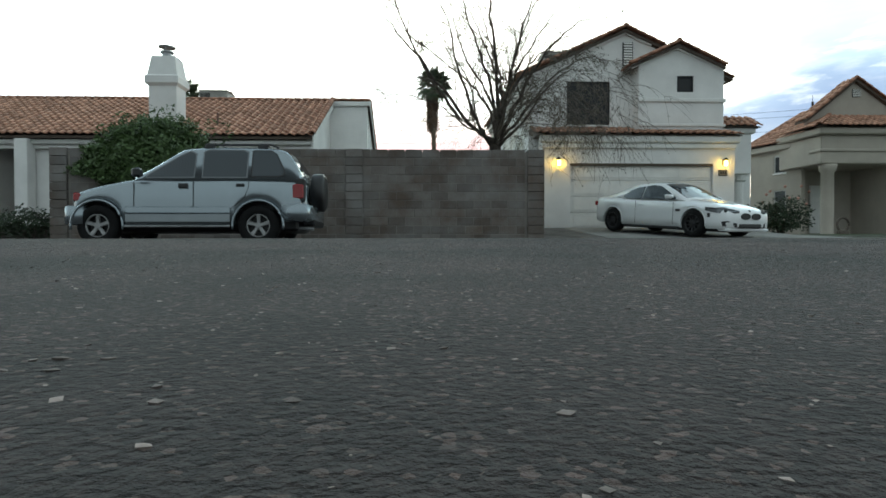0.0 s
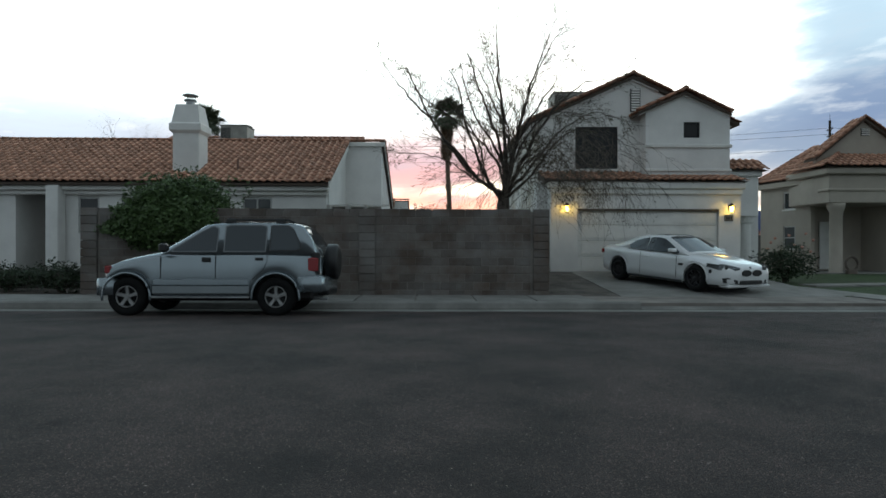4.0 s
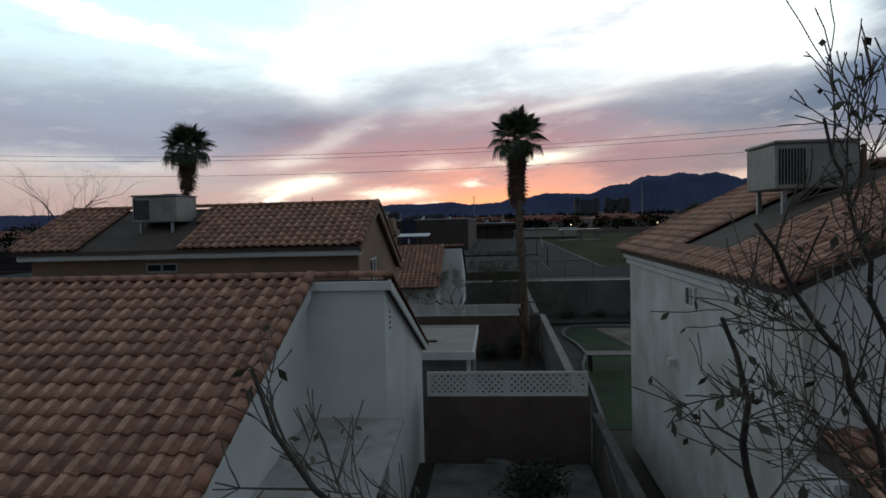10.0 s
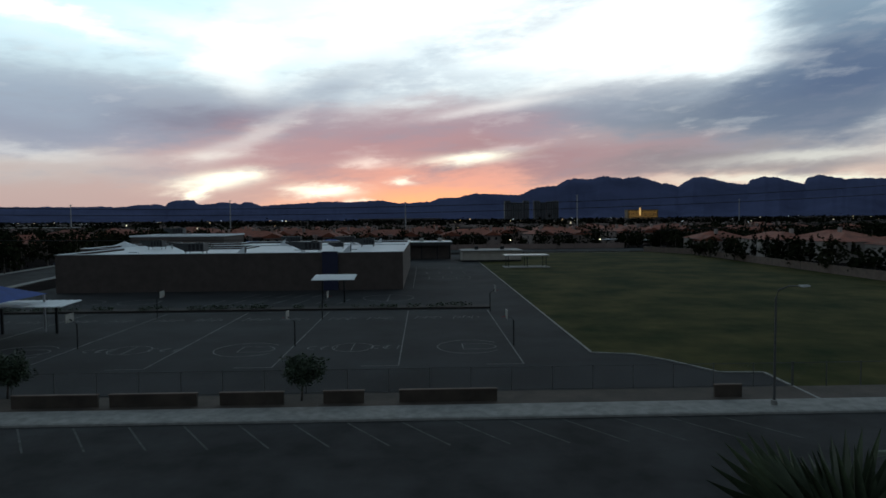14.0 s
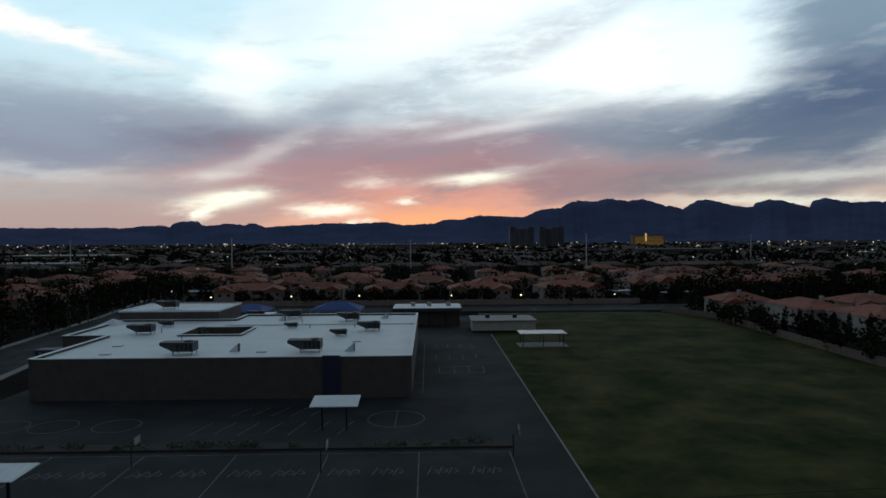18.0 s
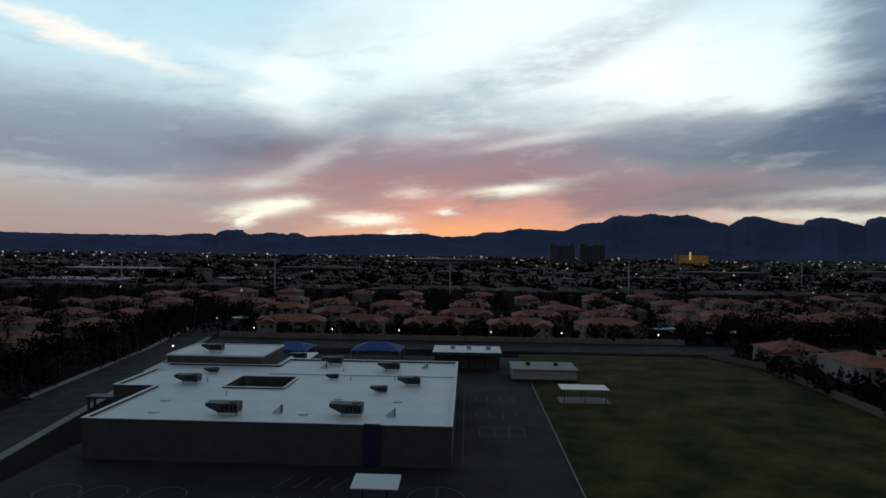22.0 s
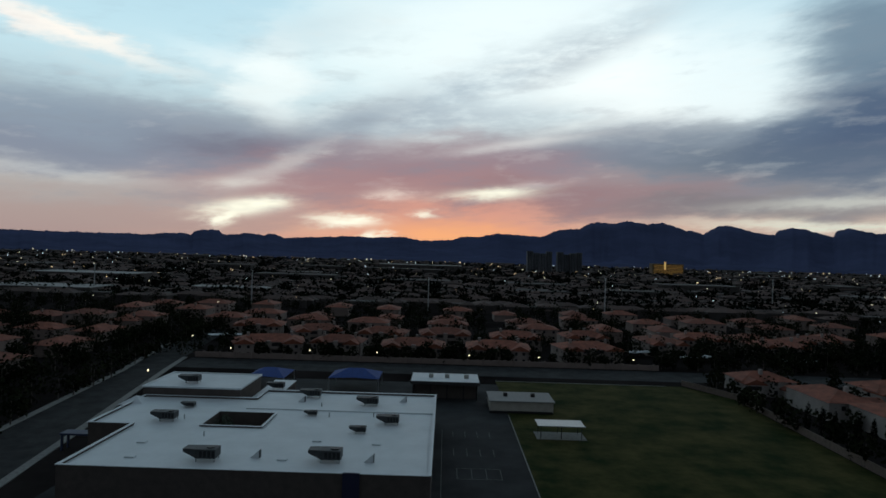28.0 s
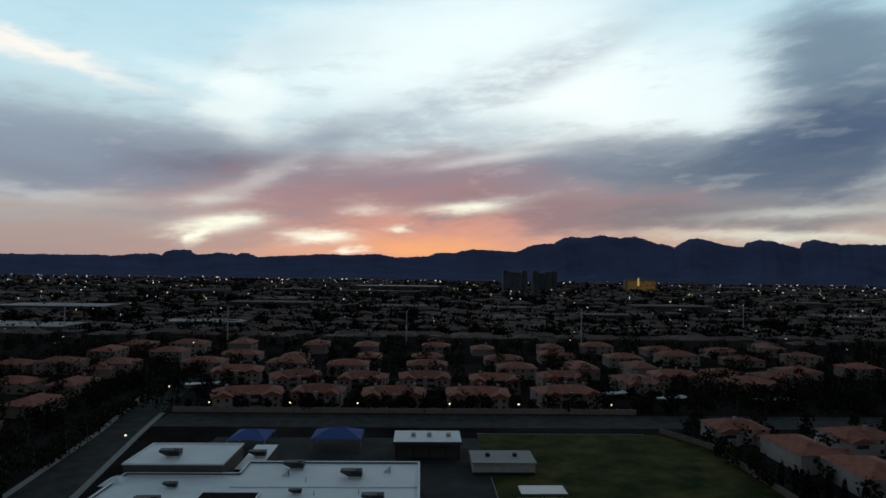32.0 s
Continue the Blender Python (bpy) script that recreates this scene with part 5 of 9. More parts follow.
# ---- the white house on the back street ----
house_e = thing("house", "white stucco one-storey house with a wide tile roof and chimney", "house")
g = Geo()
holed(g, -16.5, -3.2, 0.1, 3.1, 46.7, 46.9, [(-5.45, -4.65, 1.85, 2.6)])
part("wall", g, STUCCO, house_e)
part("wall", Geo().prism([(46.9, 0.1), (53.5, 0.1), (53.5, 3.3), (50.3, 4.95), (50.1, 4.95), (46.9, 3.2)], "x", -3.4, -3.2), STUCCO, house_e)
part("wall", Geo().box(-3.2, -1.95, 50.0, 50.2, 0.1, 5.0).prism([(50.2, 0.1), (53.5, 0.1), (53.5, 3.3), (50.2, 5.0)], "x", -2.1, -1.9), STUCCO, house_e)
part("wall", Geo().box(-16.5, -1.95, 53.3, 53.5, 0.1, 3.2).box(-16.5, -16.3, 46.9, 53.3, 0.1, 3.1), STUCCO, house_e)
window(house_e, 0.78, 0.73, pose(-5.05, 46.7, 1.86), 2, GLASSGREY)
re_ = part("roof", Geo().add([(-17.0, 46.3, 3.1), (-3.0, 46.3, 3.1), (-3.0, 50.2, 5.1), (-14.0, 50.2, 5.1), (-17.0, 54.0, 3.1), (-1.8, 54.0, 3.1), (-1.8, 50.2, 5.1)], [(0, 1, 2, 3), (3, 6, 5, 4), (0, 3, 4), (0, 4, 5, 6, 2, 1)]), PATCHROOF, house_e)
part("chimney", Geo().bev(-8.0, -7.1, 46.4, 47.2, 0.1, 4.7, 0.02), STUCCO, house_e)
part("chimney_top", Geo().loft([[(-7.55 - a, 46.8 - b, z), (-7.55 + a, 46.8 - b, z), (-7.55 + a, 46.8 + b, z), (-7.55 - a, 46.8 + b, z)] for z, a, b in ((4.65, 0.45, 0.4), (4.7, 0.54, 0.5), (4.9, 0.54, 0.5), (4.95, 0.45, 0.4), (5.35, 0.38, 0.34), (5.36, 0.2, 0.2))]), STUCCO, house_e)
part("flue_cap", Geo().tube([(-7.55, 46.8, 5.35), (-7.55, 46.8, 5.45), (-7.55, 46.8, 5.48), (-7.55, 46.8, 5.6)], [0.13, 0.13, 0.2, 0.21], 16), DARKMETAL, house_e)
part("fence_panel", Geo().box(-4.4, -3.5, 46.2, 46.24, 1.2, 1.25).box(-4.4, -4.36, 46.2, 46.24, 0.4, 1.9).box(-4.1, -4.06, 46.2, 46.24, 0.4, 1.9).box(-3.8, -3.76, 46.2, 46.24, 0.4, 1.9).box(-3.5, -3.46, 46.2, 46.24, 0.4, 1.9), TRIM, house_e)

roof_unit("boxy beige air conditioner on the tan house roof", pose(-10.2, 32.6, 6.55), 1.4, 1.3, 0.78)
roof_unit("boxy beige air conditioner on a metal roof stand", pose(6.05, 26.6, 6.8), 1.5, 1.35, 0.85)
roof_unit("pale cooler box on the rear roof slope", pose(-10.6, 52.4, 4.1), 1.2, 1.1, 0.95)

# ---- walls and fences round the lots ----
def clip_strip(g, x0, x1, z0, z1, c, slope, y, t=0.012, w=0.03):
    """One lattice strip on the line z = slope * x + c, cut to the oblong."""
    pts = []
    for x in (x0, x1):
        z = slope * x + c
        if z0 <= z <= z1:
            pts.append((x, z))
    for z in (z0, z1):
        x = (z - c) / slope
        if x0 < x < x1:
            pts.append((x, z))
    if len(pts) < 2:
        return
    (xa, za), (xb, zb) = pts[0], pts[1]
    k = w * 0.7
    g.loft([[(xa - k * slope, y, za + k), (xa + k * slope, y, za - k), (xa + k * slope, y + t, za - k), (xa - k * slope, y + t, za + k)], [(xb - k * slope, y, zb + k), (xb + k * slope, y, zb - k), (xb + k * slope, y + t, zb - k), (xb - k * slope, y + t, zb + k)]])


def lattice(x0, x1, z0, z1, y, step):
    t = thing("lattice_panel", "white diagonal lattice screen on top of the yard wall", "lattice", None, "lattice screens")
    part("lattice_frame", Geo().box(x0, x1, y - 0.02, y + 0.03, z0, z0 + 0.06).box(x0, x1, y - 0.02, y + 0.03, z1 - 0.06, z1).box(x0, x0 + 0.06, y - 0.02, y + 0.03, z0 + 0.06, z1 - 0.06).box(x1 - 0.06, x1, y - 0.02, y + 0.03, z0 + 0.06, z1 - 0.06), TRIM, t)
    for s in (1, -1):
        g = Geo()
        n = int((x1 - x0 + z1 - z0) / step) + 1
        for i in range(n):
            c = (z0 - x1 + i * step) if s == 1 else (z0 + x0 + i * step)
            clip_strip(g, x0, x1, z0, z1, c, s, y + (0 if s == 1 else 0.013))
        part("lattice_strip", g, TRIM, t)


LAT = [(-1.72, 0.3, 2.18, 2.8, 29.42), (0.3, 2.3, 2.18, 2.8, 29.42), (-5.2, -3.15, 1.95, 2.5, 44.22), (-3.15, -0.95, 1.95, 2.5, 44.22), (-0.95, 1.35, 1.95, 2.5, 44.22)]
for a in LAT:
    lattice(*a, 0.16)
yard_walls = setting("yard_wall", Geo().box(-1.72, 2.35, 29.4, 29.6, 0, 2.18).box(-5.2, 1.9, 44.2, 44.4, 0, 1.95), PINKWALL, "tan block wall between back yards", "wall")
g = Geo()
for x0, y0, x1, y1, z in ((2.55, 14.75, 2.75, 20.2, 1.95), (2.4, 20.2, 2.6, 29.4, 1.75), (2.15, 29.6, 2.35, 44.2, 1.95), (1.9, 44.2, 2.1, 55.4, 2.0), (12.35, 34.0, 12.55, 55.4, 2.1), (12.35, 55.6, 12.55, 56.3, 2.1)):
    g.box(x0, x1, y0, y1, 0, z)
side_walls = setting("wall_side", g, BLOCK, "grey block wall along the side of the lots", "wall")
g = Geo()
for x0, y0, x1, y1, z in ((2.52, 14.75, 2.78, 20.2, 1.95), (2.12, 29.6, 2.38, 44.2, 1.95), (1.87, 44.4, 2.13, 55.35, 2.0), (12.32, 34.0, 12.58, 55.35, 2.1)):
    g.box(x0, x1, y0, y1, z, z + 0.06)
caps_s = setting("wall_cap", g, WALLGREY, "pale flat cap stones on the side walls", "wall")
GREYWALL = mat("weathered_grey_wall", (0.175, 0.16, 0.148), 0.95, var=0.18, scale=0.5, bump=0.4, bscale=40)
back_wall = setting("wall_back", Geo().box(-60, 60, 55.4, 55.6, 0, 2.42).box(-60, 60, 55.36, 55.64, 2.42, 2.48), GREYWALL, "long grey-brown block wall along the back street", "wall")
for k in range(20):
    x = -30 + k * 4.0
    part("pilaster", Geo().box(x, x + 0.4, 55.3, 55.395, 0, 2.42), GREYWALL, back_wall)

# the grey block wall on the front street: courses of single blocks
front_wall = setting("wall_front", Geo().box(-8.26, 3.0, 14.509, 14.68, 0.0, 2.16), MORTAR, "weathered grey block wall with pilasters along the pavement", "wall")
blk = [Geo().bev(0, 0.387, 0, 0.21, 0, 0.185, 0.007).mesh("block", BLOCK), Geo().bev(0, 0.187, 0, 0.21, 0, 0.185, 0.007).mesh("block", BLOCK)]
rngw = random.Random(5)
for j in range(11):
    z = 0.06 + j * 0.197
    x = -7.85 + (0.2 if j % 2 else 0.0)
    if j % 2:
        share("block", blk[1], front_wall, pose(-7.85, 14.5 + rngw.uniform(-0.004, 0.004), z))
    while x < 2.5:
        w = 0.39 if x + 0.39 < 2.6 else 0.19
        share("block", blk[0] if w > 0.3 else blk[1], front_wall, pose(x, 14.5 + rngw.uniform(-0.006, 0.006), z + rngw.uniform(-0.002, 0.002)))
        x += w + 0.01
for px in (-8.28, -1.62, 2.6):
    for j in range(11):
        share("pilaster_block", blk[0], front_wall, pose(px, 14.44 + rngw.uniform(-0.003, 0.003), 0.06 + j * 0.197))
part("wall_return", Geo().box(-8.26, -8.06, 14.72, 20.0, 0, 2.2), BLOCK, front_wall)

# ---- vehicles (built with the nose towards local +y) ----
def fine(stations, n=6):
    """Smoothly filled-in stations."""
    out = []
    for i in range(len(stations) - 1):
        p0, p1, p2, p3 = (stations[max(0, min(len(stations) - 1, i + k))] for k in (-1, 0, 1, 2))
        for j in range(n):
            t = j / n
            out.append(tuple(0.5 * (2 * b + (c - a) * t + (2 * a - 5 * b + 4 * c - d) * t * t + (3 * b - a - 3 * c + d) * t ** 3) for a, b, c, d in zip(p0, p1, p2, p3)))
    return out + [stations[-1]]


def between(rows, y):
    """The row of rows (sorted by their first number) at y."""
    for a, b in zip(rows, rows[1:]):
        if y <= b[0]:
            k = max(0.0, (y - a[0]) / max(1e-6, b[0] - a[0]))
            return tuple(p + (q - p) * k for p, q in zip(a, b))
    return rows[-1]


def car_body(stations, hubs, hz, r):
    """A lower body with its wheel arches cut out; stations are (y, half width, bottom, shoulder, top)."""
    rows = fine(stations)
    ys = {p[0] for p in rows}
    for h in hubs:
        for k in range(25):
            ys.add(h + r * math.cos(math.pi * k / 24))
        ys |= {h - r - 0.004, h + r + 0.004}
    rings = []
    for y in sorted(ys):
        _, w, zb, zs, zt = between(rows, y)
        for h in hubs:
            if abs(y - h) < r + 0.001:
                zb = max(zb, hz + math.sqrt(max(0, r * r - (y - h) ** 2)))
        half = [(w * 0.80, zb), (w * 0.985, zb + 0.004), (w * 0.998, zb + (zs - zb) * 0.35), (w, zb + (zs - zb) * 0.6), (w * 0.99, zs - 0.07), (w * 0.95, zs), (w * 0.62, zs + (zt - zs) * 0.75), (w * 0.25, zt)]
        rings.append([(x, y, z) for x, z in half] + [(-x, y, z) for x, z in reversed(half)])
    return Geo().loft(rings)


class Cabin:
    """The upper body: stations are (y, half width below, half width above, top)."""

    def __init__(self, stations, zb):
        self.rows, self.zb = fine(stations), zb

    def half(self, y):
        _, w0, w1, zt = between(self.rows, y)
        zt = max(zt, self.zb + 0.07)
        return [(w0, self.zb), (w1, zt - 0.06), (w1 - 0.05, zt - 0.015), (w1 * 0.5, zt + 0.008), (0, zt + 0.014)]

    def shell(self):
        rings = []
        for row in self.rows:
            h = self.half(row[0])
            rings.append([(x, row[0], z) for x, z in h] + [(-x, row[0], z) for x, z in reversed(h[:-1])])
        return Geo().loft(rings)

    def side(self, y, z):
        (a, za), (b, zb) = self.half(y)[:2]
        return a + (b - a) * (z - za) / (zb - za)

    def top(self, x, y):
        h = [(b, a) for a, b in [(z, x_) for x_, z in self.half(y)]]
        return between(sorted((a, b) for a, b in h[1:]), abs(x))[1]

    def side_pane(self, s, low, high):
        """A pane between the lines low and high of (y, z), on side s."""
        y0, y1 = low[0][0], low[-1][0]
        rings = []
        for k in range(17):
            y = y0 + (y1 - y0) * k / 16
            a, b = between(low, y)[1], between(high, y)[1]
            rings.append([(s * (self.side(y, a) + 0.006), y, a), (s * (self.side(y, b) + 0.006), y, b), (s * (self.side(y, b) - 0.02), y, b), (s * (self.side(y, a) - 0.02), y, a)])
        return Geo().loft(rings)

    def top_pane(self, y0, y1, m0, m1):
        """A pane over the top from y0 to y1 that leaves m0 and m1 of the width free on each side."""
        rings = []
        for k in range(13):
            y = y0 + (y1 - y0) * k / 12
            w = between(self.rows, y)[2] - (m0 + (m1 - m0) * k / 12)
            xs = [w * (j / 5 - 1) for j in range(11)]
            rings.append([(x, y, self.top(x, y) + 0.006) for x in xs] + [(x, y, self.top(x, y) - 0.02) for x in reversed(xs)])
        return Geo().loft(rings)


def wheel(parent, at, r, w, rim_mat, spokes, out, fill=0.97):
    """A wheel whose outer face looks along out (+1 or -1 in x)."""
    k = new("wheel")
    k.parent, k.location = parent, at
    k.empty_display_size = 0.1
    pr = [(r * 0.66 * fill, -w * 0.48), (r * 0.80, -w * 0.52), (r * 0.96, -w * 0.46), (r, -w * 0.3), (r, w * 0.3), (r * 0.96, w * 0.46), (r * 0.80, w * 0.52), (r * 0.66 * fill, w * 0.48)]
    g = Geo()
    n = 36
    rings = [[(x, q * math.cos(2 * math.pi * j / n), q * math.sin(2 * math.pi * j / n)) for q, x in pr] for j in range(n)]
    m0 = len(pr)
    k0 = len(g.v)
    for rg in rings:
        g.v += rg
    for j in range(n):
        for i in range(m0):
            a, b = k0 + j * m0 + i, k0 + j * m0 + (i + 1) % m0
            c, d = k0 + ((j + 1) % n) * m0 + (i + 1) % m0, k0 + ((j + 1) % n) * m0 + i
            g.f.append([a, b, c, d])
    part("tyre", g, RUBBER, k, "", True)
    f = r * fill
    g = Geo().tube([(out * w * 0.44, 0, 0), (out * w * 0.36, 0, 0), (-out * w * 0.4, 0, 0)], [f * 0.675, f * 0.60, f * 0.62], 28, False)
    g.tube([(-out * w * 0.05, 0, 0), (-out * w * 0.06, 0, 0)], f * 0.6, 24)
    part("rim_barrel", g, BLACKPLASTIC, k)
    g = Geo()
    for s in range(spokes):
        a = 2 * math.pi * s / spokes + 0.3
        rings = []
        for q, hw, dx in ((f * 0.10, f * 0.13, 0.40), (f * 0.3, f * 0.10, 0.40), (f * 0.64, f * 0.13 if spokes == 5 else f * 0.06, 0.45)):
            c, s_ = math.cos(a), math.sin(a)
            rings.append([(out * w * (dx + e), q * c - h * s_, q * s_ + h * c) for h, e in ((-hw, -0.12), (hw, -0.12), (hw * 0.8, 0), (-hw * 0.8, 0))])
        g.loft(rings)
    g.tube([(out * w * 0.2, 0, 0), (out * w * 0.40, 0, 0), (out * w * 0.43, 0, 0)], [f * 0.17, f * 0.17, f * 0.12], 14)
    part("rim", g, rim_mat, k)
    part("rim_lip", Geo().loft([[(out * w * dx, f * q * math.cos(2 * math.pi * j / 32), f * q * math.sin(2 * math.pi * j / 32)) for j in range(32)] for dx, q in ((0.30, 0.60), (0.44, 0.61), (0.50, 0.645), (0.47, 0.69), (0.40, 0.70))], False), rim_mat, k)
    return k


def arch_lip(side, y, z, r, x, mat_, parent, thick=0.028):
    pts = [(side * x, y + r * math.cos(a), z + r * math.sin(a)) for a in [math.pi * q / 20 for q in range(-1, 22)]]
    part("arch_lip", Geo().tube(pts, thick, 6), mat_, parent, "", True)


suv = thing("suv", "silver-blue older suv with spare wheel parked at the kerb", "car", pose(-4.04, 11.60, 0.0, 0, 0, 90) @ pose(0, 0, 0, 0, 1.6, 0) @ Matrix.Scale(1.015, 4))
HUBS, HZ, RW = (-1.325, 1.325), 0.345, 0.345
ST = [(-2.05, 0.74, 0.50, 1.03, 1.08), (-1.98, 0.83, 0.44, 1.10, 1.13), (-1.3, 0.865, 0.36, 1.12, 1.15), (0, 0.865, 0.34, 1.115, 1.15), (0.65, 0.865, 0.34, 1.10, 1.17), (0.95, 0.86, 0.36, 1.07, 1.15), (1.4, 0.845, 0.40, 0.98, 1.055), (1.66, 0.82, 0.46, 0.89, 0.96), (1.77, 0.74, 0.50, 0.80, 0.84)]
part("body", car_body(ST, HUBS, HZ, 0.42), SUVPAINT, suv, "", True)
part("underbody", Geo().bev(-0.58, 0.58, -1.95, 1.66, 0.26, 0.98, 0.05), BLACKPLASTIC, suv)
for y in HUBS:
    for s in (-1, 1):
        arch_lip(s, y, HZ, 0.425, 0.862, SUVPAINT, suv, 0.022)
        wheel(suv, (s * 0.735, y, HZ), RW, 0.22, ALLOY, 5, s, 0.84)
cab = Cabin([(-2.04, 0.80, 0.72, 1.200), (-1.94, 0.82, 0.73, 1.410), (-1.80, 0.83, 0.72, 1.600), (-1.62, 0.835, 0.70, 1.675), (-1.2, 0.84, 0.695, 1.700), (-0.5, 0.84, 0.69, 1.700), (-0.1, 0.84, 0.68, 1.670), (0.06, 0.838, 0.68, 1.615), (0.42, 0.83, 0.72, 1.380), (0.74, 0.815, 0.77, 1.190)], 1.10)
part("cabin", cab.shell(), SUVPAINT, suv, "", True)
for s in (-1, 1):
    for low, high in (([(-0.245, 1.170), (0.53, 1.170)], [(-0.245, 1.570), (-0.16, 1.615), (0.03, 1.520), (0.53, 1.195)]),
                      ([(-1.12, 1.170), (-0.40, 1.170)], [(-1.12, 1.600), (-1.05, 1.630), (-0.46, 1.630), (-0.40, 1.600)]),
                      ([(-1.74, 1.220), (-1.66, 1.185), (-1.22, 1.180)], [(-1.74, 1.270), (-1.62, 1.550), (-1.52, 1.620), (-1.24, 1.620), (-1.22, 1.610)])):
        ys = [p[0] for p in low]
        part("window_seal", cab.side_pane(s, [(low[0][0] - 0.022, low[0][1] - 0.022)] + [(y, z - 0.022) for y, z in low[1:-1]] + [(low[-1][0] + 0.022, low[-1][1] - 0.022)], [(high[0][0] - 0.022, high[0][1] + 0.012)] + [(y, z + 0.02) for y, z in high[1:-1]] + [(high[-1][0] + 0.022, high[-1][1] + 0.016)]), CLEARLENS if ys[0] > -1.5 else BLACKPLASTIC, suv)
        ob = part("side_window", cab.side_pane(s, low, high), CARGLASS, suv, "tinted glass")
        ob.location.x = s * 0.006
    part("roof_rail", Geo().tube([(s * 0.6, -0.35, 1.69), (s * 0.6, -0.45, 1.745), (s * 0.6, -1.5, 1.745), (s * 0.6, -1.62, 1.69)], 0.02, 6), BLACKPLASTIC, suv)
    for y in (-0.45, -1.35):
        part("rail_foot", Geo().bev(s * 0.6 - 0.03, s * 0.6 + 0.03, y - 0.09, y + 0.09, 1.67, 1.77, 0.02), BLACKPLASTIC, suv)
    part("side_moulding", Geo().bev(s * 0.872 - 0.016, s * 0.872 + 0.016, -0.86, 0.86, 0.55, 0.66, 0.012), SUVPAINT, suv)
    part("side_cladding", Geo().bev(s * 0.868 - 0.018, s * 0.868 + 0.018, -0.86, 0.86, 0.40, 0.54, 0.012), SUVLOW, suv)
    part("step_bar", Geo().tube([(s * 0.84, -0.85, 0.335), (s * 0.84, 0.9, 0.335)], 0.02, 6), GALV, suv)
    for y, z0, z1 in ((-0.255, 0.40, 1.11), (0.72, 0.42, 1.08)):
        part("door_line", Geo().box(s * 0.868 - 0.004, s * 0.868 + 0.004, y - 0.006, y + 0.006, z0, z1), BLACKPLASTIC, suv)
    part("door_line", Geo().tube([(s * 0.868, -0.86, 0.62), (s * 0.867, -1.10, 0.82), (s * 0.864, -1.17, 1.0), (s * 0.85, -1.17, 1.11)], 0.006, 4), BLACKPLASTIC, suv)
    part("door_handle", Geo().bev(s * 0.872 - 0.016, s * 0.872 + 0.016, -0.17, -0.01, 0.97, 1.05, 0.012), BLACKPLASTIC, suv)
    part("door_handle", Geo().bev(s * 0.868 - 0.014, s * 0.868 + 0.014, -1.10, -0.96, 1.0, 1.05, 0.010), BLACKPLASTIC, suv)
    part("mirror", Geo().bev(s * 0.94 - 0.10, s * 0.94 + 0.09, 0.56, 0.70, 1.14, 1.30, 0.035), BLACKPLASTIC, suv)
    part("tail_lamp", Geo().bev(s * 0.78 - 0.06, s * 0.78 + 0.055, -2.08, -1.88, 0.80, 1.05, 0.02), REDLENS, suv)
    part("tail_lamp_frame", Geo().bev(s * 0.76 - 0.06, s * 0.76 + 0.05, -2.10, -1.93, 0.75, 1.15, 0.02), BLACKPLASTIC, suv)
    part("headlamp", Geo().bev(s * 0.64 - 0.12, s * 0.64 + 0.10, 1.66, 1.79, 0.74, 0.88, 0.03), CLEARLENS, suv)
    part("indicator", Geo().bev(s * 0.80 - 0.03, s * 0.80 + 0.025, 1.62, 1.74, 0.76, 0.90, 0.02), REDLENS, suv)
part("windscreen", cab.top_pane(0.10, 0.68, 0.05, 0.07), CARGLASS, suv)
part("rear_window", cab.top_pane(-2.0, -1.78, 0.08, 0.08), CARGLASS, suv)
for y, z in ((-0.62, 1.755), (-1.4, 1.755)):
    part("roof_bar", Geo().tube([(-0.6, y, z - 0.01), (-0.3, y, z), (0.3, y, z), (0.6, y, z - 0.01)], 0.014, 6), BLACKPLASTIC, suv)


def bumper(a, b, c, z0, z1, w):
    return Geo().loft([[(-w * k, y, z0 + d), (w * k, y, z0 + d), (w * k * 1.005, y, (z0 + z1) / 2), (w * k, y, z1 - d), (-w * k, y, z1 - d), (-w * k * 1.005, y, (z0 + z1) / 2)] for y, k, d in ((a, 1, 0.02), (b, 0.99, 0.0), ((b + c) / 2, 0.95, 0.01), (c, 0.78, 0.03))])


part("front_bumper", bumper(1.56, 1.78, 1.95, 0.36, 0.68, 0.86), SUVPAINT, suv, "", True)
part("rear_bumper", bumper(-1.72, -2.05, -2.20, 0.42, 0.72, 0.86), SUVPAINT, suv, "", True)
part("tow_bar", Geo().bev(-0.5, 0.5, -2.22, -2.0, 0.36, 0.47, 0.02), DARKMETAL, suv)
part("spare_wheel", Geo().tube([(0.0, -2.10, 0.98), (0.0, -2.13, 0.98), (0.0, -2.30, 0.98), (0.0, -2.335, 0.98), (0.0, -2.34, 0.98)], [0.30, 0.345, 0.345, 0.29, 0.1], 28), BLACKPLASTIC, suv, "black covered spare wheel", True)
part("spare_bracket", Geo().box(-0.1, 0.1, -2.14, -2.0, 0.8, 1.1), BLACKPLASTIC, suv)
part("exhaust", Geo().tube([(-0.5, -1.8, 0.32), (-0.5, -2.2, 0.30)], 0.03, 8), GALV, suv)
part("grille", Geo().bev(-0.46, 0.46, 1.74, 1.80, 0.70, 0.84, 0.01), BLACKPLASTIC, suv)

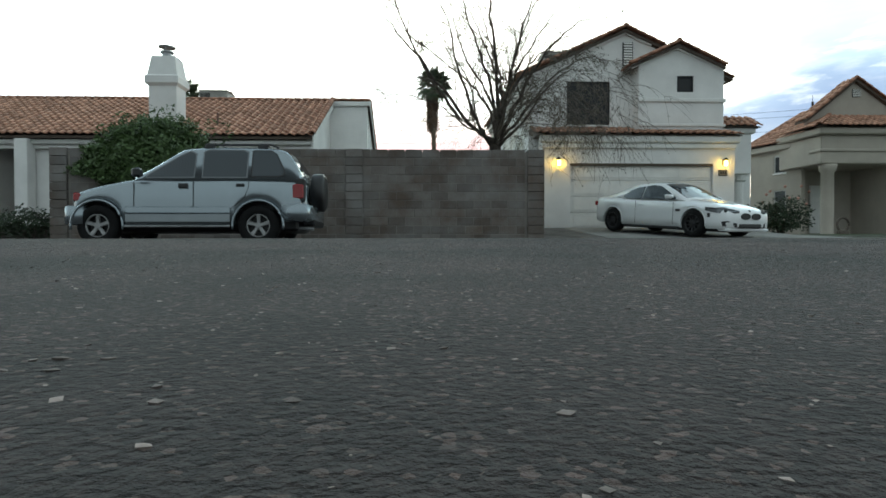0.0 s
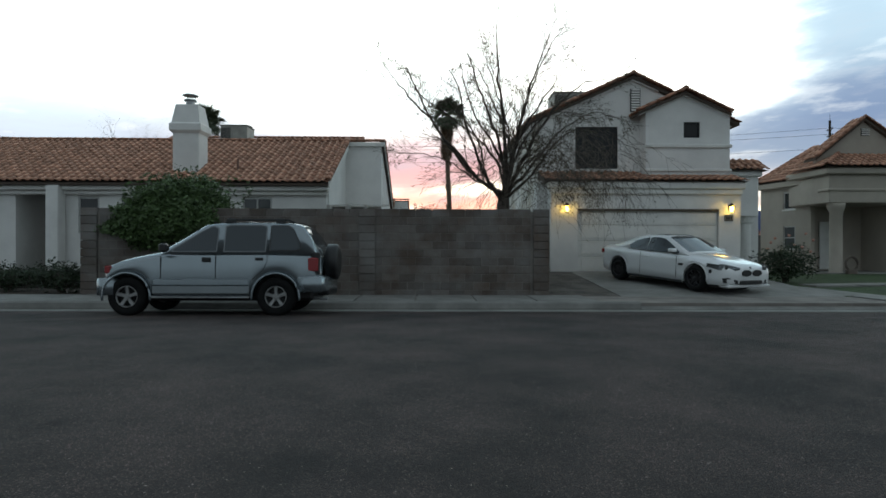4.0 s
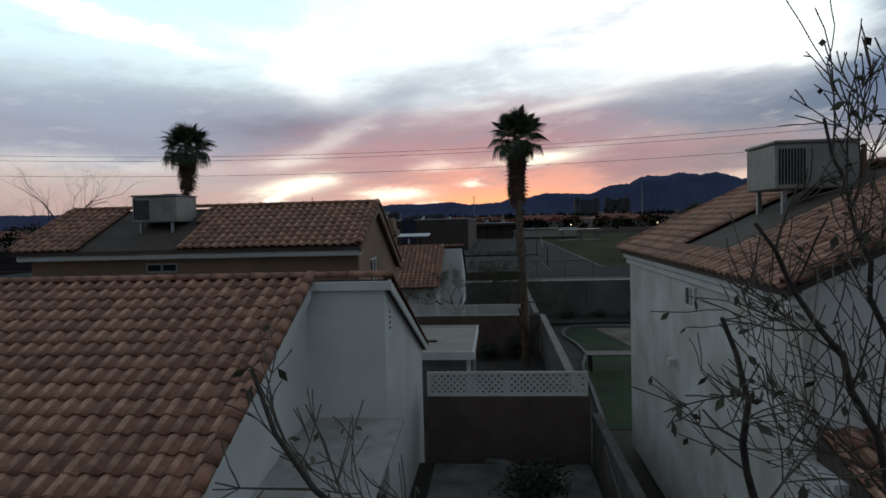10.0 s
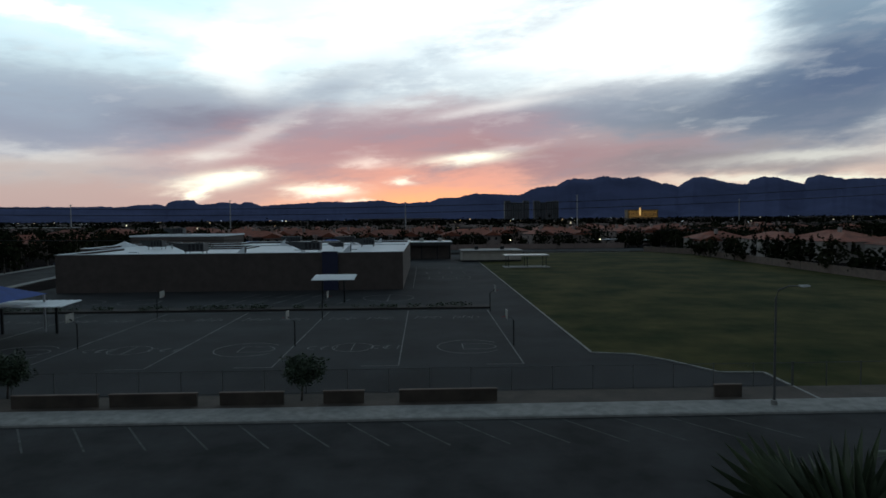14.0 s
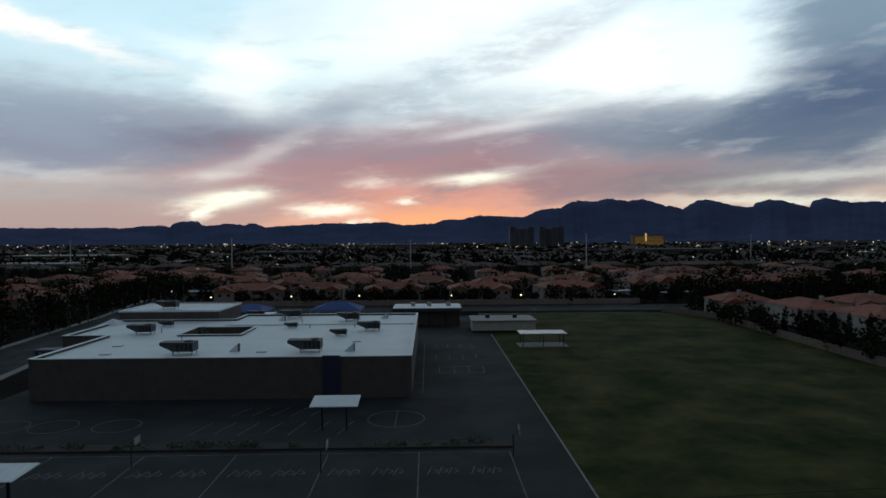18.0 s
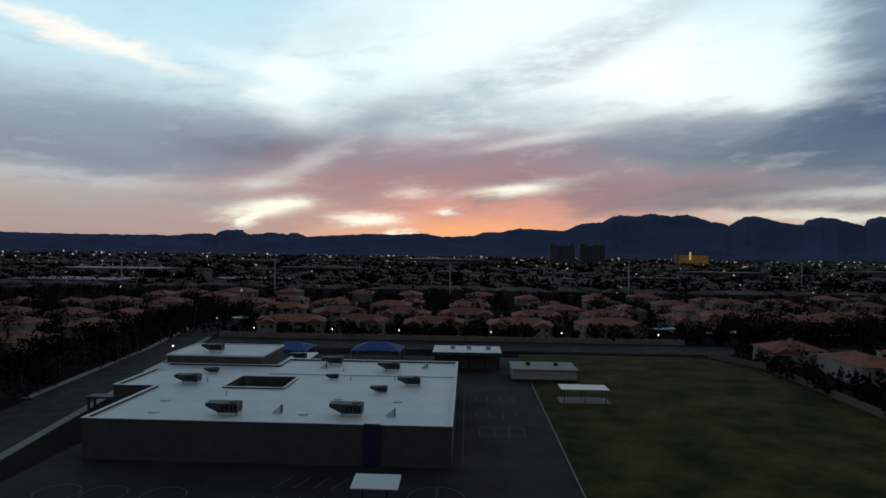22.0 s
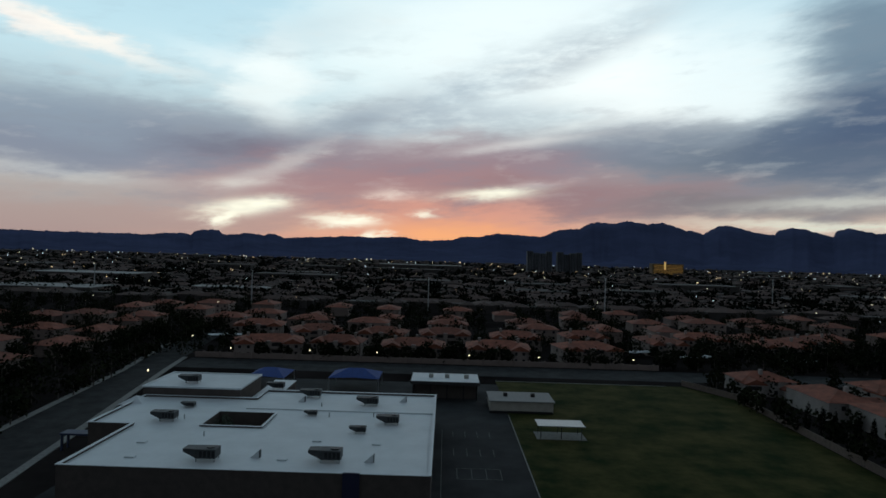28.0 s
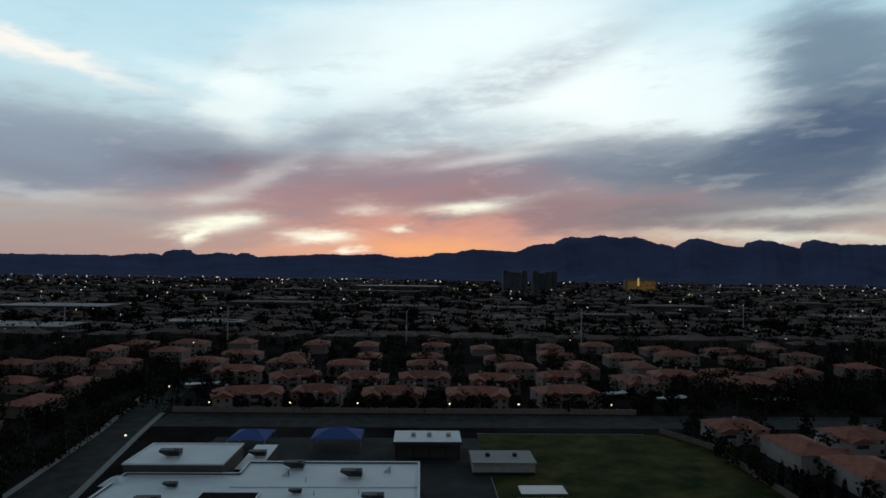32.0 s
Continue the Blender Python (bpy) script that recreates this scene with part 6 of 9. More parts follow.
coupe = thing("coupe", "white sports coupe with dark wheels parked on the driveway", "car", pose(7.09, 16.86, drive_z(16.86) + 0.005, 0, 0, 205.3) @ pose(0, 0, 0, -3.5))
HUBS, HZ, RW = (-1.45, 1.36), 0.335, 0.335
ST = [(-2.32, 0.70, 0.42, 0.84, 0.90), (-2.24, 0.82, 0.33, 0.93, 0.98), (-2.0, 0.90, 0.26, 0.955, 1.03), (-1.45, 0.935, 0.22, 0.93, 1.00), (-0.6, 0.90, 0.20, 0.89, 0.95), (0.4, 0.89, 0.20, 0.87, 0.94), (0.9, 0.905, 0.20, 0.86, 0.955), (1.36, 0.925, 0.21, 0.825, 0.915), (1.85, 0.895, 0.22, 0.745, 0.83), (2.12, 0.82, 0.23, 0.68, 0.75), (2.26, 0.70, 0.26, 0.60, 0.66), (2.30, 0.56, 0.30, 0.54, 0.58)]
part("body", car_body(ST, HUBS, HZ, 0.375), WHITEPAINT, coupe, "", True)
part("underbody", Geo().bev(-0.60, 0.60, -2.1, 2.0, 0.14, 0.68, 0.05), BLACKPLASTIC, coupe)
for y in HUBS:
    for s in (-1, 1):
        arch_lip(s, y, HZ, 0.382, 0.925 if y < 0 else 0.912, WHITEPAINT, coupe, 0.016)
        wheel(coupe, (s * 0.805, y, HZ), RW, 0.25, DARKALLOY, 10, s)
cab = Cabin([(-1.95, 0.74, 0.70, 1.02), (-1.55, 0.78, 0.66, 1.13), (-1.15, 0.80, 0.62, 1.27), (-0.75, 0.815, 0.61, 1.35), (-0.3, 0.82, 0.61, 1.38), (0.0, 0.82, 0.605, 1.37), (0.2, 0.82, 0.61, 1.325), (0.6, 0.81, 0.66, 1.14), (1.0, 0.80, 0.72, 0.95)], 0.88)
part("cabin", cab.shell(), WHITEPAINT, coupe, "", True)
part("windscreen", cab.top_pane(0.16, 0.93, 0.045, 0.05), CARGLASS, coupe, "tinted glass")
part("rear_window", cab.top_pane(-1.72, -1.02, 0.08, 0.08), CARGLASS, coupe, "tinted glass")
part("sunroof", cab.top_pane(-0.62, -0.02, 0.10, 0.10), CARGLASS, coupe)
for s in (-1, 1):
    for low, high in (([(-0.46, 0.94), (0.68, 0.93)], [(-0.46, 1.285), (-0.2, 1.31), (0.04, 1.285), (0.30, 1.16), (0.68, 0.95)]),
                      ([(-1.22, 1.02), (-1.12, 0.955), (-0.50, 0.94)], [(-1.22, 1.04), (-1.0, 1.18), (-0.75, 1.255), (-0.50, 1.285)])):
        ob = part("side_window", cab.side_pane(s, low, high), CARGLASS, coupe, "tinted glass")
        ob.location.x = s * 0.004
    part("window_trim", Geo().tube([(s * 0.825, 0.70, 0.922), (s * 0.828, -1.15, 0.935)], 0.010, 5), BLACKPLASTIC, coupe)
    part("mirror", Geo().loft([[(s * (0.93 + dx), y, 0.99 + dz) for dx, dz in ((-0.10 * k, -0.055 * k), (0.10 * k, -0.04 * k), (0.10 * k, 0.05 * k), (-0.10 * k, 0.065 * k))] for y, k in ((0.53, 0.9), (0.56, 1.0), (0.64, 0.95), (0.70, 0.5))]), WHITEPAINT, coupe, "", True)
    part("mirror_foot", Geo().box(s * 0.84 - 0.04, s * 0.84 + 0.04, 0.56, 0.66, 0.91, 0.96), BLACKPLASTIC, coupe)
    part("headlamp", Geo().loft([[(s * 0.86, 1.72, 0.655), (s * 0.925, 1.72, 0.66), (s * 0.92, 1.72, 0.71), (s * 0.86, 1.72, 0.735)], [(s * 0.72, 2.06, 0.60), (s * 0.885, 2.05, 0.605), (s * 0.875, 2.05, 0.695), (s * 0.70, 2.06, 0.745)], [(s * 0.40, 2.285, 0.575), (s * 0.58, 2.275, 0.58), (s * 0.58, 2.275, 0.65), (s * 0.40, 2.285, 0.67)]]), CLEARLENS, coupe)
    part("lamp_lens", Geo().tube([(s * 0.74, 2.14, 0.655), (s * 0.755, 2.19, 0.655)], 0.038, 12), BLACKPLASTIC, coupe)
    part("headlamp_brow", Geo().tube([(s * 0.895, 1.70, 0.735), (s * 0.83, 2.04, 0.715), (s * 0.50, 2.255, 0.665)], 0.012, 5), BLACKPLASTIC, coupe)
    kg = part("kidney_grille", Geo().tube([(0, 2.20, 0), (0, 2.325, 0)], 1.0, 20), BLACKPLASTIC, coupe)
    kg.matrix_basis = Matrix.Translation((s * 0.19, 0, 0.535)) @ Matrix.Diagonal((0.165, 1, 0.08, 1))
    part("air_intake", Geo().loft([[(s * 0.50, 2.325 - d, 0.27), (s * 0.50, 2.325 - d, 0.36), (s * 0.75, 2.245 - d, 0.42), (s * 0.82, 2.175 - d, 0.40), (s * 0.80, 2.19 - d, 0.29)] for d in (0, 0.08)]), BLACKPLASTIC, coupe)
    part("side_gill", Geo().bev(s * 0.908 - 0.012, s * 0.908 + 0.012, 0.80, 0.95, 0.62, 0.68, 0.006), BLACKPLASTIC, coupe)
    part("side_marker", Geo().bev(s * 0.90 - 0.012, s * 0.90 + 0.012, 1.78, 1.86, 0.50, 0.60, 0.006), BLACKPLASTIC, coupe)
    for y, z1 in ((0.72, 0.85), (-0.60, 0.88)):
        part("door_line", Geo().box(s * 0.899 - 0.004, s * 0.899 + 0.004, y - 0.004, y + 0.004, 0.28, z1), BLACKPLASTIC, coupe)
    part("door_handle", Geo().bev(s * 0.90 - 0.012, s * 0.90 + 0.012, -0.5, -0.28, 0.76, 0.79, 0.008), WHITEPAINT, coupe)
    part("tail_lamp", Geo().bev(s * 0.74 - 0.14, s * 0.74 + 0.12, -2.30, -2.12, 0.74, 0.87, 0.02), REDLENS, coupe)
    part("sill", Geo().bev(s * 0.90 - 0.04, s * 0.90 + 0.02, -1.05, 0.95, 0.17, 0.23, 0.015), BLACKPLASTIC, coupe)
    part("hood_crease", Geo().tube([(s * 0.38, 0.95, 0.945), (s * 0.40, 1.5, 0.885), (s * 0.30, 2.12, 0.735)], 0.010, 5), WHITEPAINT, coupe)
part("centre_intake", Geo().bev(-0.42, 0.42, 2.10, 2.315, 0.25, 0.37, 0.03), BLACKPLASTIC, coupe)
part("front_lip", Geo().bev(-0.76, 0.76, 1.95, 2.28, 0.17, 0.25, 0.03), WHITEPAINT, coupe)
part("badge", Geo().tube([(0, 2.24, 0.655), (0, 2.262, 0.67)], 0.035, 14), DARKALLOY, coupe)
part("boot_lip", Geo().bev(-0.6, 0.6, -2.28, -2.12, 0.975, 1.005, 0.012), WHITEPAINT, coupe)

# ---- plants ----
def leaf_cloud(g, centre, radii, n, size, rng, shell=0.55, lump=0.35, keep=None):
    """Small leaves strewn through a lumpy cloud."""
    c = Vector(centre)
    sd = rng.uniform(0, 50)
    for _ in range(n):
        d = Vector((rng.gauss(0, 1), rng.gauss(0, 1), rng.gauss(0, 1))).normalized()
        k = (1 + lump * 2 * noise.noise(d * 1.9 + Vector((sd, 0, 0))) + lump * noise.noise(d * 4.3 + Vector((0, sd, 0))))
        r = k * (shell + (1 - shell) * rng.random() ** 0.6)
        p = c + Vector((d.x * radii[0], d.y * radii[1], d.z * radii[2])) * r
        if keep and not keep(p):
            continue
        a = Vector((rng.gauss(0, 1), rng.gauss(0, 1), rng.gauss(0, 0.6))).normalized()
        b = a.cross(d + Vector((rng.gauss(0, 0.5), rng.gauss(0, 0.5), rng.gauss(0, 0.5)))).normalized()
        s = size * rng.uniform(0.6, 1.5)
        g.add([p - a * s, p + b * s * 0.4, p + a * s, p - b * s * 0.4], [(0, 1, 2, 3)])


def shrub(label, at, radii, n, size, material=None, seed=1, category="bush", name="bush", group=""):
    rng = random.Random(seed)
    t = thing(name, label, category, pose(*at), group)
    g = Geo()
    for k in range(9):
        a = rng.uniform(0, 6.28)
        e = (math.cos(a) * radii[0] * 0.6 * rng.random(), math.sin(a) * radii[1] * 0.6 * rng.random(), radii[2] * rng.uniform(0.9, 1.6))
        g.tube([(0, 0, -0.05), (e[0] * 0.4, e[1] * 0.4, e[2] * 0.5), e], [0.03, 0.02, 0.006], 5)
    part("stem", g, TRUNK, t)
    g = Geo()
    leaf_cloud(g, (0, 0, radii[2]), radii, n, size, rng, 0.35)
    f = part("foliage", g, material or LEAF, t)
    f["kind"] = "stuff"
    return t


PATHPTS = [Vector(r[1:4]) for r in PATH if 8 <= r[0] <= 15]
CLEAR = [a.lerp(b, k / 6) for a, b in zip(PATHPTS, PATHPTS[1:]) for k in range(6)]


def clear_of_flight(p, d):
    return all((p - q).length > d for q in CLEAR)


def branching(trunk, limbs, levels, rng, clear=0.8, droop=0.0, leaf=0.0, leaf_size=0.05, spread=0.55, shrink=0.72, leaf_keep=None):
    """Grows limbs from their starts; returns thick wood, thin wood and leaves."""
    thick, thin, lv = Geo(), Geo(), Geo()

    def grow(p, d, L, r, lev):
        n = 3
        pts, q = [p], p
        for i in range(n):
            d = (d + Vector((rng.gauss(0, 0.13), rng.gauss(0, 0.13), rng.gauss(0.03, 0.10) - droop * (levels - lev) * 0.10))).normalized()
            q = q + d * (L / n)
            if clear and not clear_of_flight(q, clear):
                return
            pts.append(q)
        rr = [r * (1 - 0.4 * i / n) for i in range(n + 1)]
        (thick if r > 0.02 else thin).tube(pts, rr, 6 if r > 0.05 else 4 if r > 0.02 else 3, False)
        if leaf and lev <= 1:
            for _ in range(int(leaf * (1 + rng.random()))):
                b = pts[rng.randrange(1, n + 1)] + Vector((rng.gauss(0, 0.06), rng.gauss(0, 0.06), rng.gauss(-0.03, 0.06)))
                if leaf_keep and not leaf_keep(b):
                    continue
                a = Vector((rng.gauss(0, 1), rng.gauss(0, 1), rng.gauss(-0.6, 0.7))).normalized()
                c = a.cross(Vector((rng.gauss(0, 1), rng.gauss(0, 1), rng.gauss(0, 1)))).normalized()
                s = leaf_size * rng.uniform(0.5, 1.3)
                lv.add([b, b + a * s * 0.5 + c * s * 0.22, b + a * s, b + a * s * 0.5 - c * s * 0.22], [(0, 1, 2, 3)])
        if lev <= 0:
            return
        for k in range(rng.choice((2, 3, 3)) if lev > 1 else 3):
            i = rng.choice((1, 2, 2, 3, 3)) if k else 3
            side = Vector((rng.gauss(0, 1), rng.gauss(0, 1), rng.gauss(0, 0.7)))
            side = (side - d * side.dot(d)).normalized()
            nd = (d + side * rng.uniform(spread * 0.5, spread * 1.3)).normalized()
            grow(pts[i], nd, L * shrink * rng.uniform(0.75, 1.15), rr[i] * rng.uniform(0.5, 0.66), lev - 1)

    for p, d, L, r in limbs:
        grow(Vector(p), Vector(d).normalized(), L, r, levels)
    return thick, thin, lv


def tree(name, label, category, trunk, limbs, levels, seed, leafmat=None, group="", **kw):
    rng = random.Random(seed)
    t = thing(name, label, category, pose(*trunk[0][0]), group)
    o = Vector(trunk[0][0])
    part("trunk", Geo().tube([Vector(p) - o for p, r in trunk], [r for p, r in trunk], 12), TRUNK, t, "", True)
    a, b, c = branching(trunk, limbs, levels, rng, **kw)
    for nm, g, m in (("limb", a, TRUNK), ("twig", b, TWIG), ("leaf", c, leafmat or LEAFDRY)):
        if g.v:
            g.v = [(x - o.x, y - o.y, z - o.z) for x, y, z in g.v]
            ob = part(nm, g, m, t)
            ob["kind"] = "stuff"
    return t


B = (2.05, 17.5)
rng = random.Random(11)
yard_tree = thing("bare_tree", "large bare winter tree with fine twigs and few dry leaves", "tree", pose(B[0], B[1], 0.05))
TREE_O = Vector((B[0], B[1], 0.05))
part("trunk", Geo().tube([(0, 0, 0), (0, 0, 0.4), (0.05, 0, 1.4), (0.14, 0, 2.3), (0.18, 0, 2.85)], [0.30, 0.22, 0.19, 0.20, 0.15], 12), TRUNK, yard_tree, "", True)
thin, leaves = Geo(), Geo()


def dry_leaf(p, size, hang=0.6):
    a = Vector((rng.gauss(0, 0.8), rng.gauss(0, 0.8), rng.gauss(-hang, 0.6))).normalized()
    c = a.cross(Vector((rng.gauss(0, 1), rng.gauss(0, 1), rng.gauss(0, 1)))).normalized()
    q = size * rng.uniform(0.5, 1.3)
    leaves.add([p, p + a * q * 0.5 + c * q * 0.24, p + a * q, p + a * q * 0.5 - c * q * 0.24], [(0, 1, 2, 3)])


def shoot(p, d, L, r, lev, droop, leafy):
    """One twig with its side twigs."""
    pts = [p]
    for i in range(4):
        d = (d + Vector((rng.gauss(0, 0.10), rng.gauss(0, 0.10), rng.gauss(0, 0.10) - droop))).normalized()
        q = pts[-1] + d * (L / 4)
        if not clear_of_flight(q, 1.25):
            break
        pts.append(q)
    if len(pts) < 3:
        return
    rr = [max(0.0028, r * (1 - 0.62 * i / 4)) for i in range(len(pts))]
    thin.tube([q - TREE_O for q in pts], rr, 4 if r > 0.012 else 3, False)
    for _ in range(leafy if lev == 0 else 0):
        if rng.random() < 0.55:
            dry_leaf(pts[rng.randrange(1, len(pts))] - TREE_O, 0.055)
    if lev:
        for k in range(5 if lev > 1 else 4):
            i = rng.randrange(1, len(pts))
            side = Vector((rng.gauss(0, 1), rng.gauss(0, 1), rng.gauss(0.15, 0.7)))
            side = (side - d * side.dot(d)).normalized()
            shoot(pts[i], (d + side * rng.uniform(0.5, 0.95)).normalized(), L * rng.uniform(0.45, 0.72), rr[i] * 0.62, lev - 1, droop, leafy)


def limb(pts, r, dy=0.0, first=0.15, droop=0.0, leafy=1, gap=0.19, reach=1.0):
    """A long limb through (x, z) points, swinging dy towards or from the street, with shoots all along it."""
    n = 22
    rows = fine([(i, x, z) for i, (x, z) in enumerate(pts)], 8)
    P = []
    for i in range(n + 1):
        k = i / n * (len(pts) - 1)
        _, x, z = between(rows, k)
        P.append(Vector((x + rng.gauss(0, 0.018), B[1] + dy * (i / n) ** 0.8 + rng.gauss(0, 0.02), z + rng.gauss(0, 0.018))))
    rad = [max(0.006, r * 0.74 * (1 - 0.93 * (i / n) ** 0.7)) for i in range(n + 1)]
    last = n
    while last > 4 and not all(clear_of_flight(q, 1.25) for q in P[:last]):
        last -= 1
    part("limb", Geo().tube([q - TREE_O for q in P[:last + 1]], rad[:last + 1], 8), TRUNK, yard_tree, "", True)
    length = sum((q - p).length for p, q in zip(P, P[1:]))
    for k in range(int(length * (1 - first) / gap)):
        u = first + (1 - first) * (k + rng.random()) / int(length * (1 - first) / gap)
        i = min(last - 1, int(u * n))
        d = (P[i + 1] - P[i]).normalized()
        side = Vector((rng.gauss(0, 1), rng.gauss(0, 1), rng.gauss(0.25, 0.6)))
        side = (side - d * side.dot(d)).normalized()
        shoot(P[i], (d + side * rng.uniform(0.5, 1.0)).normalized(), reach * rng.uniform(0.55, 1.15) * (1.15 - 0.55 * u), max(0.006, rad[i] * 0.42), 2 if rng.random() < 0.8 else 1, droop, leafy)


limb([(2.23, 2.85), (1.49, 3.1), (0.73, 3.85), (-0.18, 4.79), (-0.75, 5.3), (-1.05, 5.6)], 0.095, -3.6)
limb([(1.2, 3.5), (0.41, 4.26), (-0.2, 5.19), (-0.6, 5.91), (-0.89, 6.18)], 0.07, -3.7, 0.3)
limb([(2.1, 2.8), (1.64, 3.18), (1.01, 4.44), (0.7, 5.43), (-0.02, 6.15)], 0.09, -3.5, 0.25)
limb([(2.22, 2.8), (2.14, 3.52), (1.95, 4.84), (1.72, 5.99), (1.64, 7.07)], 0.12, -3.6, 0.3)
limb([(2.26, 3.2), (1.97, 4.08), (1.41, 5.21), (0.99, 5.99), (0.47, 6.44)], 0.08, -3.6, 0.25)
limb([(2.28, 3.2), (2.46, 4.36), (2.81, 5.85), (3.26, 7.05)], 0.10, -2.8, 0.25)
limb([(2.3, 3.3), (2.46, 4.16), (2.97, 5.07), (3.71, 6.04)], 0.08, -2.8, 0.2)
limb([(2.28, 2.9), (2.73, 3.83), (3.24, 4.8), (4.03, 5.52), (5.02, 5.59)], 0.10, -2.4, 0.2, 0.03, 2)
limb([(2.28, 2.8), (2.87, 3.49), (3.73, 4.56), (4.67, 5.12), (5.51, 4.91)], 0.08, -0.6, 0.2, 0.10, 3)
limb([(2.25, 2.7), (2.86, 3.26), (3.4, 4.05), (3.9, 4.34), (4.28, 3.94)], 0.07, -2.6, 0.2, 0.14, 3, 0.15)
limb([(2.22, 2.8), (2.37, 3.54), (2.73, 4.39), (3.22, 4.74), (3.6, 4.48)], 0.07, -3.0, 0.2, 0.12, 3, 0.15)
limb([(2.15, 2.6), (1.62, 3.26), (1.39, 4.04), (0.82, 4.67), (0.3, 4.76)], 0.06, -2.8, 0.25, 0.03, 2)
limb([(2.0, 3.0), (1.35, 3.17), (0.58, 3.61), (-0.24, 3.76), (-0.83, 3.63)], 0.05, -2.2, 0.25, 0.02, 1)
limb([(2.2, 2.9), (2.63, 3.47), (3.04, 3.82), (3.63, 3.7), (3.92, 3.22)], 0.05, -1.6, 0.2, 0.15, 3, 0.13)
# upright limbs of the crown's back half
limb([(2.25, 2.9), (1.9, 3.75), (1.14, 4.44), (-0.32, 5.46), (-0.82, 6.58)], 0.075, -2.0, 0.3, -0.02, 1, 0.2, 0.8)
limb([(2.24, 2.9), (2.05, 3.84), (1.36, 4.8), (0.98, 5.76), (0.73, 6.62)], 0.075, -1.8, 0.3, -0.02, 1, 0.2, 0.8)
limb([(2.25, 2.9), (2.35, 4.06), (1.9, 5.12), (1.38, 6.13), (0.8, 6.83)], 0.07, -1.5, 0.3, -0.02, 1, 0.2, 0.8)
limb([(2.26, 2.9), (2.5, 4.28), (2.8, 5.53), (3.34, 6.77), (3.8, 7.34)], 0.075, -1.5, 0.3, -0.02, 1, 0.2, 0.8)
limb([(2.25, 2.9), (2.4, 4.06), (2.03, 5.34), (1.66, 6.32), (1.37, 6.95)], 0.065, -1.2, 0.3, -0.02, 1, 0.2, 0.8)
# weeping strands on the street side
for k in range(190):
    p = Vector((B[0] + rng.uniform(-0.3, 3.4), B[1] + rng.uniform(-2.6, 0.5), rng.uniform(2.8, 4.6)))
    if clear_of_flight(p, 0.8):
        shoot(p, Vector((rng.gauss(0, 0.5), rng.gauss(0, 0.5), -0.1)).normalized(), rng.uniform(0.8, 1.5), 0.008, 1, 0.20, 3)
for nm, g, m in (("twig", thin, TWIG), ("leaf", leaves, LEAFDRY)):
    part(nm, g, m, yard_tree)["kind"] = "stuff"

rng = random.Random(9)
wall_bush = thing("bush", "dense green bush hanging over the grey block wall", "bush", pose(-6.2, 15.4, 0.1))
g = Geo()
for k in range(14):
    a = rng.uniform(0, 6.28)
    g.tube([(0, 0, 0), (0.5 * math.cos(a), 0.4 * math.sin(a), 1.2), (0.9 * math.cos(a), 0.5 * math.sin(a), 2.3)], [0.06, 0.04, 0.015], 6)
part("stem", g, TRUNK, wall_bush)
g = Geo()
leaf_cloud(g, (-0.05, -0.15, 2.10), (1.22, 0.95, 0.85), 26000, 0.047, rng, 0.45, 0.22, lambda p: p.y > -0.66 or p.z > 1.1)
leaf_cloud(g, (-0.35, -1.0, 1.75), (1.05, 0.38, 0.68), 13000, 0.046, rng, 0.4, 0.24)
leaf_cloud(g, (0.45, -0.95, 1.85), (0.8, 0.3, 0.5), 7000, 0.044, rng, 0.4, 0.24)
leaf_cloud(g, (0.0, 0.0, 2.15), (1.35, 1.0, 0.95), 3000, 0.05, rng, 0.95, 0.3)
part("foliage", g, LEAF, wall_bush)["kind"] = "stuff"

shrub("low dark green shrub beside the block wall", (-9.3, 15.4, 0.1), (0.75, 0.6, 0.42), 1800, 0.045, LEAFDARK, 2, group="front shrubs")
shrub("low dark green shrub on the front bank", (-10.9, 15.9, 0.1), (0.8, 0.6, 0.36), 1800, 0.045, LEAFDARK, 3, group="front shrubs")
shrub("low olive shrub on the front bank", (-12.8, 15.6, 0.1), (0.8, 0.6, 0.34), 1600, 0.045, LEAFDARK, 4, group="front shrubs")
rose = shrub("rose bush with a few pale blossoms beside the driveway", (11.25, 18.9, 0.15), (0.85, 0.8, 0.65), 3200, 0.05, LEAFDARK, 5)
PETAL = mat("pink_petal", (0.55, 0.28, 0.22), 0.7)
for k in range(9):
    a = k * 2.4
    part("blossom", Geo().tube([(0.65 * math.cos(a), -0.3 + 0.55 * math.sin(a), 1.0 + 0.07 * k), (0.66 * math.cos(a), -0.32 + 0.55 * math.sin(a), 1.05 + 0.07 * k), (0.66 * math.cos(a), -0.32 + 0.55 * math.sin(a), 1.08 + 0.07 * k)], [0.02, 0.05, 0.015], 6), PETAL, rose)
shrub("dark bush against the yard wall", (0.9, 27.6, 0.1), (0.75, 0.6, 0.6), 2200, 0.05, LEAFDARK, 6, group="yard bushes")
shrub("dry spiky bush beside the garage house", (2.0, 24.6, 0.1), (0.5, 0.9, 0.55), 1500, 0.06, LEAFDRY, 7, group="yard bushes")
shrub("dark bush under the bare tree", (1.7, 19.2, 0.1), (0.8, 0.8, 0.95), 2600, 0.06, LEAFDARK, 12, group="yard bushes")
shrub("dark bush by the lattice fence", (1.0, 43.3, 0.1), (0.6, 0.5, 0.55), 1500, 0.05, LEAFDARK, 8, group="yard bushes")
shrub("small dark bush in the back yard", (-0.3, 42.8, 0.1), (0.5, 0.4, 0.4), 1200, 0.05, LEAFDARK, 13, group="yard bushes")
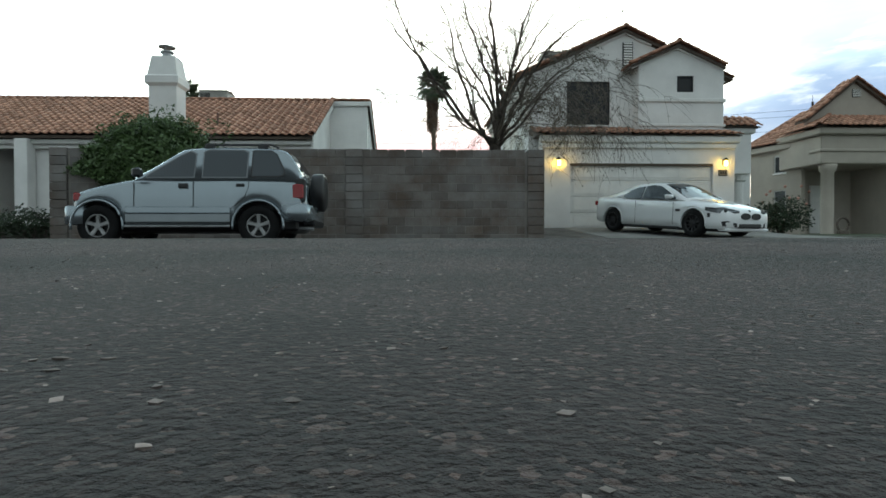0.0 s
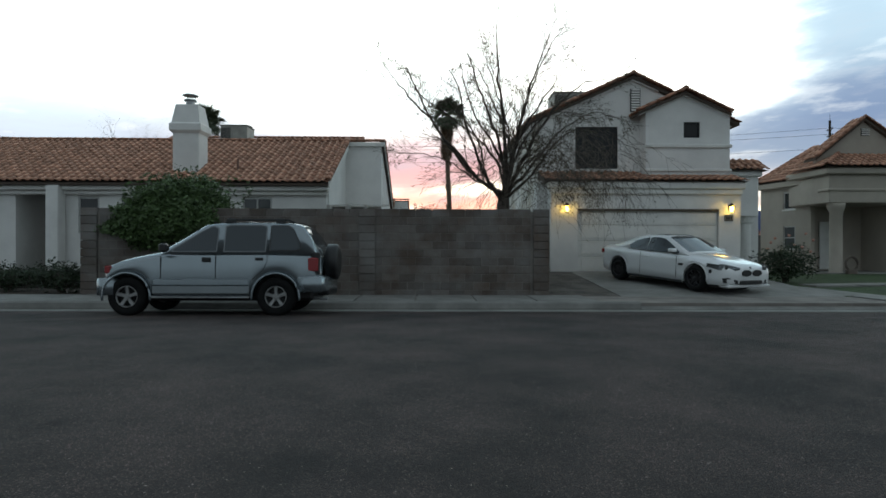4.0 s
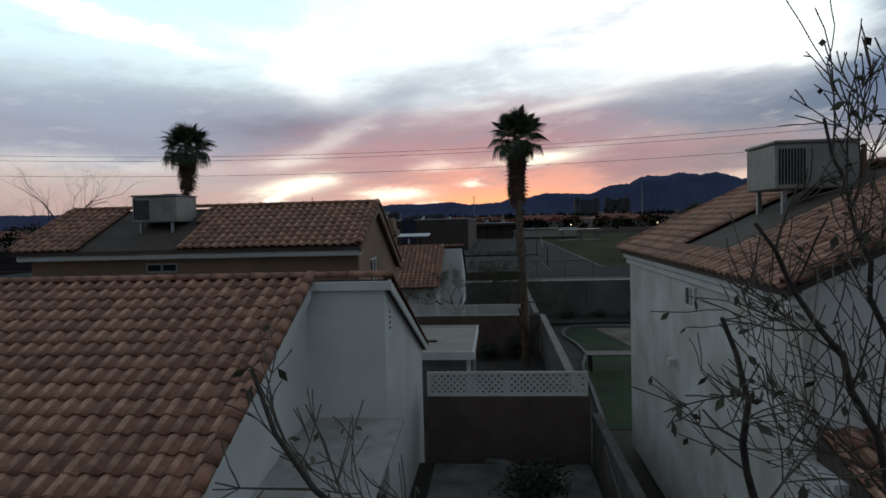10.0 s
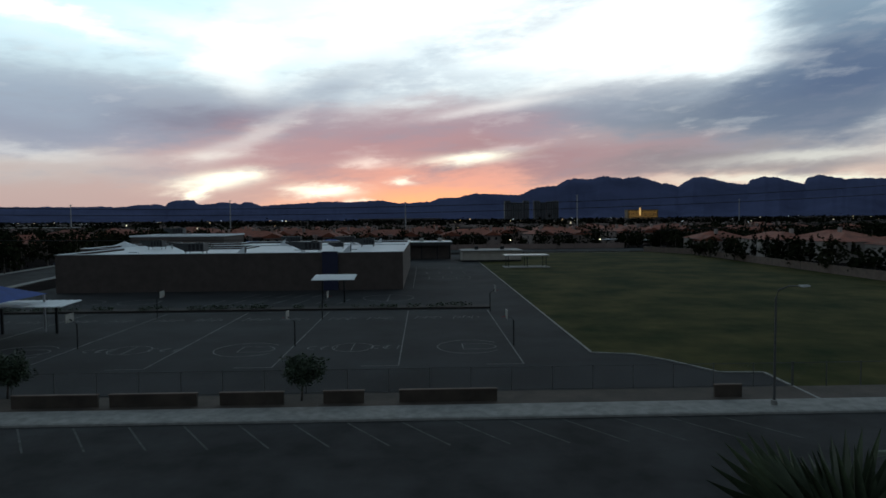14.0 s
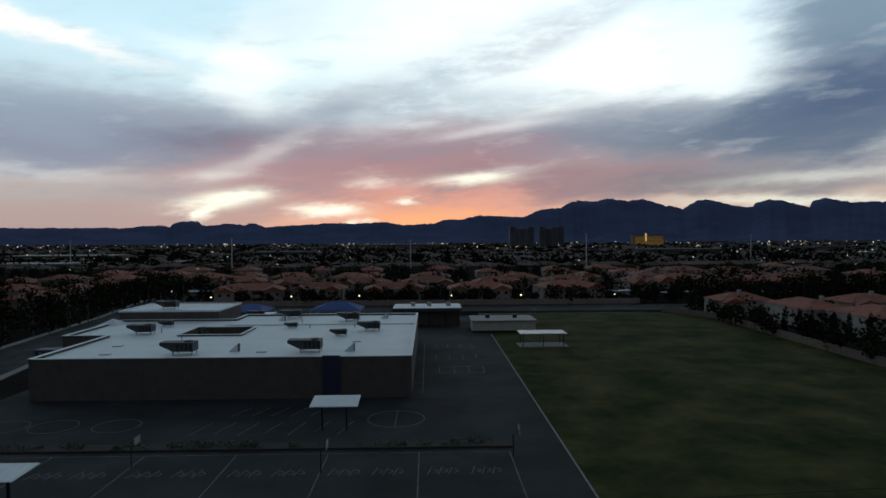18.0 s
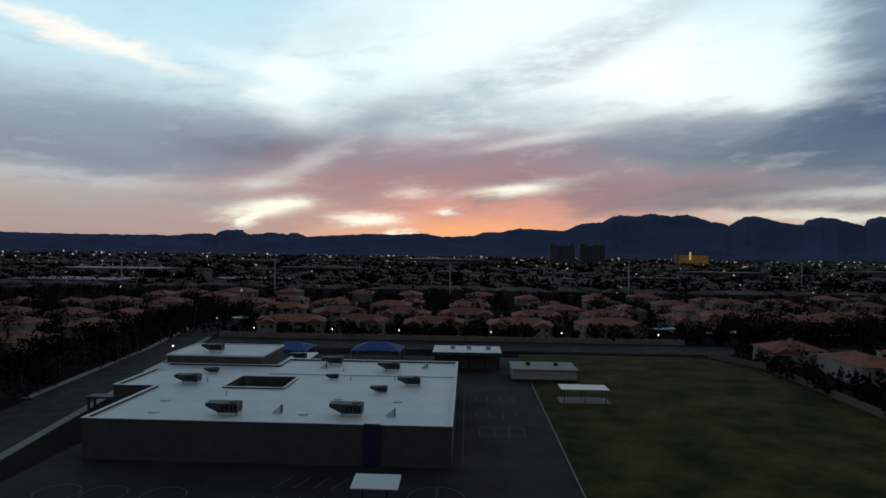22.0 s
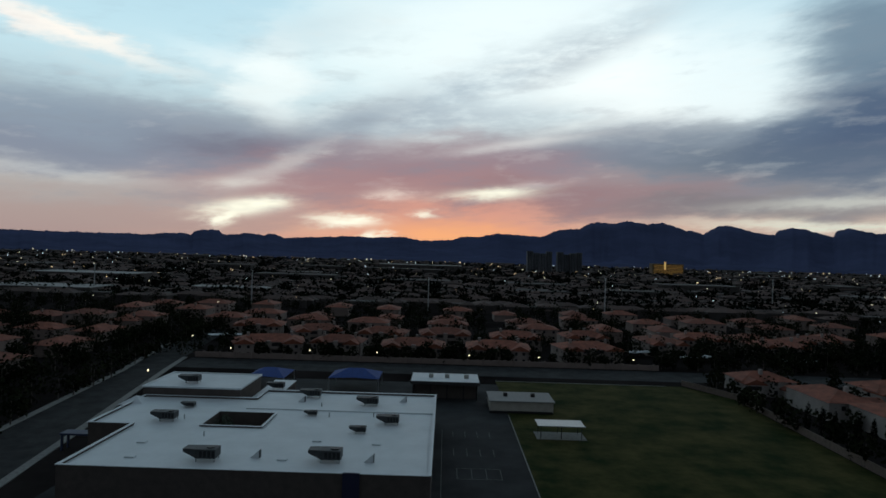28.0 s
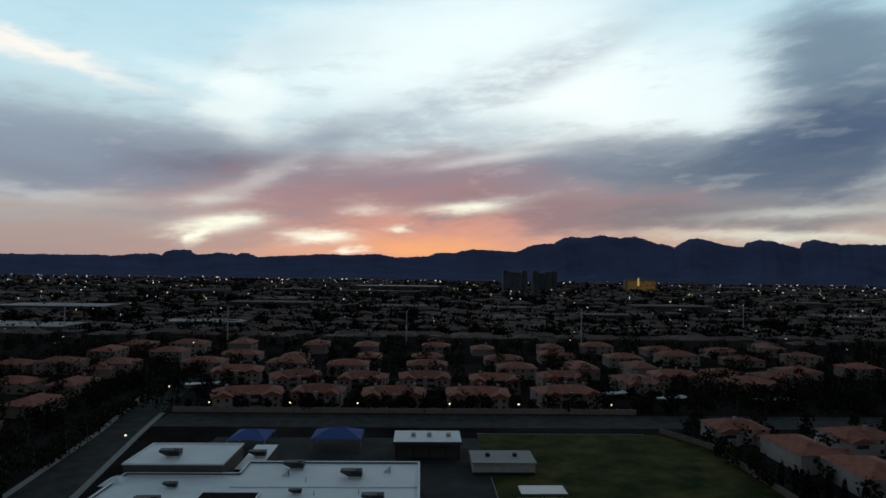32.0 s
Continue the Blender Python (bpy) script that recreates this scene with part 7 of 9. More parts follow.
for k, (x, y, r) in enumerate(((-19.5, 49.5, 1.7), (-22.5, 47.0, 1.9), (-25.5, 50.5, 2.0), (-18.8, 54.0, 1.3))):
    shrub("large dark green bush beside the back street house", (x, y, 0.1), (r, r, r * 0.95), 3000, 0.11, LEAFDARK, 20 + k, group="back street bushes")
for k, (x, y) in enumerate(((4.6, 53.9), (6.5, 54.2), (8.8, 54.1), (10.6, 53.6), (15.5, 53.2), (18.5, 52.0), (22, 53.5))):
    shrub("low dry shrub in the garden bed", (x, y, 0.15), (0.6, 0.4, 0.3), 500, 0.05, LEAFDARK, 30 + k, group="garden bed shrubs")


def palm(label, at, h, crown, seed, skirt=1.6, fr=34):
    rng = random.Random(seed)
    t = thing("palm_tree", label, "palm tree", pose(*at), "fan palms")
    pts = [(0.12 * math.sin(z * 0.4 + seed), 0.08 * math.cos(z * 0.5), z) for z in [h * i / 24 for i in range(25)]]
    part("trunk", Geo().tube(pts, [0.17 - 0.04 * i / 24 + 0.015 * (i % 2) for i in range(25)], 12), PALMTRUNK, t)
    # old leaf bases
    g = Geo()
    for k in range(int(h * 14)):
        z = rng.uniform(0.3, h - 0.2)
        a = rng.uniform(0, 6.28)
        c, s = math.cos(a), math.sin(a)
        r0 = 0.165
        g.loft([[(r0 * c - 0.06 * s, r0 * s + 0.06 * c, z), (r0 * c + 0.06 * s, r0 * s - 0.06 * c, z), (r0 * 0.8 * c, r0 * 0.8 * s, z - 0.03)], [((r0 + 0.07) * c - 0.025 * s, (r0 + 0.07) * s + 0.025 * c, z + 0.16), ((r0 + 0.07) * c + 0.025 * s, (r0 + 0.07) * s - 0.025 * c, z + 0.16), ((r0 + 0.03) * c, (r0 + 0.03) * s, z + 0.14)]])
    part("leaf_base", g, PALMDRY, t)["kind"] = "stuff"

    def fan(length, blade, droop, n=18):
        g = Geo()
        g.tube([(0, 0, 0), (0, length * 0.5, 0.04), (0, length, 0)], [0.025, 0.018, 0.012], 4)
        for i in range(n):
            a = (i / (n - 1) - 0.5) * 3.9
            d = Vector((math.sin(a), math.cos(a), 0))
            L = blade * (1 - 0.18 * abs(a) / 1.95)
            sid = Vector((d.y, -d.x, 0)) * 0.035
            b0, b1, b2 = Vector((0, length, 0)), Vector((0, length, 0.03)) + d * L * 0.55, Vector((0, length, -droop * L)) + d * L
            g.add([b0 - sid * 0.2, b1 - sid + Vector((0, 0, -0.02)), b2, b1 + sid + Vector((0, 0, 0.02)), b0 + sid * 0.2], [(0, 1, 2, 3, 4)])
        return g
    fm = [fan(crown * 0.46, crown * 0.56, d, 24).mesh("frond", PALMLEAF) for d in (0.15, 0.35, 0.6)]
    for k in range(fr):
        el = 82 - 128 * (k / fr) ** 1.1 + rng.uniform(-8, 8)
        m = Matrix.Translation((pts[-1][0], pts[-1][1], h - 0.05)) @ pose(0, 0, 0, 0, 0, k * 137.5 + rng.uniform(-10, 10)) @ pose(0, 0, 0, el, 0, 0) @ Matrix.Scale(rng.uniform(0.85, 1.1), 4)
        share("frond", fm[0 if k < fr * 0.4 else 1 if k < fr * 0.7 else 2], t, m)
    dm = fan(crown * 0.35, crown * 0.5, 0.5, 12).mesh("dead_frond", PALMDRY)
    for k in range(int(34 * skirt)):
        z = h - 0.1 - rng.random() ** 1.3 * skirt
        m = Matrix.Translation((pts[-1][0], pts[-1][1], z)) @ pose(0, 0, 0, 0, 0, k * 137.5) @ pose(0, 0, 0, -62 - 22 * rng.random(), 0, 0) @ Matrix.Scale(rng.uniform(0.7, 1.0), 4)
        share("dead_frond", dm, t, m)
    return t


palm("tall fan palm with a brown skirt before the lattice fence", (1.2, 41.6, 0.1), 10.1, 1.42, 1, 2.2, 34)
palm("tall fan palm standing beyond the back street house", (-18.5, 50.4, 0.1), 11.3, 1.75, 2, 1.6, 44)
palm("shorter fan palm in the corner of the back yard", (12.75, 54.35, 0.1), 5.7, 1.7, 3, 1.9, 46)
for k, (x, y, lean) in enumerate(((-1.5, 46.6, -0.35), (0.5, 47.3, 0.2))):
    tree("gnarled_tree", "low gnarled yard tree with a thin olive crown", "tree", [((x, y, 0.1), 0.15), ((x + lean * 0.6, y, 0.9), 0.12), ((x + lean * 1.4, y + 0.1, 1.7), 0.11)],
         [((x + lean * 1.4, y, 1.65), (lean * 2 - 0.6, 0.1, 0.7), 1.15, 0.08), ((x + lean * 1.4, y, 1.65), (0.8, 0.2, 0.8), 1.15, 0.07), ((x + lean * 1.4, y, 1.7), (0.1, -0.3, 1.0), 1.0, 0.06), ((x + lean * 1.4, y, 1.7), (-0.5, -0.4, 0.7), 1.0, 0.06)], 5, 40 + k, LEAFOLIVE, "yard trees", clear=0, leaf=8, leaf_size=0.065, spread=0.85, shrink=0.80)
for x, y, h, sd in ((-10.9, 82.4, 3.3, 50), (-33.0, 84.2, 3.2, 51)):
    t = tree("street_tree", "small round-crowned young street tree by the school fence", "tree", [((x, y, 0.05), 0.08), ((x + 0.1, y, 1.6), 0.06)], [((x + 0.1, y, 1.4), (0.6, 0.1, 1), 0.8, 0.04), ((x + 0.1, y, 1.5), (-0.6, -0.2, 1), 0.8, 0.04), ((x + 0.1, y, 1.6), (0, 0.4, 1), 0.7, 0.03)], 3, sd, LEAF, "street trees", clear=0, leaf=1)
    g = Geo()
    leaf_cloud(g, (0.1, 0, h - 1.0), (1.45, 1.3, 1.15), 3600, 0.13, random.Random(sd), 0.3, 0.3)
    part("foliage", g, LEAFDARK, t)["kind"] = "stuff"
for x, y, sd, z in ((-20.5, 41.5, 60, 4.4), (-30.5, 47.0, 61, 3.6)):
    tree("bare_street_tree", "pale bare tree behind the tan house roof", "tree", [((x, y, 0.05), 0.2), ((x, y, z), 0.15)], [((x, y, z - 0.1), (0.75, 0, 1), 2.0, 0.14), ((x, y, z - 0.1), (-0.75, 0.2, 1), 2.0, 0.14), ((x, y, z), (0.1, -0.3, 1), 2.2, 0.13), ((x, y, z), (-0.2, 0.3, 1), 2.0, 0.12)], 5, sd, LEAFDRY, "bare trees", clear=0, leaf=0, spread=0.62, shrink=0.76)

# ---- patio things ----
def patio_chair(m, seed):
    """A tall black metal patio chair."""
    t = thing("patio_chair", "tall black metal patio chair on the round slab", "chair", m, "patio chairs")
    part("seat", Geo().bev(-0.22, 0.22, -0.21, 0.21, 0.60, 0.64, 0.015), DARKMETAL, t)
    part("back_frame", Geo().tube([(-0.21, 0.2, 0.62), (-0.21, 0.27, 1.05), (-0.12, 0.29, 1.14), (0.12, 0.29, 1.14), (0.21, 0.27, 1.05), (0.21, 0.2, 0.62)], 0.013, 6), DARKMETAL, t)
    for i in range(5):
        x = -0.13 + i * 0.065
        part("back_bar", Geo().tube([(x, 0.205, 0.63), (x, 0.275, 1.12)], 0.007, 5), DARKMETAL, t)
    for x in (-0.2, 0.2):
        for y, k in ((-0.19, -0.06), (0.19, 0.06)):
            part("leg", Geo().tube([(x, y, 0.6), (x * 1.12, y + k, 0.0)], 0.012, 6), DARKMETAL, t)
        part("armrest", Geo().tube([(x * 1.1, 0.24, 0.86), (x * 1.15, -0.1, 0.86), (x * 1.1, -0.19, 0.62)], 0.012, 6), DARKMETAL, t)
    part("foot_ring", Geo().tube([(-0.2, -0.22, 0.25), (0.2, -0.22, 0.25)], 0.01, 5), DARKMETAL, t)


for x, y, r in ((-1.45, 21.65, 200), (-2.45, 21.2, 150), (-2.4, 22.3, 60), (-1.35, 22.75, -30)):
    patio_chair(pose(x, y, 0.535, 0, 0, r), 1)
t = thing("patio_table", "round black metal bar table among the patio chairs", "table", pose(-1.9, 21.95, 0.535))
part("tabletop", Geo().tube([(0, 0, 0.86), (0, 0, 0.885), (0, 0, 0.89)], [0.44, 0.45, 0.44], 24), DARKMETAL, t)
for k in range(4):
    c, s = math.cos(k * 1.571 + 0.5), math.sin(k * 1.571 + 0.5)
    part("leg", Geo().tube([(0.3 * c, 0.3 * s, 0.86), (0.18 * c, 0.18 * s, 0.4), (0.32 * c, 0.32 * s, 0.0)], 0.016, 6), DARKMETAL, t)
t = thing("hose_reel", "garden hose coiled on a dark reel against the white wall", "hose", pose(-6.2, 20.35, 0.52))
HOSE = mat("green_rubber_hose", (0.035, 0.045, 0.035), 0.6, var=0.2)
for k in range(7):
    r = 0.27 - 0.012 * (k % 3)
    part("hose_loop", Geo().tube([(r * math.cos(a), -0.10 + 0.025 * k, 0.62 + r * math.sin(a) * 1.15) for a in [2 * math.pi * j / 20 for j in range(21)]], 0.013, 6), HOSE, t)
part("reel_frame", Geo().tube([(-0.25, -0.15, 0), (-0.18, -0.15, 0.85), (0.18, -0.15, 0.85), (0.25, -0.15, 0)], 0.015, 6), DARKMETAL, t)
part("hose_tail", Geo().tube([(0.26, -0.12, 0.6), (0.35, -0.3, 0.1), (0.1, -0.5, 0.02), (-0.4, -0.45, 0.015), (-0.7, -0.6, 0.015)], 0.012, 6), HOSE, t)
t = thing("side_table", "low dark slatted table standing on the back lawn", "table", pose(5.2, 40.6, 0.115))
for k in range(5):
    part("slat", Geo().bev(-1.4, 1.4, -0.42 + k * 0.17, -0.28 + k * 0.17, 0.70, 0.74, 0.008), DARKMETAL, t)
for x in (-1.2, 1.2):
    for y in (-0.3, 0.3):
        part("leg", Geo().box(x - 0.04, x + 0.04, y - 0.04, y + 0.04, 0, 0.70), DARKMETAL, t)
t = thing("garden_bench", "small pale board leaning low in the red yard", "board", pose(-0.9, 46.9, 0.11))
part("board", Geo().loft([[(-0.45, -0.3, 0.0), (0.5, -0.35, 0.0), (0.5, -0.35, 0.03), (-0.45, -0.3, 0.03)], [(-0.4, 0.3, 0.30), (0.55, 0.35, 0.30), (0.55, 0.35, 0.33), (-0.4, 0.3, 0.33)]]), TRIM, t)
for x, y, r in ((9.2, 48.0, 20), (8.7, 46.6, 70)):
    t = thing("rock", "rough grey rock lying on the sandy patch", "rock", pose(x, y, 0.11, 0, 0, r), "yard rocks")
    part("stone", Geo().loft([[(q * 0.42 * math.cos(a), q * 0.27 * math.sin(a + 0.3 * q), z) for a in [0, 0.9, 1.7, 2.8, 3.6, 4.4, 5.4]] for z, q in ((0, 1.0), (0.12, 1.05), (0.24, 0.75), (0.28, 0.3))]), BLOCK, t)

# ---- school ----
school = thing("school", "low brown school building with a bright white flat roof", "school")
PLAN = [(-69.4, 153.6), (-6.2, 153.6), (-6.2, 213.2), (-50.7, 213.2), (-50.7, 204.0), (-78.5, 204.0), (-78.5, 179.0), (-69.4, 179.0)]


def ring_wall(g, pts, z0, z1, t=0.35):
    for (ax, ay), (bx, by) in zip(pts, pts[1:] + pts[:1]):
        x0, x1, y0, y1 = min(ax, bx), max(ax, bx), min(ay, by), max(ay, by)
        g.box(x0 - (t / 2 if x0 == x1 else 0), x1 + (t / 2 if x0 == x1 else 0), y0 - (t / 2 if y0 == y1 else 0), y1 + (t / 2 if y0 == y1 else 0), z0, z1)


for (ax, ay), (bx, by) in zip(PLAN, PLAN[1:] + PLAN[:1]):
    g = Geo()
    x0, x1, y0, y1 = min(ax, bx), max(ax, bx), min(ay, by), max(ay, by)
    tx, ty = (0.17, -0.17) if x0 == x1 else (0.17, 0.17)
    g.box(x0 - 0.17, x1 + 0.17, y0 - ty, y1 + ty, 0, 7.0)
    part("wall", g, SCHOOLWALL, school)
    g = Geo()
    x0, x1, y0, y1 = min(ax, bx), max(ax, bx), min(ay, by), max(ay, by)
    part("parapet_cap", g.box(x0 - 0.3, x1 + 0.3, y0 - 0.3, y1 + 0.3, 7.0, 7.12 + (0.006 if x0 == x1 else 0)), ROOFWHITE, school)
sroof = None
for a in ((-69.2, -55.4, 153.8, 203.8), (-42.4, -6.4, 153.8, 213.0), (-55.4, -42.4, 153.8, 179.7), (-55.4, -42.4, 191.0, 203.8), (-50.5, -42.4, 203.8, 213.0), (-78.3, -69.2, 179.2, 203.8)):
    sroof = part("roof", Geo().box(*a, 6.3, 6.6), ROOFWHITE, school, "bright white flat roof membrane")
g = Geo()
ring_wall(g, [(-55.4, 179.7), (-42.4, 179.7), (-42.4, 191.0), (-55.4, 191.0)], 0.05, 6.9, 0.3)
part("court_wall", g, SCHOOLWALL, school)
part("court_coping", Geo().box(-55.7, -42.1, 179.4, 179.9, 6.9, 7.0).box(-55.7, -42.1, 190.8, 191.3, 6.9, 7.0).box(-55.7, -55.2, 179.9, 190.8, 6.9, 7.0).box(-42.6, -42.1, 179.9, 190.8, 6.9, 7.0), ROOFWHITE, school)
part("roof_seam", Geo().box(-50.5, -6.4, 194.9, 195.2, 6.6, 6.85), ROOFWHITE, school)
part("entrance_bay", Geo().bev(-20.9, -18.0, 153.0, 153.4, 0.03, 7.25, 0.03), mat("navy_paint", (0.012, 0.014, 0.05), 0.6), school, "dark navy entrance bay")
g = Geo().box(-79.4, -55.0, 204.1, 222.0, 0, 8.9)
hall = part("hall", g, SCHOOLWALL, school)
part("hall_roof", Geo().box(-79.1, -55.3, 204.4, 221.7, 8.9, 9.05), ROOFWHITE, school)
part("hall_parapet", Geo().box(-79.6, -54.8, 203.9, 204.4, 8.9, 9.3).box(-79.6, -54.8, 221.7, 222.2, 8.9, 9.3).box(-79.6, -79.1, 204.4, 221.7, 8.9, 9.3).box(-55.3, -54.8, 204.4, 221.7, 8.9, 9.3), ROOFWHITE, school)
part("link", Geo().box(-54.9, -48.5, 213.4, 236, 0, 4.8), SCHOOLWALL, school)
part("link_roof", Geo().box(-54.8, -48.4, 213.4, 236, 4.8, 4.95), ROOFWHITE, school)
part("entry_canopy", Geo().bev(-86, -78.6, 181, 184, 3.4, 3.8, 0.05).box(-85.8, -85.4, 181.2, 181.6, 0, 3.4).box(-85.8, -85.4, 183.4, 183.8, 0, 3.4), mat("navy_canopy_paint", (0.03, 0.04, 0.09), 0.6), school)
part("lantern_roof", Geo().add([(-81.5, 196, 6.4), (-75.5, 196, 6.4), (-75.5, 202, 6.4), (-81.5, 202, 6.4), (-78.5, 199, 8.0)], [(0, 1, 4), (1, 2, 4), (2, 3, 4), (3, 0, 4), (0, 3, 2, 1)]), ROOFWHITE, school)
part("lantern_base", Geo().box(-81, -78.6, 196.5, 201.5, 0, 6.4), SCHOOLWALL, school)
for x, y in ((-33, 160.5), (-60, 159.5), (-29, 172), (-17.2, 171), (-21, 205), (-62, 168)):
    part("skylight", Geo().bev(x - 0.9, x + 0.9, y - 0.6, y + 0.6, 6.6, 6.85, 0.08), ROOFWHITE, school)
for x, y in ((-37.2, 161), (-16.5, 160.5), (-38.5, 203), (-13.5, 206)):
    part("roof_screen", Geo().prism([(x - 1.8, 6.6), (x, 6.6), (x, 8.2)], "y", y, y + 0.12), ROOFWHITE, school)
    part("screen_door", Geo().box(x, x + 0.1, y - 0.4, y + 0.5, 6.7, 8.1), DARKMETAL, school)
for x, y in ((-52, 173), (-30, 190), (-33.5, 199), (-20, 191), (-61, 185)):
    part("vent_pipe", Geo().tube([(x, y, 6.6), (x, y, 7.6)], 0.12, 8), GALV, school)

UNIT = mat("grey_rooftop_unit", (0.065, 0.068, 0.072), 0.6, metal=0.3, var=0.2, scale=0.8)
for x, y, z, k in ((-47.2, 159.3, 6.6, 1.0), (-25.3, 160.6, 6.6, 1.0), (-64.8, 183.5, 6.6, 0.9), (-64.3, 195.0, 6.6, 0.55), (-38.3, 208.5, 6.6, 0.9), (-22.9, 202.2, 6.6, 0.9), (-22.0, 178.7, 6.6, 0.6), (-16.4, 186.0, 6.6, 0.85), (-34.5, 191.0, 6.6, 0.5), (-70.2, 210.0, 9.05, 0.9), (-51.5, 224, 4.95, 0.8)):
    t = thing("rooftop_unit", "grey rooftop air handler with hood on legs", "air conditioner", pose(x, y, z) @ Matrix.Scale(k * 1.25, 4), "school rooftop units")
    part("cabinet", Geo().bev(-0.6, 2.4, -1.1, 1.1, 0.5, 1.8, 0.05), UNIT, t)
    part("hood", Geo().loft([[(-0.6, -1.0, 0.6), (-0.6, 1.0, 0.6), (-0.6, 1.0, 1.8), (-0.6, -1.0, 1.8)], [(-2.3, -0.9, 1.35), (-2.3, 0.9, 1.35), (-2.3, 0.9, 1.8), (-2.3, -0.9, 1.8)]]), UNIT, t)
    for j in range(4):
        part("fin", Geo().bev(0.1 + j * 0.6, 0.5 + j * 0.6, -1.16, -1.1, 0.7, 1.6, 0.02), DARKMETAL, t)
    part("fan", Geo().tube([(1.4, 0, 1.8), (1.4, 0, 1.95)], 0.6, 14), DARKMETAL, t)
    for lx in (-0.4, 2.2):
        for ly in (-0.9, 0.9):
            part("leg", Geo().box(lx - 0.07, lx + 0.07, ly - 0.07, ly + 0.07, 0, 0.5), GALV, t)

shrub("dark tree crown rising in the school courtyard", (-52.6, 186.5, 0.1), (2.2, 2.0, 3.3), 1800, 0.28, LEAFDARK, 71, "tree", "courtyard_tree")
canteen = thing("annex_building", "low brown annex with a white roof beside the playground", "building")
part("wall", Geo().box(-13.6, 6.4, 240, 250, 0, 4.6), SCHOOLWALL, canteen)
part("roof", Geo().box(-14.2, 7.0, 237.4, 250.6, 4.6, 5.5), mat("dark_fascia", (0.05, 0.045, 0.045), 0.8), canteen)
part("roof_top", Geo().box(-14.0, 6.8, 237.6, 250.4, 5.5, 5.6), ROOFWHITE, canteen)
for x in (-8, -3, 3):
    part("cooler", Geo().bev(x - 0.7, x + 0.7, 243, 244.4, 5.6, 6.7, 0.05), ACPAINT, canteen)
for x in (-13, -8, -3, 2, 6):
    part("post", Geo().box(x - 0.15, x + 0.15, 237.8, 238.1, 0, 4.6), DARKMETAL, canteen)
shed = thing("portable_classroom", "long beige portable classroom by the field", "building")
part("wall", Geo().box(9.3, 27.2, 225, 236, 0, 3.1), STUCCO_C, shed)
part("roof", Geo().bev(8.9, 27.6, 224.4, 236.5, 3.1, 3.4, 0.05), mat("grey_roof_sheet", (0.28, 0.27, 0.26), 0.8), shed)
for x in (14, 22):
    part("cooler", Geo().bev(x - 0.6, x + 0.6, 230, 231.2, 3.4, 4.4, 0.05), DARKMETAL, shed)
part("skirt", Geo().box(9.0, 27.0, 224.2, 224.95, 0, 0.5), DARKMETAL, shed)
pav = thing("picnic_shelter", "open picnic shelter with a flat pale roof", "shelter")
part("roof", Geo().bev(19.2, 30.8, 200.4, 206.4, 3.1, 3.3, 0.05), GALV, pav)
part("slab", Geo().box(19.0, 31.2, 200.2, 206.6, 0, 0.1), CONCRETE, pav)
for x in (20, 25, 30):
    for y in (201, 205.8):
        part("post", Geo().box(x - 0.08, x + 0.08, y - 0.08, y + 0.08, 0.1, 3.1), DARKMETAL, pav)
for k, (x0, x1, y0, y1, z0, z1) in enumerate(((-19.5, -12.9, 133.9, 138.3, 3.75, 4.2), (-53, -43.5, 109.5, 114.0, 3.4, 3.6))):
    t = thing("shade_shelter", "flat corrugated shade roof on two posts", "shelter", None, "shade shelters")
    g = Geo().loft([[(x0, y, z), (x1, y, z), (x1, y, z + 0.1), (x0, y, z + 0.1)] for y, z in ((y0, z0), (y1, z1))])
    part("roof", g, ROOFWHITE, t)
    for j in range(11):
        x = x0 + 0.3 + j * (x1 - x0 - 0.6) / 10
        part("rib", Geo().loft([[(x - 0.06, y, z + 0.1), (x + 0.06, y, z + 0.1), (x + 0.04, y, z + 0.15), (x - 0.04, y, z + 0.15)] for y, z in ((y0, z0), (y1, z1))]), ROOFWHITE, t)
    for x in (x0 + 1.4, x1 - 1.8):
        part("post", Geo().box(x - 0.12, x + 0.12, (y0 + y1) / 2 - 0.12, (y0 + y1) / 2 + 0.12, 0.03, z0 + 0.1), DARKMETAL, t)
for cx, cy, wx, wy, z0, z1 in ((-56.5, 106.5, 9.5, 6.5, 4.6, 7.2), (-60, 250, 6, 7, 4.0, 6.0), (-32.5, 251, 8, 6.5, 4.2, 6.4)):
    t = thing("shade_canopy", "blue fabric shade canopy over the play area", "canopy", None, "blue canopies")
    part("fabric", Geo().add([(cx - wx, cy - wy, z0), (cx + wx, cy - wy, z0), (cx + wx, cy + wy, z0), (cx - wx, cy + wy, z0), (cx - wx * 0.3, cy, z1), (cx + wx * 0.3, cy, z1), (cx, cy - wy, z0 + 0.35)], [(0, 6, 4), (6, 1, 5), (6, 5, 4), (1, 2, 5), (2, 3, 4, 5), (3, 0, 4)]), CANVAS, t)
    for sx in (-1, 1):
        for sy in (-1, 1):
            part("post", Geo().tube([(cx + sx * wx * 0.97, cy + sy * wy * 0.97, 0), (cx + sx * wx * 0.97, cy + sy * wy * 0.97, z0 + 0.03)], 0.14, 8), GALV, t)
t = thing("play_frame", "dark metal climbing frame under the blue canopy", "climbing frame")
for k in range(9):
    part("bar", Geo().tube([(-62 + k * 1.3, 106, 0), (-62 + k * 1.3, 106, 2.4), (-62 + k * 1.3, 108.5, 2.4), (-62 + k * 1.3, 108.5, 0)], 0.05, 5), DARKMETAL, t)

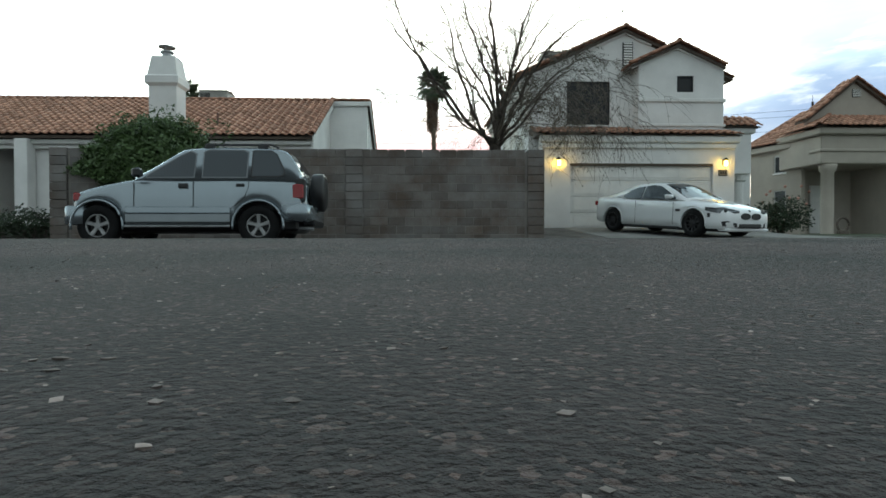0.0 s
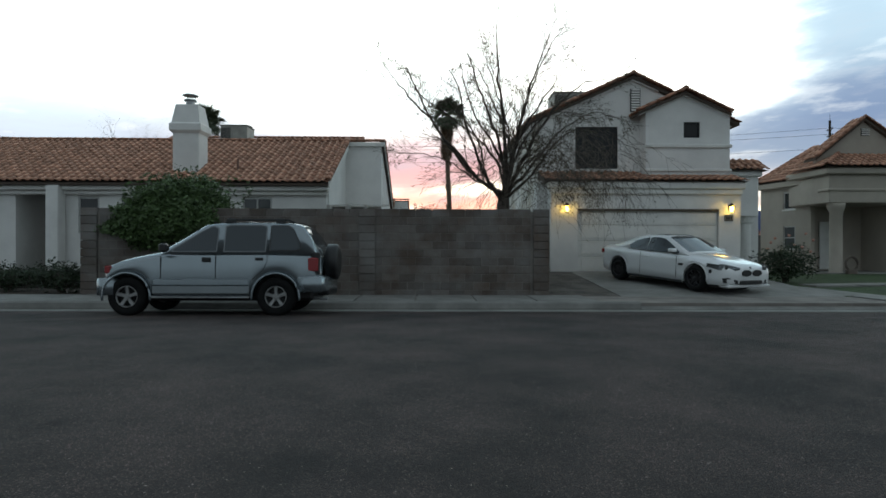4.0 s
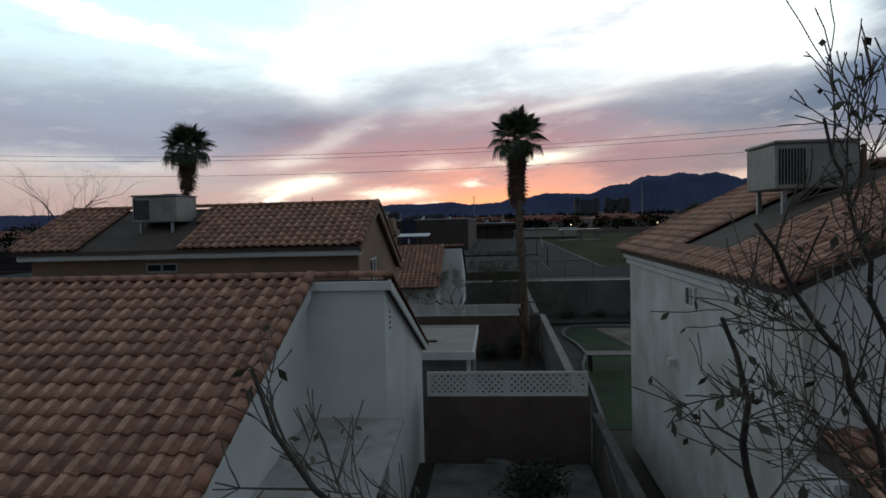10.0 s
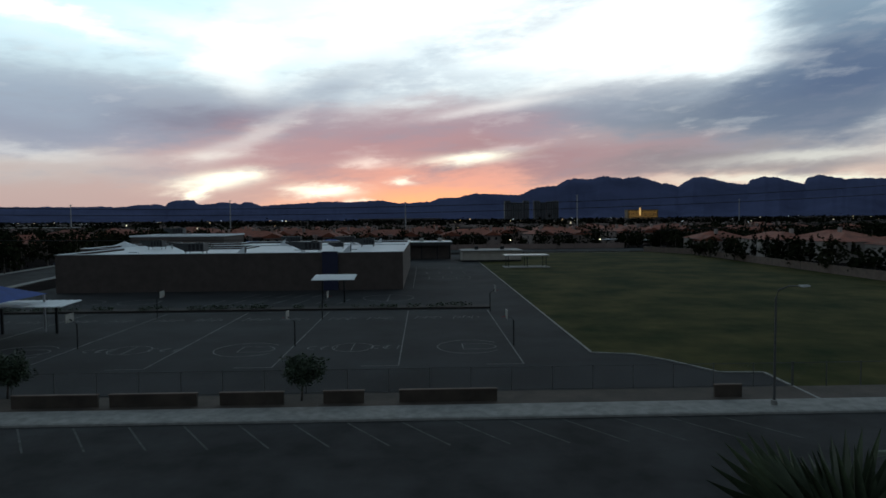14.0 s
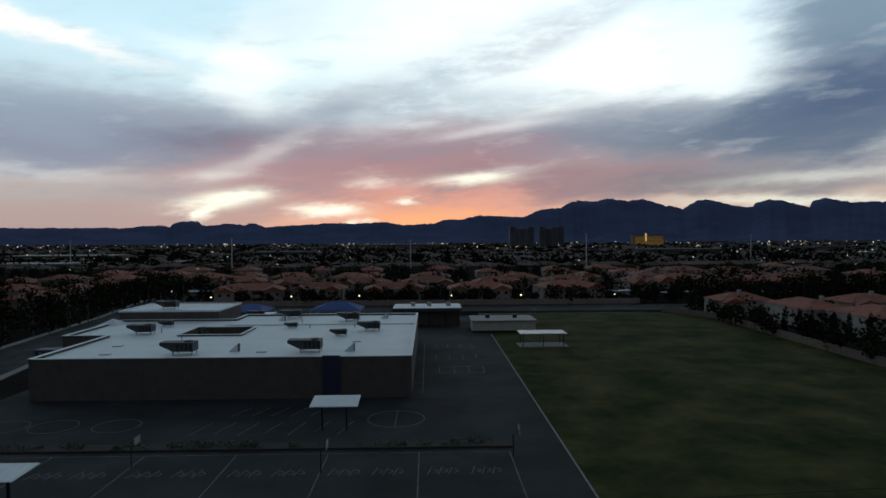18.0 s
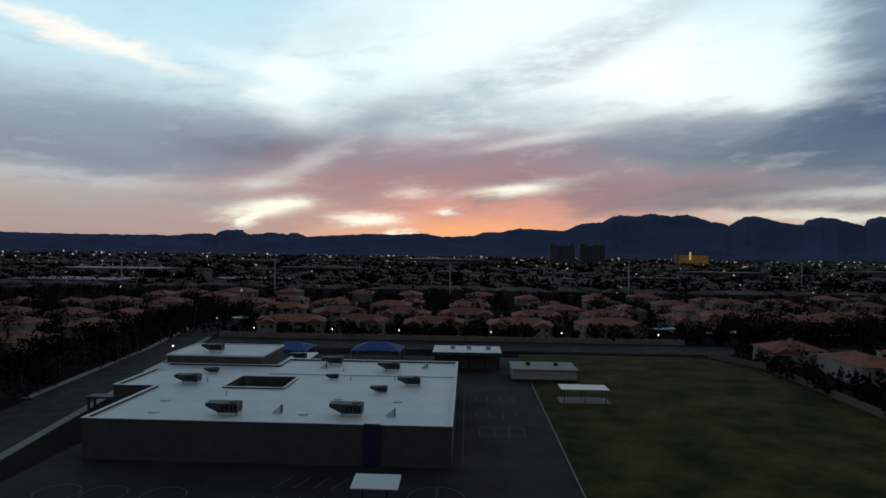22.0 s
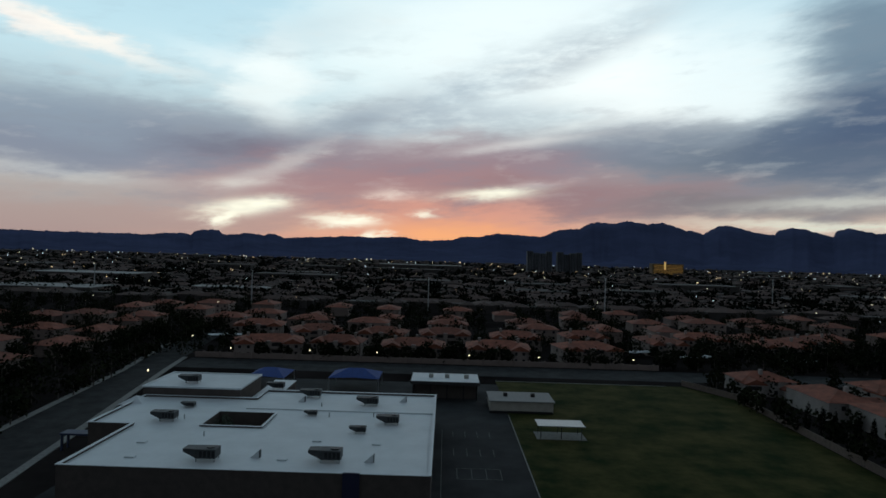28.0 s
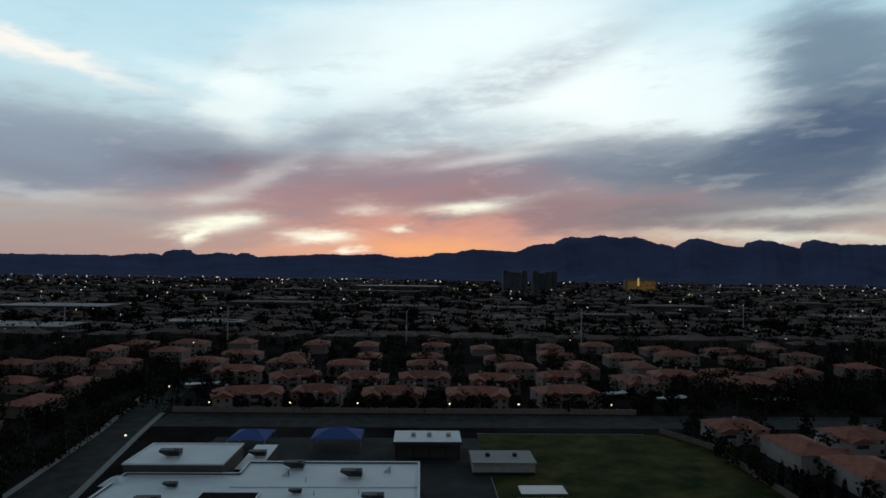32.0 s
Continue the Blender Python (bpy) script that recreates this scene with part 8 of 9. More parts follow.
# ball courts
def line(g, x0, y0, x1, y1, w=0.10, z=0.036):
    d = Vector((x1 - x0, y1 - y0, 0)).normalized()
    n = Vector((-d.y, d.x, 0)) * w / 2
    g.loft([[(x - n.x, y - n.y, z - 0.005), (x + n.x, y + n.y, z - 0.005), (x + n.x, y + n.y, z + 0.004), (x - n.x, y - n.y, z + 0.004)] for x, y in ((x0, y0), (x1, y1))])


def arc(g, cx, cy, r, a0=0, a1=360, w=0.10):
    n = max(8, int((a1 - a0) / 12))
    p = [(cx + r * math.cos(radians(a0 + (a1 - a0) * i / n)), cy + r * math.sin(radians(a0 + (a1 - a0) * i / n))) for i in range(n + 1)]
    for a, b in zip(p, p[1:]):
        line(g, *a, *b, w)


for k in range(6):
    x1 = 6.95 - k * 11.3
    x0 = x1 - 11.3
    g = Geo()
    line(g, x1, 93.0, x1, 126.2, 0.12)
    line(g, x1 - 3.4, 93.0, x1, 93.0)
    line(g, x0, 126.2, x1, 126.2, 0.07)
    xm = (x0 + x1) / 2
    if k % 2 == 0:
        arc(g, xm + 1.3, 100.9, 3.3, 35, 325)
        line(g, xm + 0.6, 99.6, xm + 0.6, 102.2)
        line(g, xm + 0.6, 99.6, xm + 2.7, 99.6)
        line(g, xm + 0.6, 102.2, xm + 2.7, 102.2)
        arc(g, xm + 2.7, 100.9, 1.3, -90, 90)
    else:
        arc(g, xm + 0.6, 101.3, 2.1)
        line(g, xm + 0.6, 99.4, xm + 0.6, 103.0)
        for dx in (-3.2, -1.9, 3.3, 4.5):
            arc(g, xm + dx, 101.2, 0.75, 90, 270)
            line(g, xm + dx + 0.7, 100.4, xm + dx + 0.9, 102.0)
    for dx in (-4.6, -3.4, -2.2, 0.4, 1.6, 2.8):
        line(g, xm + dx, 118.9, xm + dx + 0.5, 121.2, 0.09)
        arc(g, xm + dx + 0.6, 120.0, 0.5, -90, 90, 0.09)
    tagged(part("court_marking", g, LINEPAINT), "worn white ball court lines on grey asphalt", "court lines", "ball courts", "structure")
g = Geo()
for k in range(7):
    line(g, -36 + k * 3.4, 134 + (k % 2), -34.6 + k * 3.4, 140)
for k in range(5):
    line(g, -33 + k * 3.0, 143, -31.2 + k * 3.0, 148)
arc(g, -8, 141, 4.2)
line(g, -8, 136.8, -8, 145.2)
for cx in (-64, -57, -48):
    arc(g, cx, 139, 3.2)
for k in range(8):
    line(g, -1.5 + (k % 4) * 3.0, 186 + (k // 4) * 14, -1.5 + (k % 4) * 3.0, 191 + (k // 4) * 14)
line(g, -1, 172, 8, 172)
line(g, -1, 178, 8, 178)
for k in range(4):
    line(g, -1 + k * 3, 172, -1 + k * 3, 178)
line(g, -4.2, 156, -4.2, 206)
tagged(part("playground_marking", g, LINEPAINT), "faded white game markings on the playground", "playground lines", "", "structure")
for x, y, s in ((-37.8, 102.4, 1), (-38.1, 122.3, -1), (-15.5, 102.3, 1), (-15.5, 119.8, -1), (7.2, 101.2, 1), (7.2, 124.6, -1), (-60.5, 102.4, 1), (-60.5, 122.0, -1)):
    t = thing("basketball_hoop", "tall thin basketball pole with a small backboard", "basketball hoop", pose(x, y, 0.03, 0, 0, 90 if s > 0 else -90), "basketball hoops")
    part("pole", Geo().tube([(0, 0, 0), (0, 0, 2.6), (0, 0.7, 3.1)], 0.07, 8), DARKMETAL, t)
    part("backboard", Geo().box(-0.75, 0.75, 0.7, 0.75, 2.8, 3.7), ACPAINT, t)
    part("hoop", Geo().tube([(0.23 * math.cos(a), 1.02 + 0.23 * math.sin(a), 3.0) for a in [6.28 * i / 12 for i in range(13)]], 0.012, 4), REDLENS, t)
bed = setting("planting_bed", Geo().box(-74, 7.6, 127.6, 130.0, -0.2, 0.28), mat("dark_soil", (0.035, 0.028, 0.024), 1.0, var=0.2), "dark raised planting bed across the playground", "planter")
shrubs = Geo()
rng = random.Random(77)
for k in range(60):
    leaf_cloud(shrubs, (rng.uniform(-72, 6), rng.uniform(128, 129.6), 0.45), (0.9, 0.6, 0.4), 40, 0.16, rng)
tagged(part("hedge", shrubs, LEAFDARK), "low dark patchy hedge in the planting bed", "hedge", "", "stuff")

# fence, low walls, lamps along the back street
FENCEMETAL = mat("weathered_fence_metal", (0.13, 0.13, 0.13), 0.7, metal=0.4, var=0.15, scale=3)
fence = thing("chain_link_fence", "grey chain-link fence along the school pavement", "fence")
post_me = Geo().tube([(0, 0, 0), (0, 0, 1.9), (0, 0, 1.95)], [0.04, 0.04, 0.015], 6).mesh("fence_post", FENCEMETAL)
for k in range(34):
    share("fence_post", post_me, fence, pose(-76 + k * 3.1, 84.1, 0.05))
for z in (0.12, 1.85):
    part("fence_rail", Geo().tube([(-76, 84.1, z + 0.05), (26.3, 84.1, z + 0.05)], 0.025, 5), FENCEMETAL, fence)
g = Geo()
for k in range(410):
    x = -76 + k * 0.25
    for s in (-1, 1):
        a, b = (x, 0.17), (x + s * 1.7, 1.88)
        g.add([(a[0], 84.1, a[1]), (a[0] + 0.012, 84.1, a[1]), (b[0] + 0.012, 84.1, b[1]), (b[0], 84.1, b[1])], [(0, 1, 2, 3)])
part("fence_wire", g, FENCEMETAL, fence)["kind"] = "stuff"
fence_r = thing("chain_link_fence", "grey chain-link fence beside the playing field", "fence")
for k in range(24):
    share("fence_post", post_me, fence_r, pose(26.2 + k * 2.7, 84.1, 0.05))
part("fence_rail", Geo().tube([(26.2, 84.1, 1.9), (88, 84.1, 1.9)], 0.025, 5), FENCEMETAL, fence_r)
for x0, x1 in ((-44, -33), (-31, -25), (-24.2, -18.1), (-16.5, -12.0), (-9.2, -6.3), (-3.8, 3.2), (19.0, 21.0)):
    t = thing("low_wall", "low brown block wall by the pavement", "wall", None, "low street walls")
    part("wall", Geo().bev(x0, x1, 81.5, 81.75, 0.05, 0.95, 0.02), DIRT, t)
    part("coping", Geo().bev(x0 - 0.03, x1 + 0.03, 81.47, 81.78, 0.95, 1.02, 0.01), PINKWALL, t)
g = Geo()
for k in range(26):
    line(g, -70 + k * 3.5, 77.5, -67 + k * 3.5, 73.2, 0.12, 0.003)
tagged(part("parking_line", g, mat("faded_stall_line", (0.075, 0.075, 0.073), 0.9, var=0.35, scale=1.2)), "slanted white parking stall lines on the street", "road lines", "", "structure")


LAMPPOST = mat("weathered_lamp_post", (0.10, 0.10, 0.10), 0.6, metal=0.4, var=0.15, scale=3)


def street_lamp(at, h, turn, group="street lamps", lit=False):
    t = thing("street_lamp", "tall slender grey street lamp with a curved arm", "street lamp", pose(*at, 0, 0, turn), group)
    part("base", Geo().tube([(0, 0, 0), (0, 0, 0.3), (0, 0, 0.35)], [0.22, 0.2, 0.12], 10), CONCRETE, t)
    part("pole", Geo().tube([(0, 0, 0.3), (0, 0, h * 0.9), (0, 0.2, h * 0.97), (0, 0.9, h), (0, 1.8, h)], [0.09, 0.065, 0.055, 0.045, 0.04], 8), LAMPPOST, t)
    part("lamp_head", Geo().loft([[(-0.15, y, h - 0.1 + dz), (0.15, y, h - 0.1 + dz), (0.12, y, h + 0.06), (-0.12, y, h + 0.06)] for y, dz in ((1.6, 0.05), (1.9, 0), (2.3, 0.06))]), GALV, t)
    return t


street_lamp((22.1, 79.3, 0.16), 8.2, -90)
street_lamp((-72, 79.3, 0.16), 8.2, 180)

# power line along the back street
POLES = [(-78, 78.6), (51, 78.6)]
wood = mat("weathered_pole_wood", (0.06, 0.05, 0.045), 0.95, var=0.2, scale=4)
for x, y in POLES:
    t = thing("power_pole", "tall dark wooden power pole with cross arms", "power pole", pose(x, y, 0.1), "power poles")
    part("pole", Geo().tube([(0, 0, 0), (0, 0, 17.6)], [0.22, 0.14], 10), wood, t)
    for z in (16.4, 15.6, 13.8):
        part("cross_arm", Geo().box(-0.08, 0.08, -0.6, 0.6, z, z + 0.12), wood, t)
        part("insulator", Geo().tube([(0, -0.5, z + 0.12), (0, -0.5, z + 0.3)], 0.05, 6), DARKMETAL, t)
    part("pole_tip", Geo().tube([(0, 0, 17.6), (0, 0, 18.4)], 0.03, 6), DARKMETAL, t)
lines = thing("power_lines", "three dark sagging power cables over the street", "cables")
for z0, sag in ((16.7, 2.8), (15.9, 2.4), (14.1, 2.2)):
    pts = [(-78 + 129 * i / 24, 78.1, z0 - 4 * sag * (i / 24) * (1 - i / 24)) for i in range(25)]
    part("cable", Geo().tube(pts, 0.018, 4, False), DARKMETAL, lines)
    pts = [(51 + 110 * i / 16, 78.1 + 0.1 * i, z0 - 4 * sag * (i / 16) * (1 - i / 16)) for i in range(17)]
    part("cable", Geo().tube(pts, 0.018, 4, False), DARKMETAL, lines)

# ---- the far town ----
PINKSTUCCO = mat("pinkish_stucco", (0.27, 0.20, 0.175), 0.95, var=0.12, scale=0.1, rnd=0.15)
CREAMFAR = mat("far_cream_stucco", (0.34, 0.30, 0.28), 0.95, var=0.1, scale=0.2)
FARTILE = mat("far_clay_roof", (0.25, 0.078, 0.045), 0.9, var=0.2, scale=0.4, rnd=0.2)
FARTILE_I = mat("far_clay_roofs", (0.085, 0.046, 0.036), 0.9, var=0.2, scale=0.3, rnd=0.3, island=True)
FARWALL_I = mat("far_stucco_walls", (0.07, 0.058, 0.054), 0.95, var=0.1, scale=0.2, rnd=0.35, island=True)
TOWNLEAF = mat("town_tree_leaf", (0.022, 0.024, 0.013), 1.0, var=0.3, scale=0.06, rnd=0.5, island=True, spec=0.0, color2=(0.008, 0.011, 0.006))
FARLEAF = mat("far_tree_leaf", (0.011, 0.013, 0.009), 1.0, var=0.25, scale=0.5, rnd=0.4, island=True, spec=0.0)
rng = random.Random(21)


def far_house(x, y, w, d, h, rise, turn=0.0, group="far houses", label="pinkish stucco house with a hipped clay roof", wallm=None):
    t = thing("house", label, "house", pose(x, y, 0, 0, 0, turn), group)
    part("wall", Geo().box(-w / 2, w / 2, -d / 2, d / 2, -0.05, h), wallm or PINKSTUCCO, t)
    g = hipped(Geo(), -w / 2, w / 2, -d / 2, d / 2, h, rise, 0.6)
    part("roof", g, FARTILE, t)
    for k in range(max(2, int(w / 4.5))):
        for z in ((0.9, 3.9) if h > 4.5 else (1.0,)):
            wx = -w / 2 + (k + 0.5) * w / max(2, int(w / 4.5))
            part("window", Geo().box(wx - 0.6, wx + 0.6, -d / 2 - 0.03, -d / 2, z, z + 1.3), GLASSDARK, t)
    if rng.random() < 0.6:
        cx = rng.uniform(-w * 0.3, w * 0.3)
        part("chimney", Geo().box(cx - 0.5, cx + 0.5, -d * 0.2, -d * 0.2 + 1, h, h + rise + 0.9), wallm or PINKSTUCCO, t)
    return t


APTWALL = mat("pale_pink_stucco", (0.31, 0.245, 0.22), 0.95, var=0.14, scale=0.25, rnd=0.12)
BALCONY_SHADE = mat("balcony_recess_shade", (0.03, 0.026, 0.025), 0.9, var=0.2)


def roof_gable(g, x0, x1, y0, y1, z, rise):
    """A gabled roof whose ridge runs along y, with overhang."""
    xm = (x0 + x1) / 2
    return g.prism([(x0 - 0.5, z - 0.15), (x1 + 0.5, z - 0.15), (x1 + 0.5, z + 0.1), (xm, z + rise), (x0 - 0.5, z + 0.1)], "y", y0 - 0.5, y1)


def apartment(x, y, w, d, turn):
    """A two-storey block: long body, two projecting wings, balconies between them and boxy chimneys."""
    t = thing("apartment_block", "two-storey pale pink stucco apartment block with clay roof", "apartment block", pose(x, y, 0, 0, 0, turn), "apartment blocks")
    part("wall", Geo().box(-w / 2, w / 2, -d / 2, d / 2, -0.05, 5.9), APTWALL, t)
    part("roof", hipped(Geo(), -w / 2, w / 2, -d / 2, d / 2, 5.9, 2.5, 0.6), FARTILE, t)
    ww = w * 0.27
    for sx in (-1, 1):
        cx = sx * (w / 2 - ww / 2 - 0.8)
        wing = part("wing", Geo().box(cx - ww / 2, cx + ww / 2, -d / 2 - 3.2, -d / 2, -0.05, 5.6), APTWALL, t)
        part("wing_roof", roof_gable(Geo(), cx - ww / 2, cx + ww / 2, -d / 2 - 3.2, -d * 0.1, 5.6, 1.9), FARTILE, wing)
        for z in (0.9, 3.7):
            for dx in (-ww * 0.22, ww * 0.22):
                part("window", Geo().box(cx + dx - 0.55, cx + dx + 0.55, -d / 2 - 3.24, -d / 2 - 3.2, z, z + 1.25), GLASSDARK, wing)
                part("window_trim", Geo().box(cx + dx - 0.7, cx + dx + 0.7, -d / 2 - 3.28, -d / 2 - 3.2, z - 0.14, z - 0.02), CREAMFAR, wing)
            part("window", Geo().box(sx * (w / 2 + 0.0), sx * (w / 2 + 0.04), -1.0, 0.4, z, z + 1.25), GLASSDARK, t)
    for z in (0.4, 3.2):
        for cx in (-w * 0.12, w * 0.12):
            # flat dark panel painted as the shade inside a balcony recess
            part("balcony", Geo().box(cx - w * 0.075, cx + w * 0.075, -d / 2 - 0.05, -d / 2 - 0.01, z, z + 2.2), BALCONY_SHADE, t)
            part("railing", Geo().box(cx - w * 0.08, cx + w * 0.08, -d / 2 - 0.9, -d / 2 - 0.8, z, z + 0.95), APTWALL, t)
    part("stair_wall", Geo().box(-0.9, 0.9, -d / 2 - 1.6, -d / 2, -0.05, 6.4), APTWALL, t)
    for cx, cy in ((-w * 0.3, -d * 0.12), (w * 0.05, d * 0.1), (w * 0.33, -d * 0.05)):
        part("chimney", Geo().box(cx - 0.5, cx + 0.5, cy - 0.5, cy + 0.5, 6.6, 9.1), APTWALL, t)
        part("chimney_cap", Geo().box(cx - 0.62, cx + 0.62, cy - 0.62, cy + 0.62, 9.1, 9.3), CREAMFAR, t)


for x, y, w, d, r in ((-78, 311, 28, 14, 14), (-49, 316, 21, 13, -4), (-17, 313, 26, 15, 2), (18.5, 313, 26, 15, -2), (57, 318, 26, 15, 10), (-66, 352, 24, 14, 20), (-33, 349, 22, 14, -6), (-4, 352, 24, 14, 3), (30, 347, 24, 14, -4), (64, 356, 22, 13, 6), (98, 346, 18, 22, 4), (124, 362, 24, 15, -8), (152, 344, 24, 16, 5), (178, 362, 24, 15, 12), (-98, 366, 24, 14, 8)):
    apartment(x, y, w, d, r)
for x, y, w, r in ((84, 330, 14, 22), (106, 320, 16, 24), (150, 318, 18, 3), (-108, 345, 16, 18)):
    t = thing("carport", "long open carport with a pale flat roof among the apartments", "carport", pose(x, y, 0, 0, 0, r), "carports")
    part("roof", Geo().bev(-w / 2, w / 2, -2.6, 2.6, 2.5, 2.7, 0.04), ROOFWHITE, t)
    for px in (-w / 2 + 0.6, -w / 6, w / 6, w / 2 - 0.6):
        part("post", Geo().box(px - 0.08, px + 0.08, -0.08, 0.08, 0, 2.5), DARKMETAL, t)
for x, y, w, d, h in ((104, 262, 18, 13, 5.2), (112, 236, 22, 14, 5.6), (118, 214, 20, 16, 5.8), (140, 250, 20, 14, 5.6), (148, 222, 18, 15, 5.6), (122, 190, 20, 14, 5.4), (150, 192, 18, 14, 5.6), (112, 168, 18, 12, 5.2), (140, 166, 20, 14, 5.6), (170, 240, 18, 14, 5.6), (172, 205, 18, 14, 5.6)):
    t = far_house(x, y, w, d, h, 2.4, rng.choice((0, 90, 4)), "houses beside the field", "cream two-storey house with a clay roof beside the field", CREAMFAR)
    for sx, ww in ((-1, w * 0.36), (1, w * 0.3)):
        cx = sx * (w / 2 - ww / 2)
        wing = part("wing", Geo().box(cx - ww / 2, cx + ww / 2, -d / 2 - 2.6, -d / 2, -0.05, h - 0.6 if sx < 0 else 3.0), CREAMFAR, t)
        part("wing_roof", roof_gable(Geo(), cx - ww / 2, cx + ww / 2, -d / 2 - 2.6, -d * 0.1 if sx < 0 else -d / 2, h - 0.6 if sx < 0 else 3.0, 1.7), FARTILE, wing)
        part("garage_door" if sx > 0 else "window", Geo().box(cx - ww * 0.3, cx + ww * 0.3, -d / 2 - 2.65, -d / 2 - 2.6, 0.1 if sx > 0 else h - 2.4, 2.2 if sx > 0 else h - 1.2), TRIM if sx > 0 else GLASSDARK, wing)
    for sx in (-1, 1):
        for py in (-d * 0.25, d * 0.2):
            part("window", Geo().box(sx * w / 2, sx * (w / 2 + 0.04), py - 0.6, py + 0.6, h - 2.2, h - 0.9), GLASSDARK, t)
for k in range(30):
    x, y = -150 - (k % 6) * 26 + rng.uniform(-4, 4), 215 + (k // 6) * 42 + rng.uniform(-6, 6)
    far_house(x - (y - 215) * 0.12, y, 20, 14, 4.6, 2.4, rng.uniform(-8, 8) + (90 if k % 3 == 0 else 0), "houses over the side street")
for k in range(36):
    x, y = -200 + (k % 12) * 40 + rng.uniform(-6, 6), 385 + (k // 12) * 44 + rng.uniform(-7, 7)
    far_house(x, y, rng.uniform(18, 24), 15, rng.choice((4.2, 5.8, 6.2)), 2.4, rng.choice((0, 0, 90)), "far street houses")

walls, roofs = Geo(), Geo()
for k in range(2600):
    y = 520 + 2100 * rng.random() ** 1.6
    x = rng.uniform(-0.82, 0.82) * y
    w, d, h = rng.uniform(12, 26), rng.uniform(11, 18), rng.choice((3.2, 5.6, 6))
    walls.box(x - w / 2, x + w / 2, y - d / 2, y + d / 2, -0.05, h)
    if rng.random() < 0.85:
        hipped(roofs, x - w / 2, x + w / 2, y - d / 2, y + d / 2, h, 2.2, 0.5)
for k in range(60):
    y = 700 + 1700 * rng.random()
    x = rng.uniform(-0.8, 0.8) * y
    w, d = rng.uniform(40, 110), rng.uniform(25, 50)
    walls.box(x - w / 2, x + w / 2, y - d / 2, y + d / 2, -0.05, rng.uniform(6, 11))
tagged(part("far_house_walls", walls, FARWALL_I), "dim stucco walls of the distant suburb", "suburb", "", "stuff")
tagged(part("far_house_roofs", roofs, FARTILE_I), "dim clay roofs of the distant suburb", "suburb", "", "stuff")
for x, y, w, d, h in ((-330, 560, 90, 40, 8), (-200, 620, 70, 30, 7), (-60, 1500, 190, 60, 13), (-420, 780, 120, 50, 9)):
    t = thing("warehouse", "long pale flat-roofed store building in the suburb", "building", None, "pale warehouses")
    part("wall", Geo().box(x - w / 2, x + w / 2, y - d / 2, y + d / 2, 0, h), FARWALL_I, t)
    part("roof", Geo().box(x - w / 2, x + w / 2, y - d / 2, y + d / 2, h, h + 0.4), bpy.data.materials["grey_roof_sheet"], t)


def far_tree(g, x, y, h, r, n, sz):
    sd = rng.uniform(0, 99)
    for _ in range(n):
        d = Vector((rng.gauss(0, 1), rng.gauss(0, 1), rng.gauss(0, 1))).normalized()
        k = r * (0.55 + 0.5 * rng.random()) * (1 + 0.5 * noise.noise(d * 1.7 + Vector((sd, 0, 0))))
        p = Vector((x, y, h - r)) + Vector((d.x * k, d.y * k, d.z * k * 1.15))
        if p.z < 0.2:
            continue
        a = Vector((rng.gauss(0, 1), rng.gauss(0, 1), rng.gauss(0, 1))).normalized() * sz
        b = a.cross(d).normalized() * sz * 0.7
        g.add([p - a, p - b, p + a, p + b], [(0, 1, 2, 3)])


near_t, far_t, trunks = Geo(), Geo(), Geo()
spots = []
for k in range(150):
    y = 190 + 210 * rng.random()
    spots.append((-128 - (y - 190) * 0.10 - rng.choice((0, 0, 24, 50, 80)) + rng.uniform(-4, 4), y, rng.uniform(5, 10)))
for k in range(40):
    spots.append((-108 + rng.uniform(-3, 3) - k * 0.5, 155 + k * 6.2, rng.uniform(5, 9)))
for k in range(170):
    spots.append((rng.uniform(-110, 190), rng.uniform(299.5, 305) if k % 2 else rng.uniform(299, 332), rng.uniform(3.5, 8)))
for k in range(26):
    spots.append((89.5 + rng.uniform(-1, 5), 150 + k * 4.6, rng.uniform(3, 8)))
for k in range(60):
    spots.append((rng.uniform(95, 185), rng.uniform(150, 280), rng.uniform(3, 7)))
for k in range(60):
    spots.append((rng.uniform(120, 230), rng.uniform(300, 360), rng.uniform(7, 11)))
for k in range(760):
    y = rng.uniform(325, 540)
    spots.append((rng.uniform(-0.75, 0.75) * y, y, rng.uniform(4, 10)))
for x, y, h in spots:
    far_tree(near_t, x, y, h, h * rng.uniform(0.36, 0.5), 100, 0.6)
    trunks.tube([(x, y, -0.05), (x, y, h * 0.7)], [0.22, 0.12], 5, False)
for k in range(5600):
    y = 540 + 1900 * rng.random() ** 1.5
    x = rng.uniform(-0.82, 0.82) * y
    h = rng.uniform(5, 12)
    far_tree(far_t, x, y, h, h * rng.uniform(0.4, 0.6), 22, 1.7)
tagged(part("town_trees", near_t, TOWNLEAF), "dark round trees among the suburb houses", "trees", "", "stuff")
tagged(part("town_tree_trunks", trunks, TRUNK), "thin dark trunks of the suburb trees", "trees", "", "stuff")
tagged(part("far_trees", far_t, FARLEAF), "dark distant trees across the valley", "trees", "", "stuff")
for x, y in ((91.5, 212), (93, 208), (94.3, 205), (97.3, 200.8), (99.8, 198.8), (103, 196)):
    t = thing("cypress", "slim dark cypress tree by the field wall", "tree", pose(x, y, 0), "cypress row")
    part("trunk", Geo().tube([(0, 0, 0), (0, 0, 6)], [0.15, 0.05], 6), TRUNK, t)
    g = Geo()
    leaf_cloud(g, (0, 0, 4.2), (0.75, 0.75, 4.0), 500, 0.28, rng, 0.5, 0.2)
    part("foliage", g, FARLEAF, t)["kind"] = "stuff"

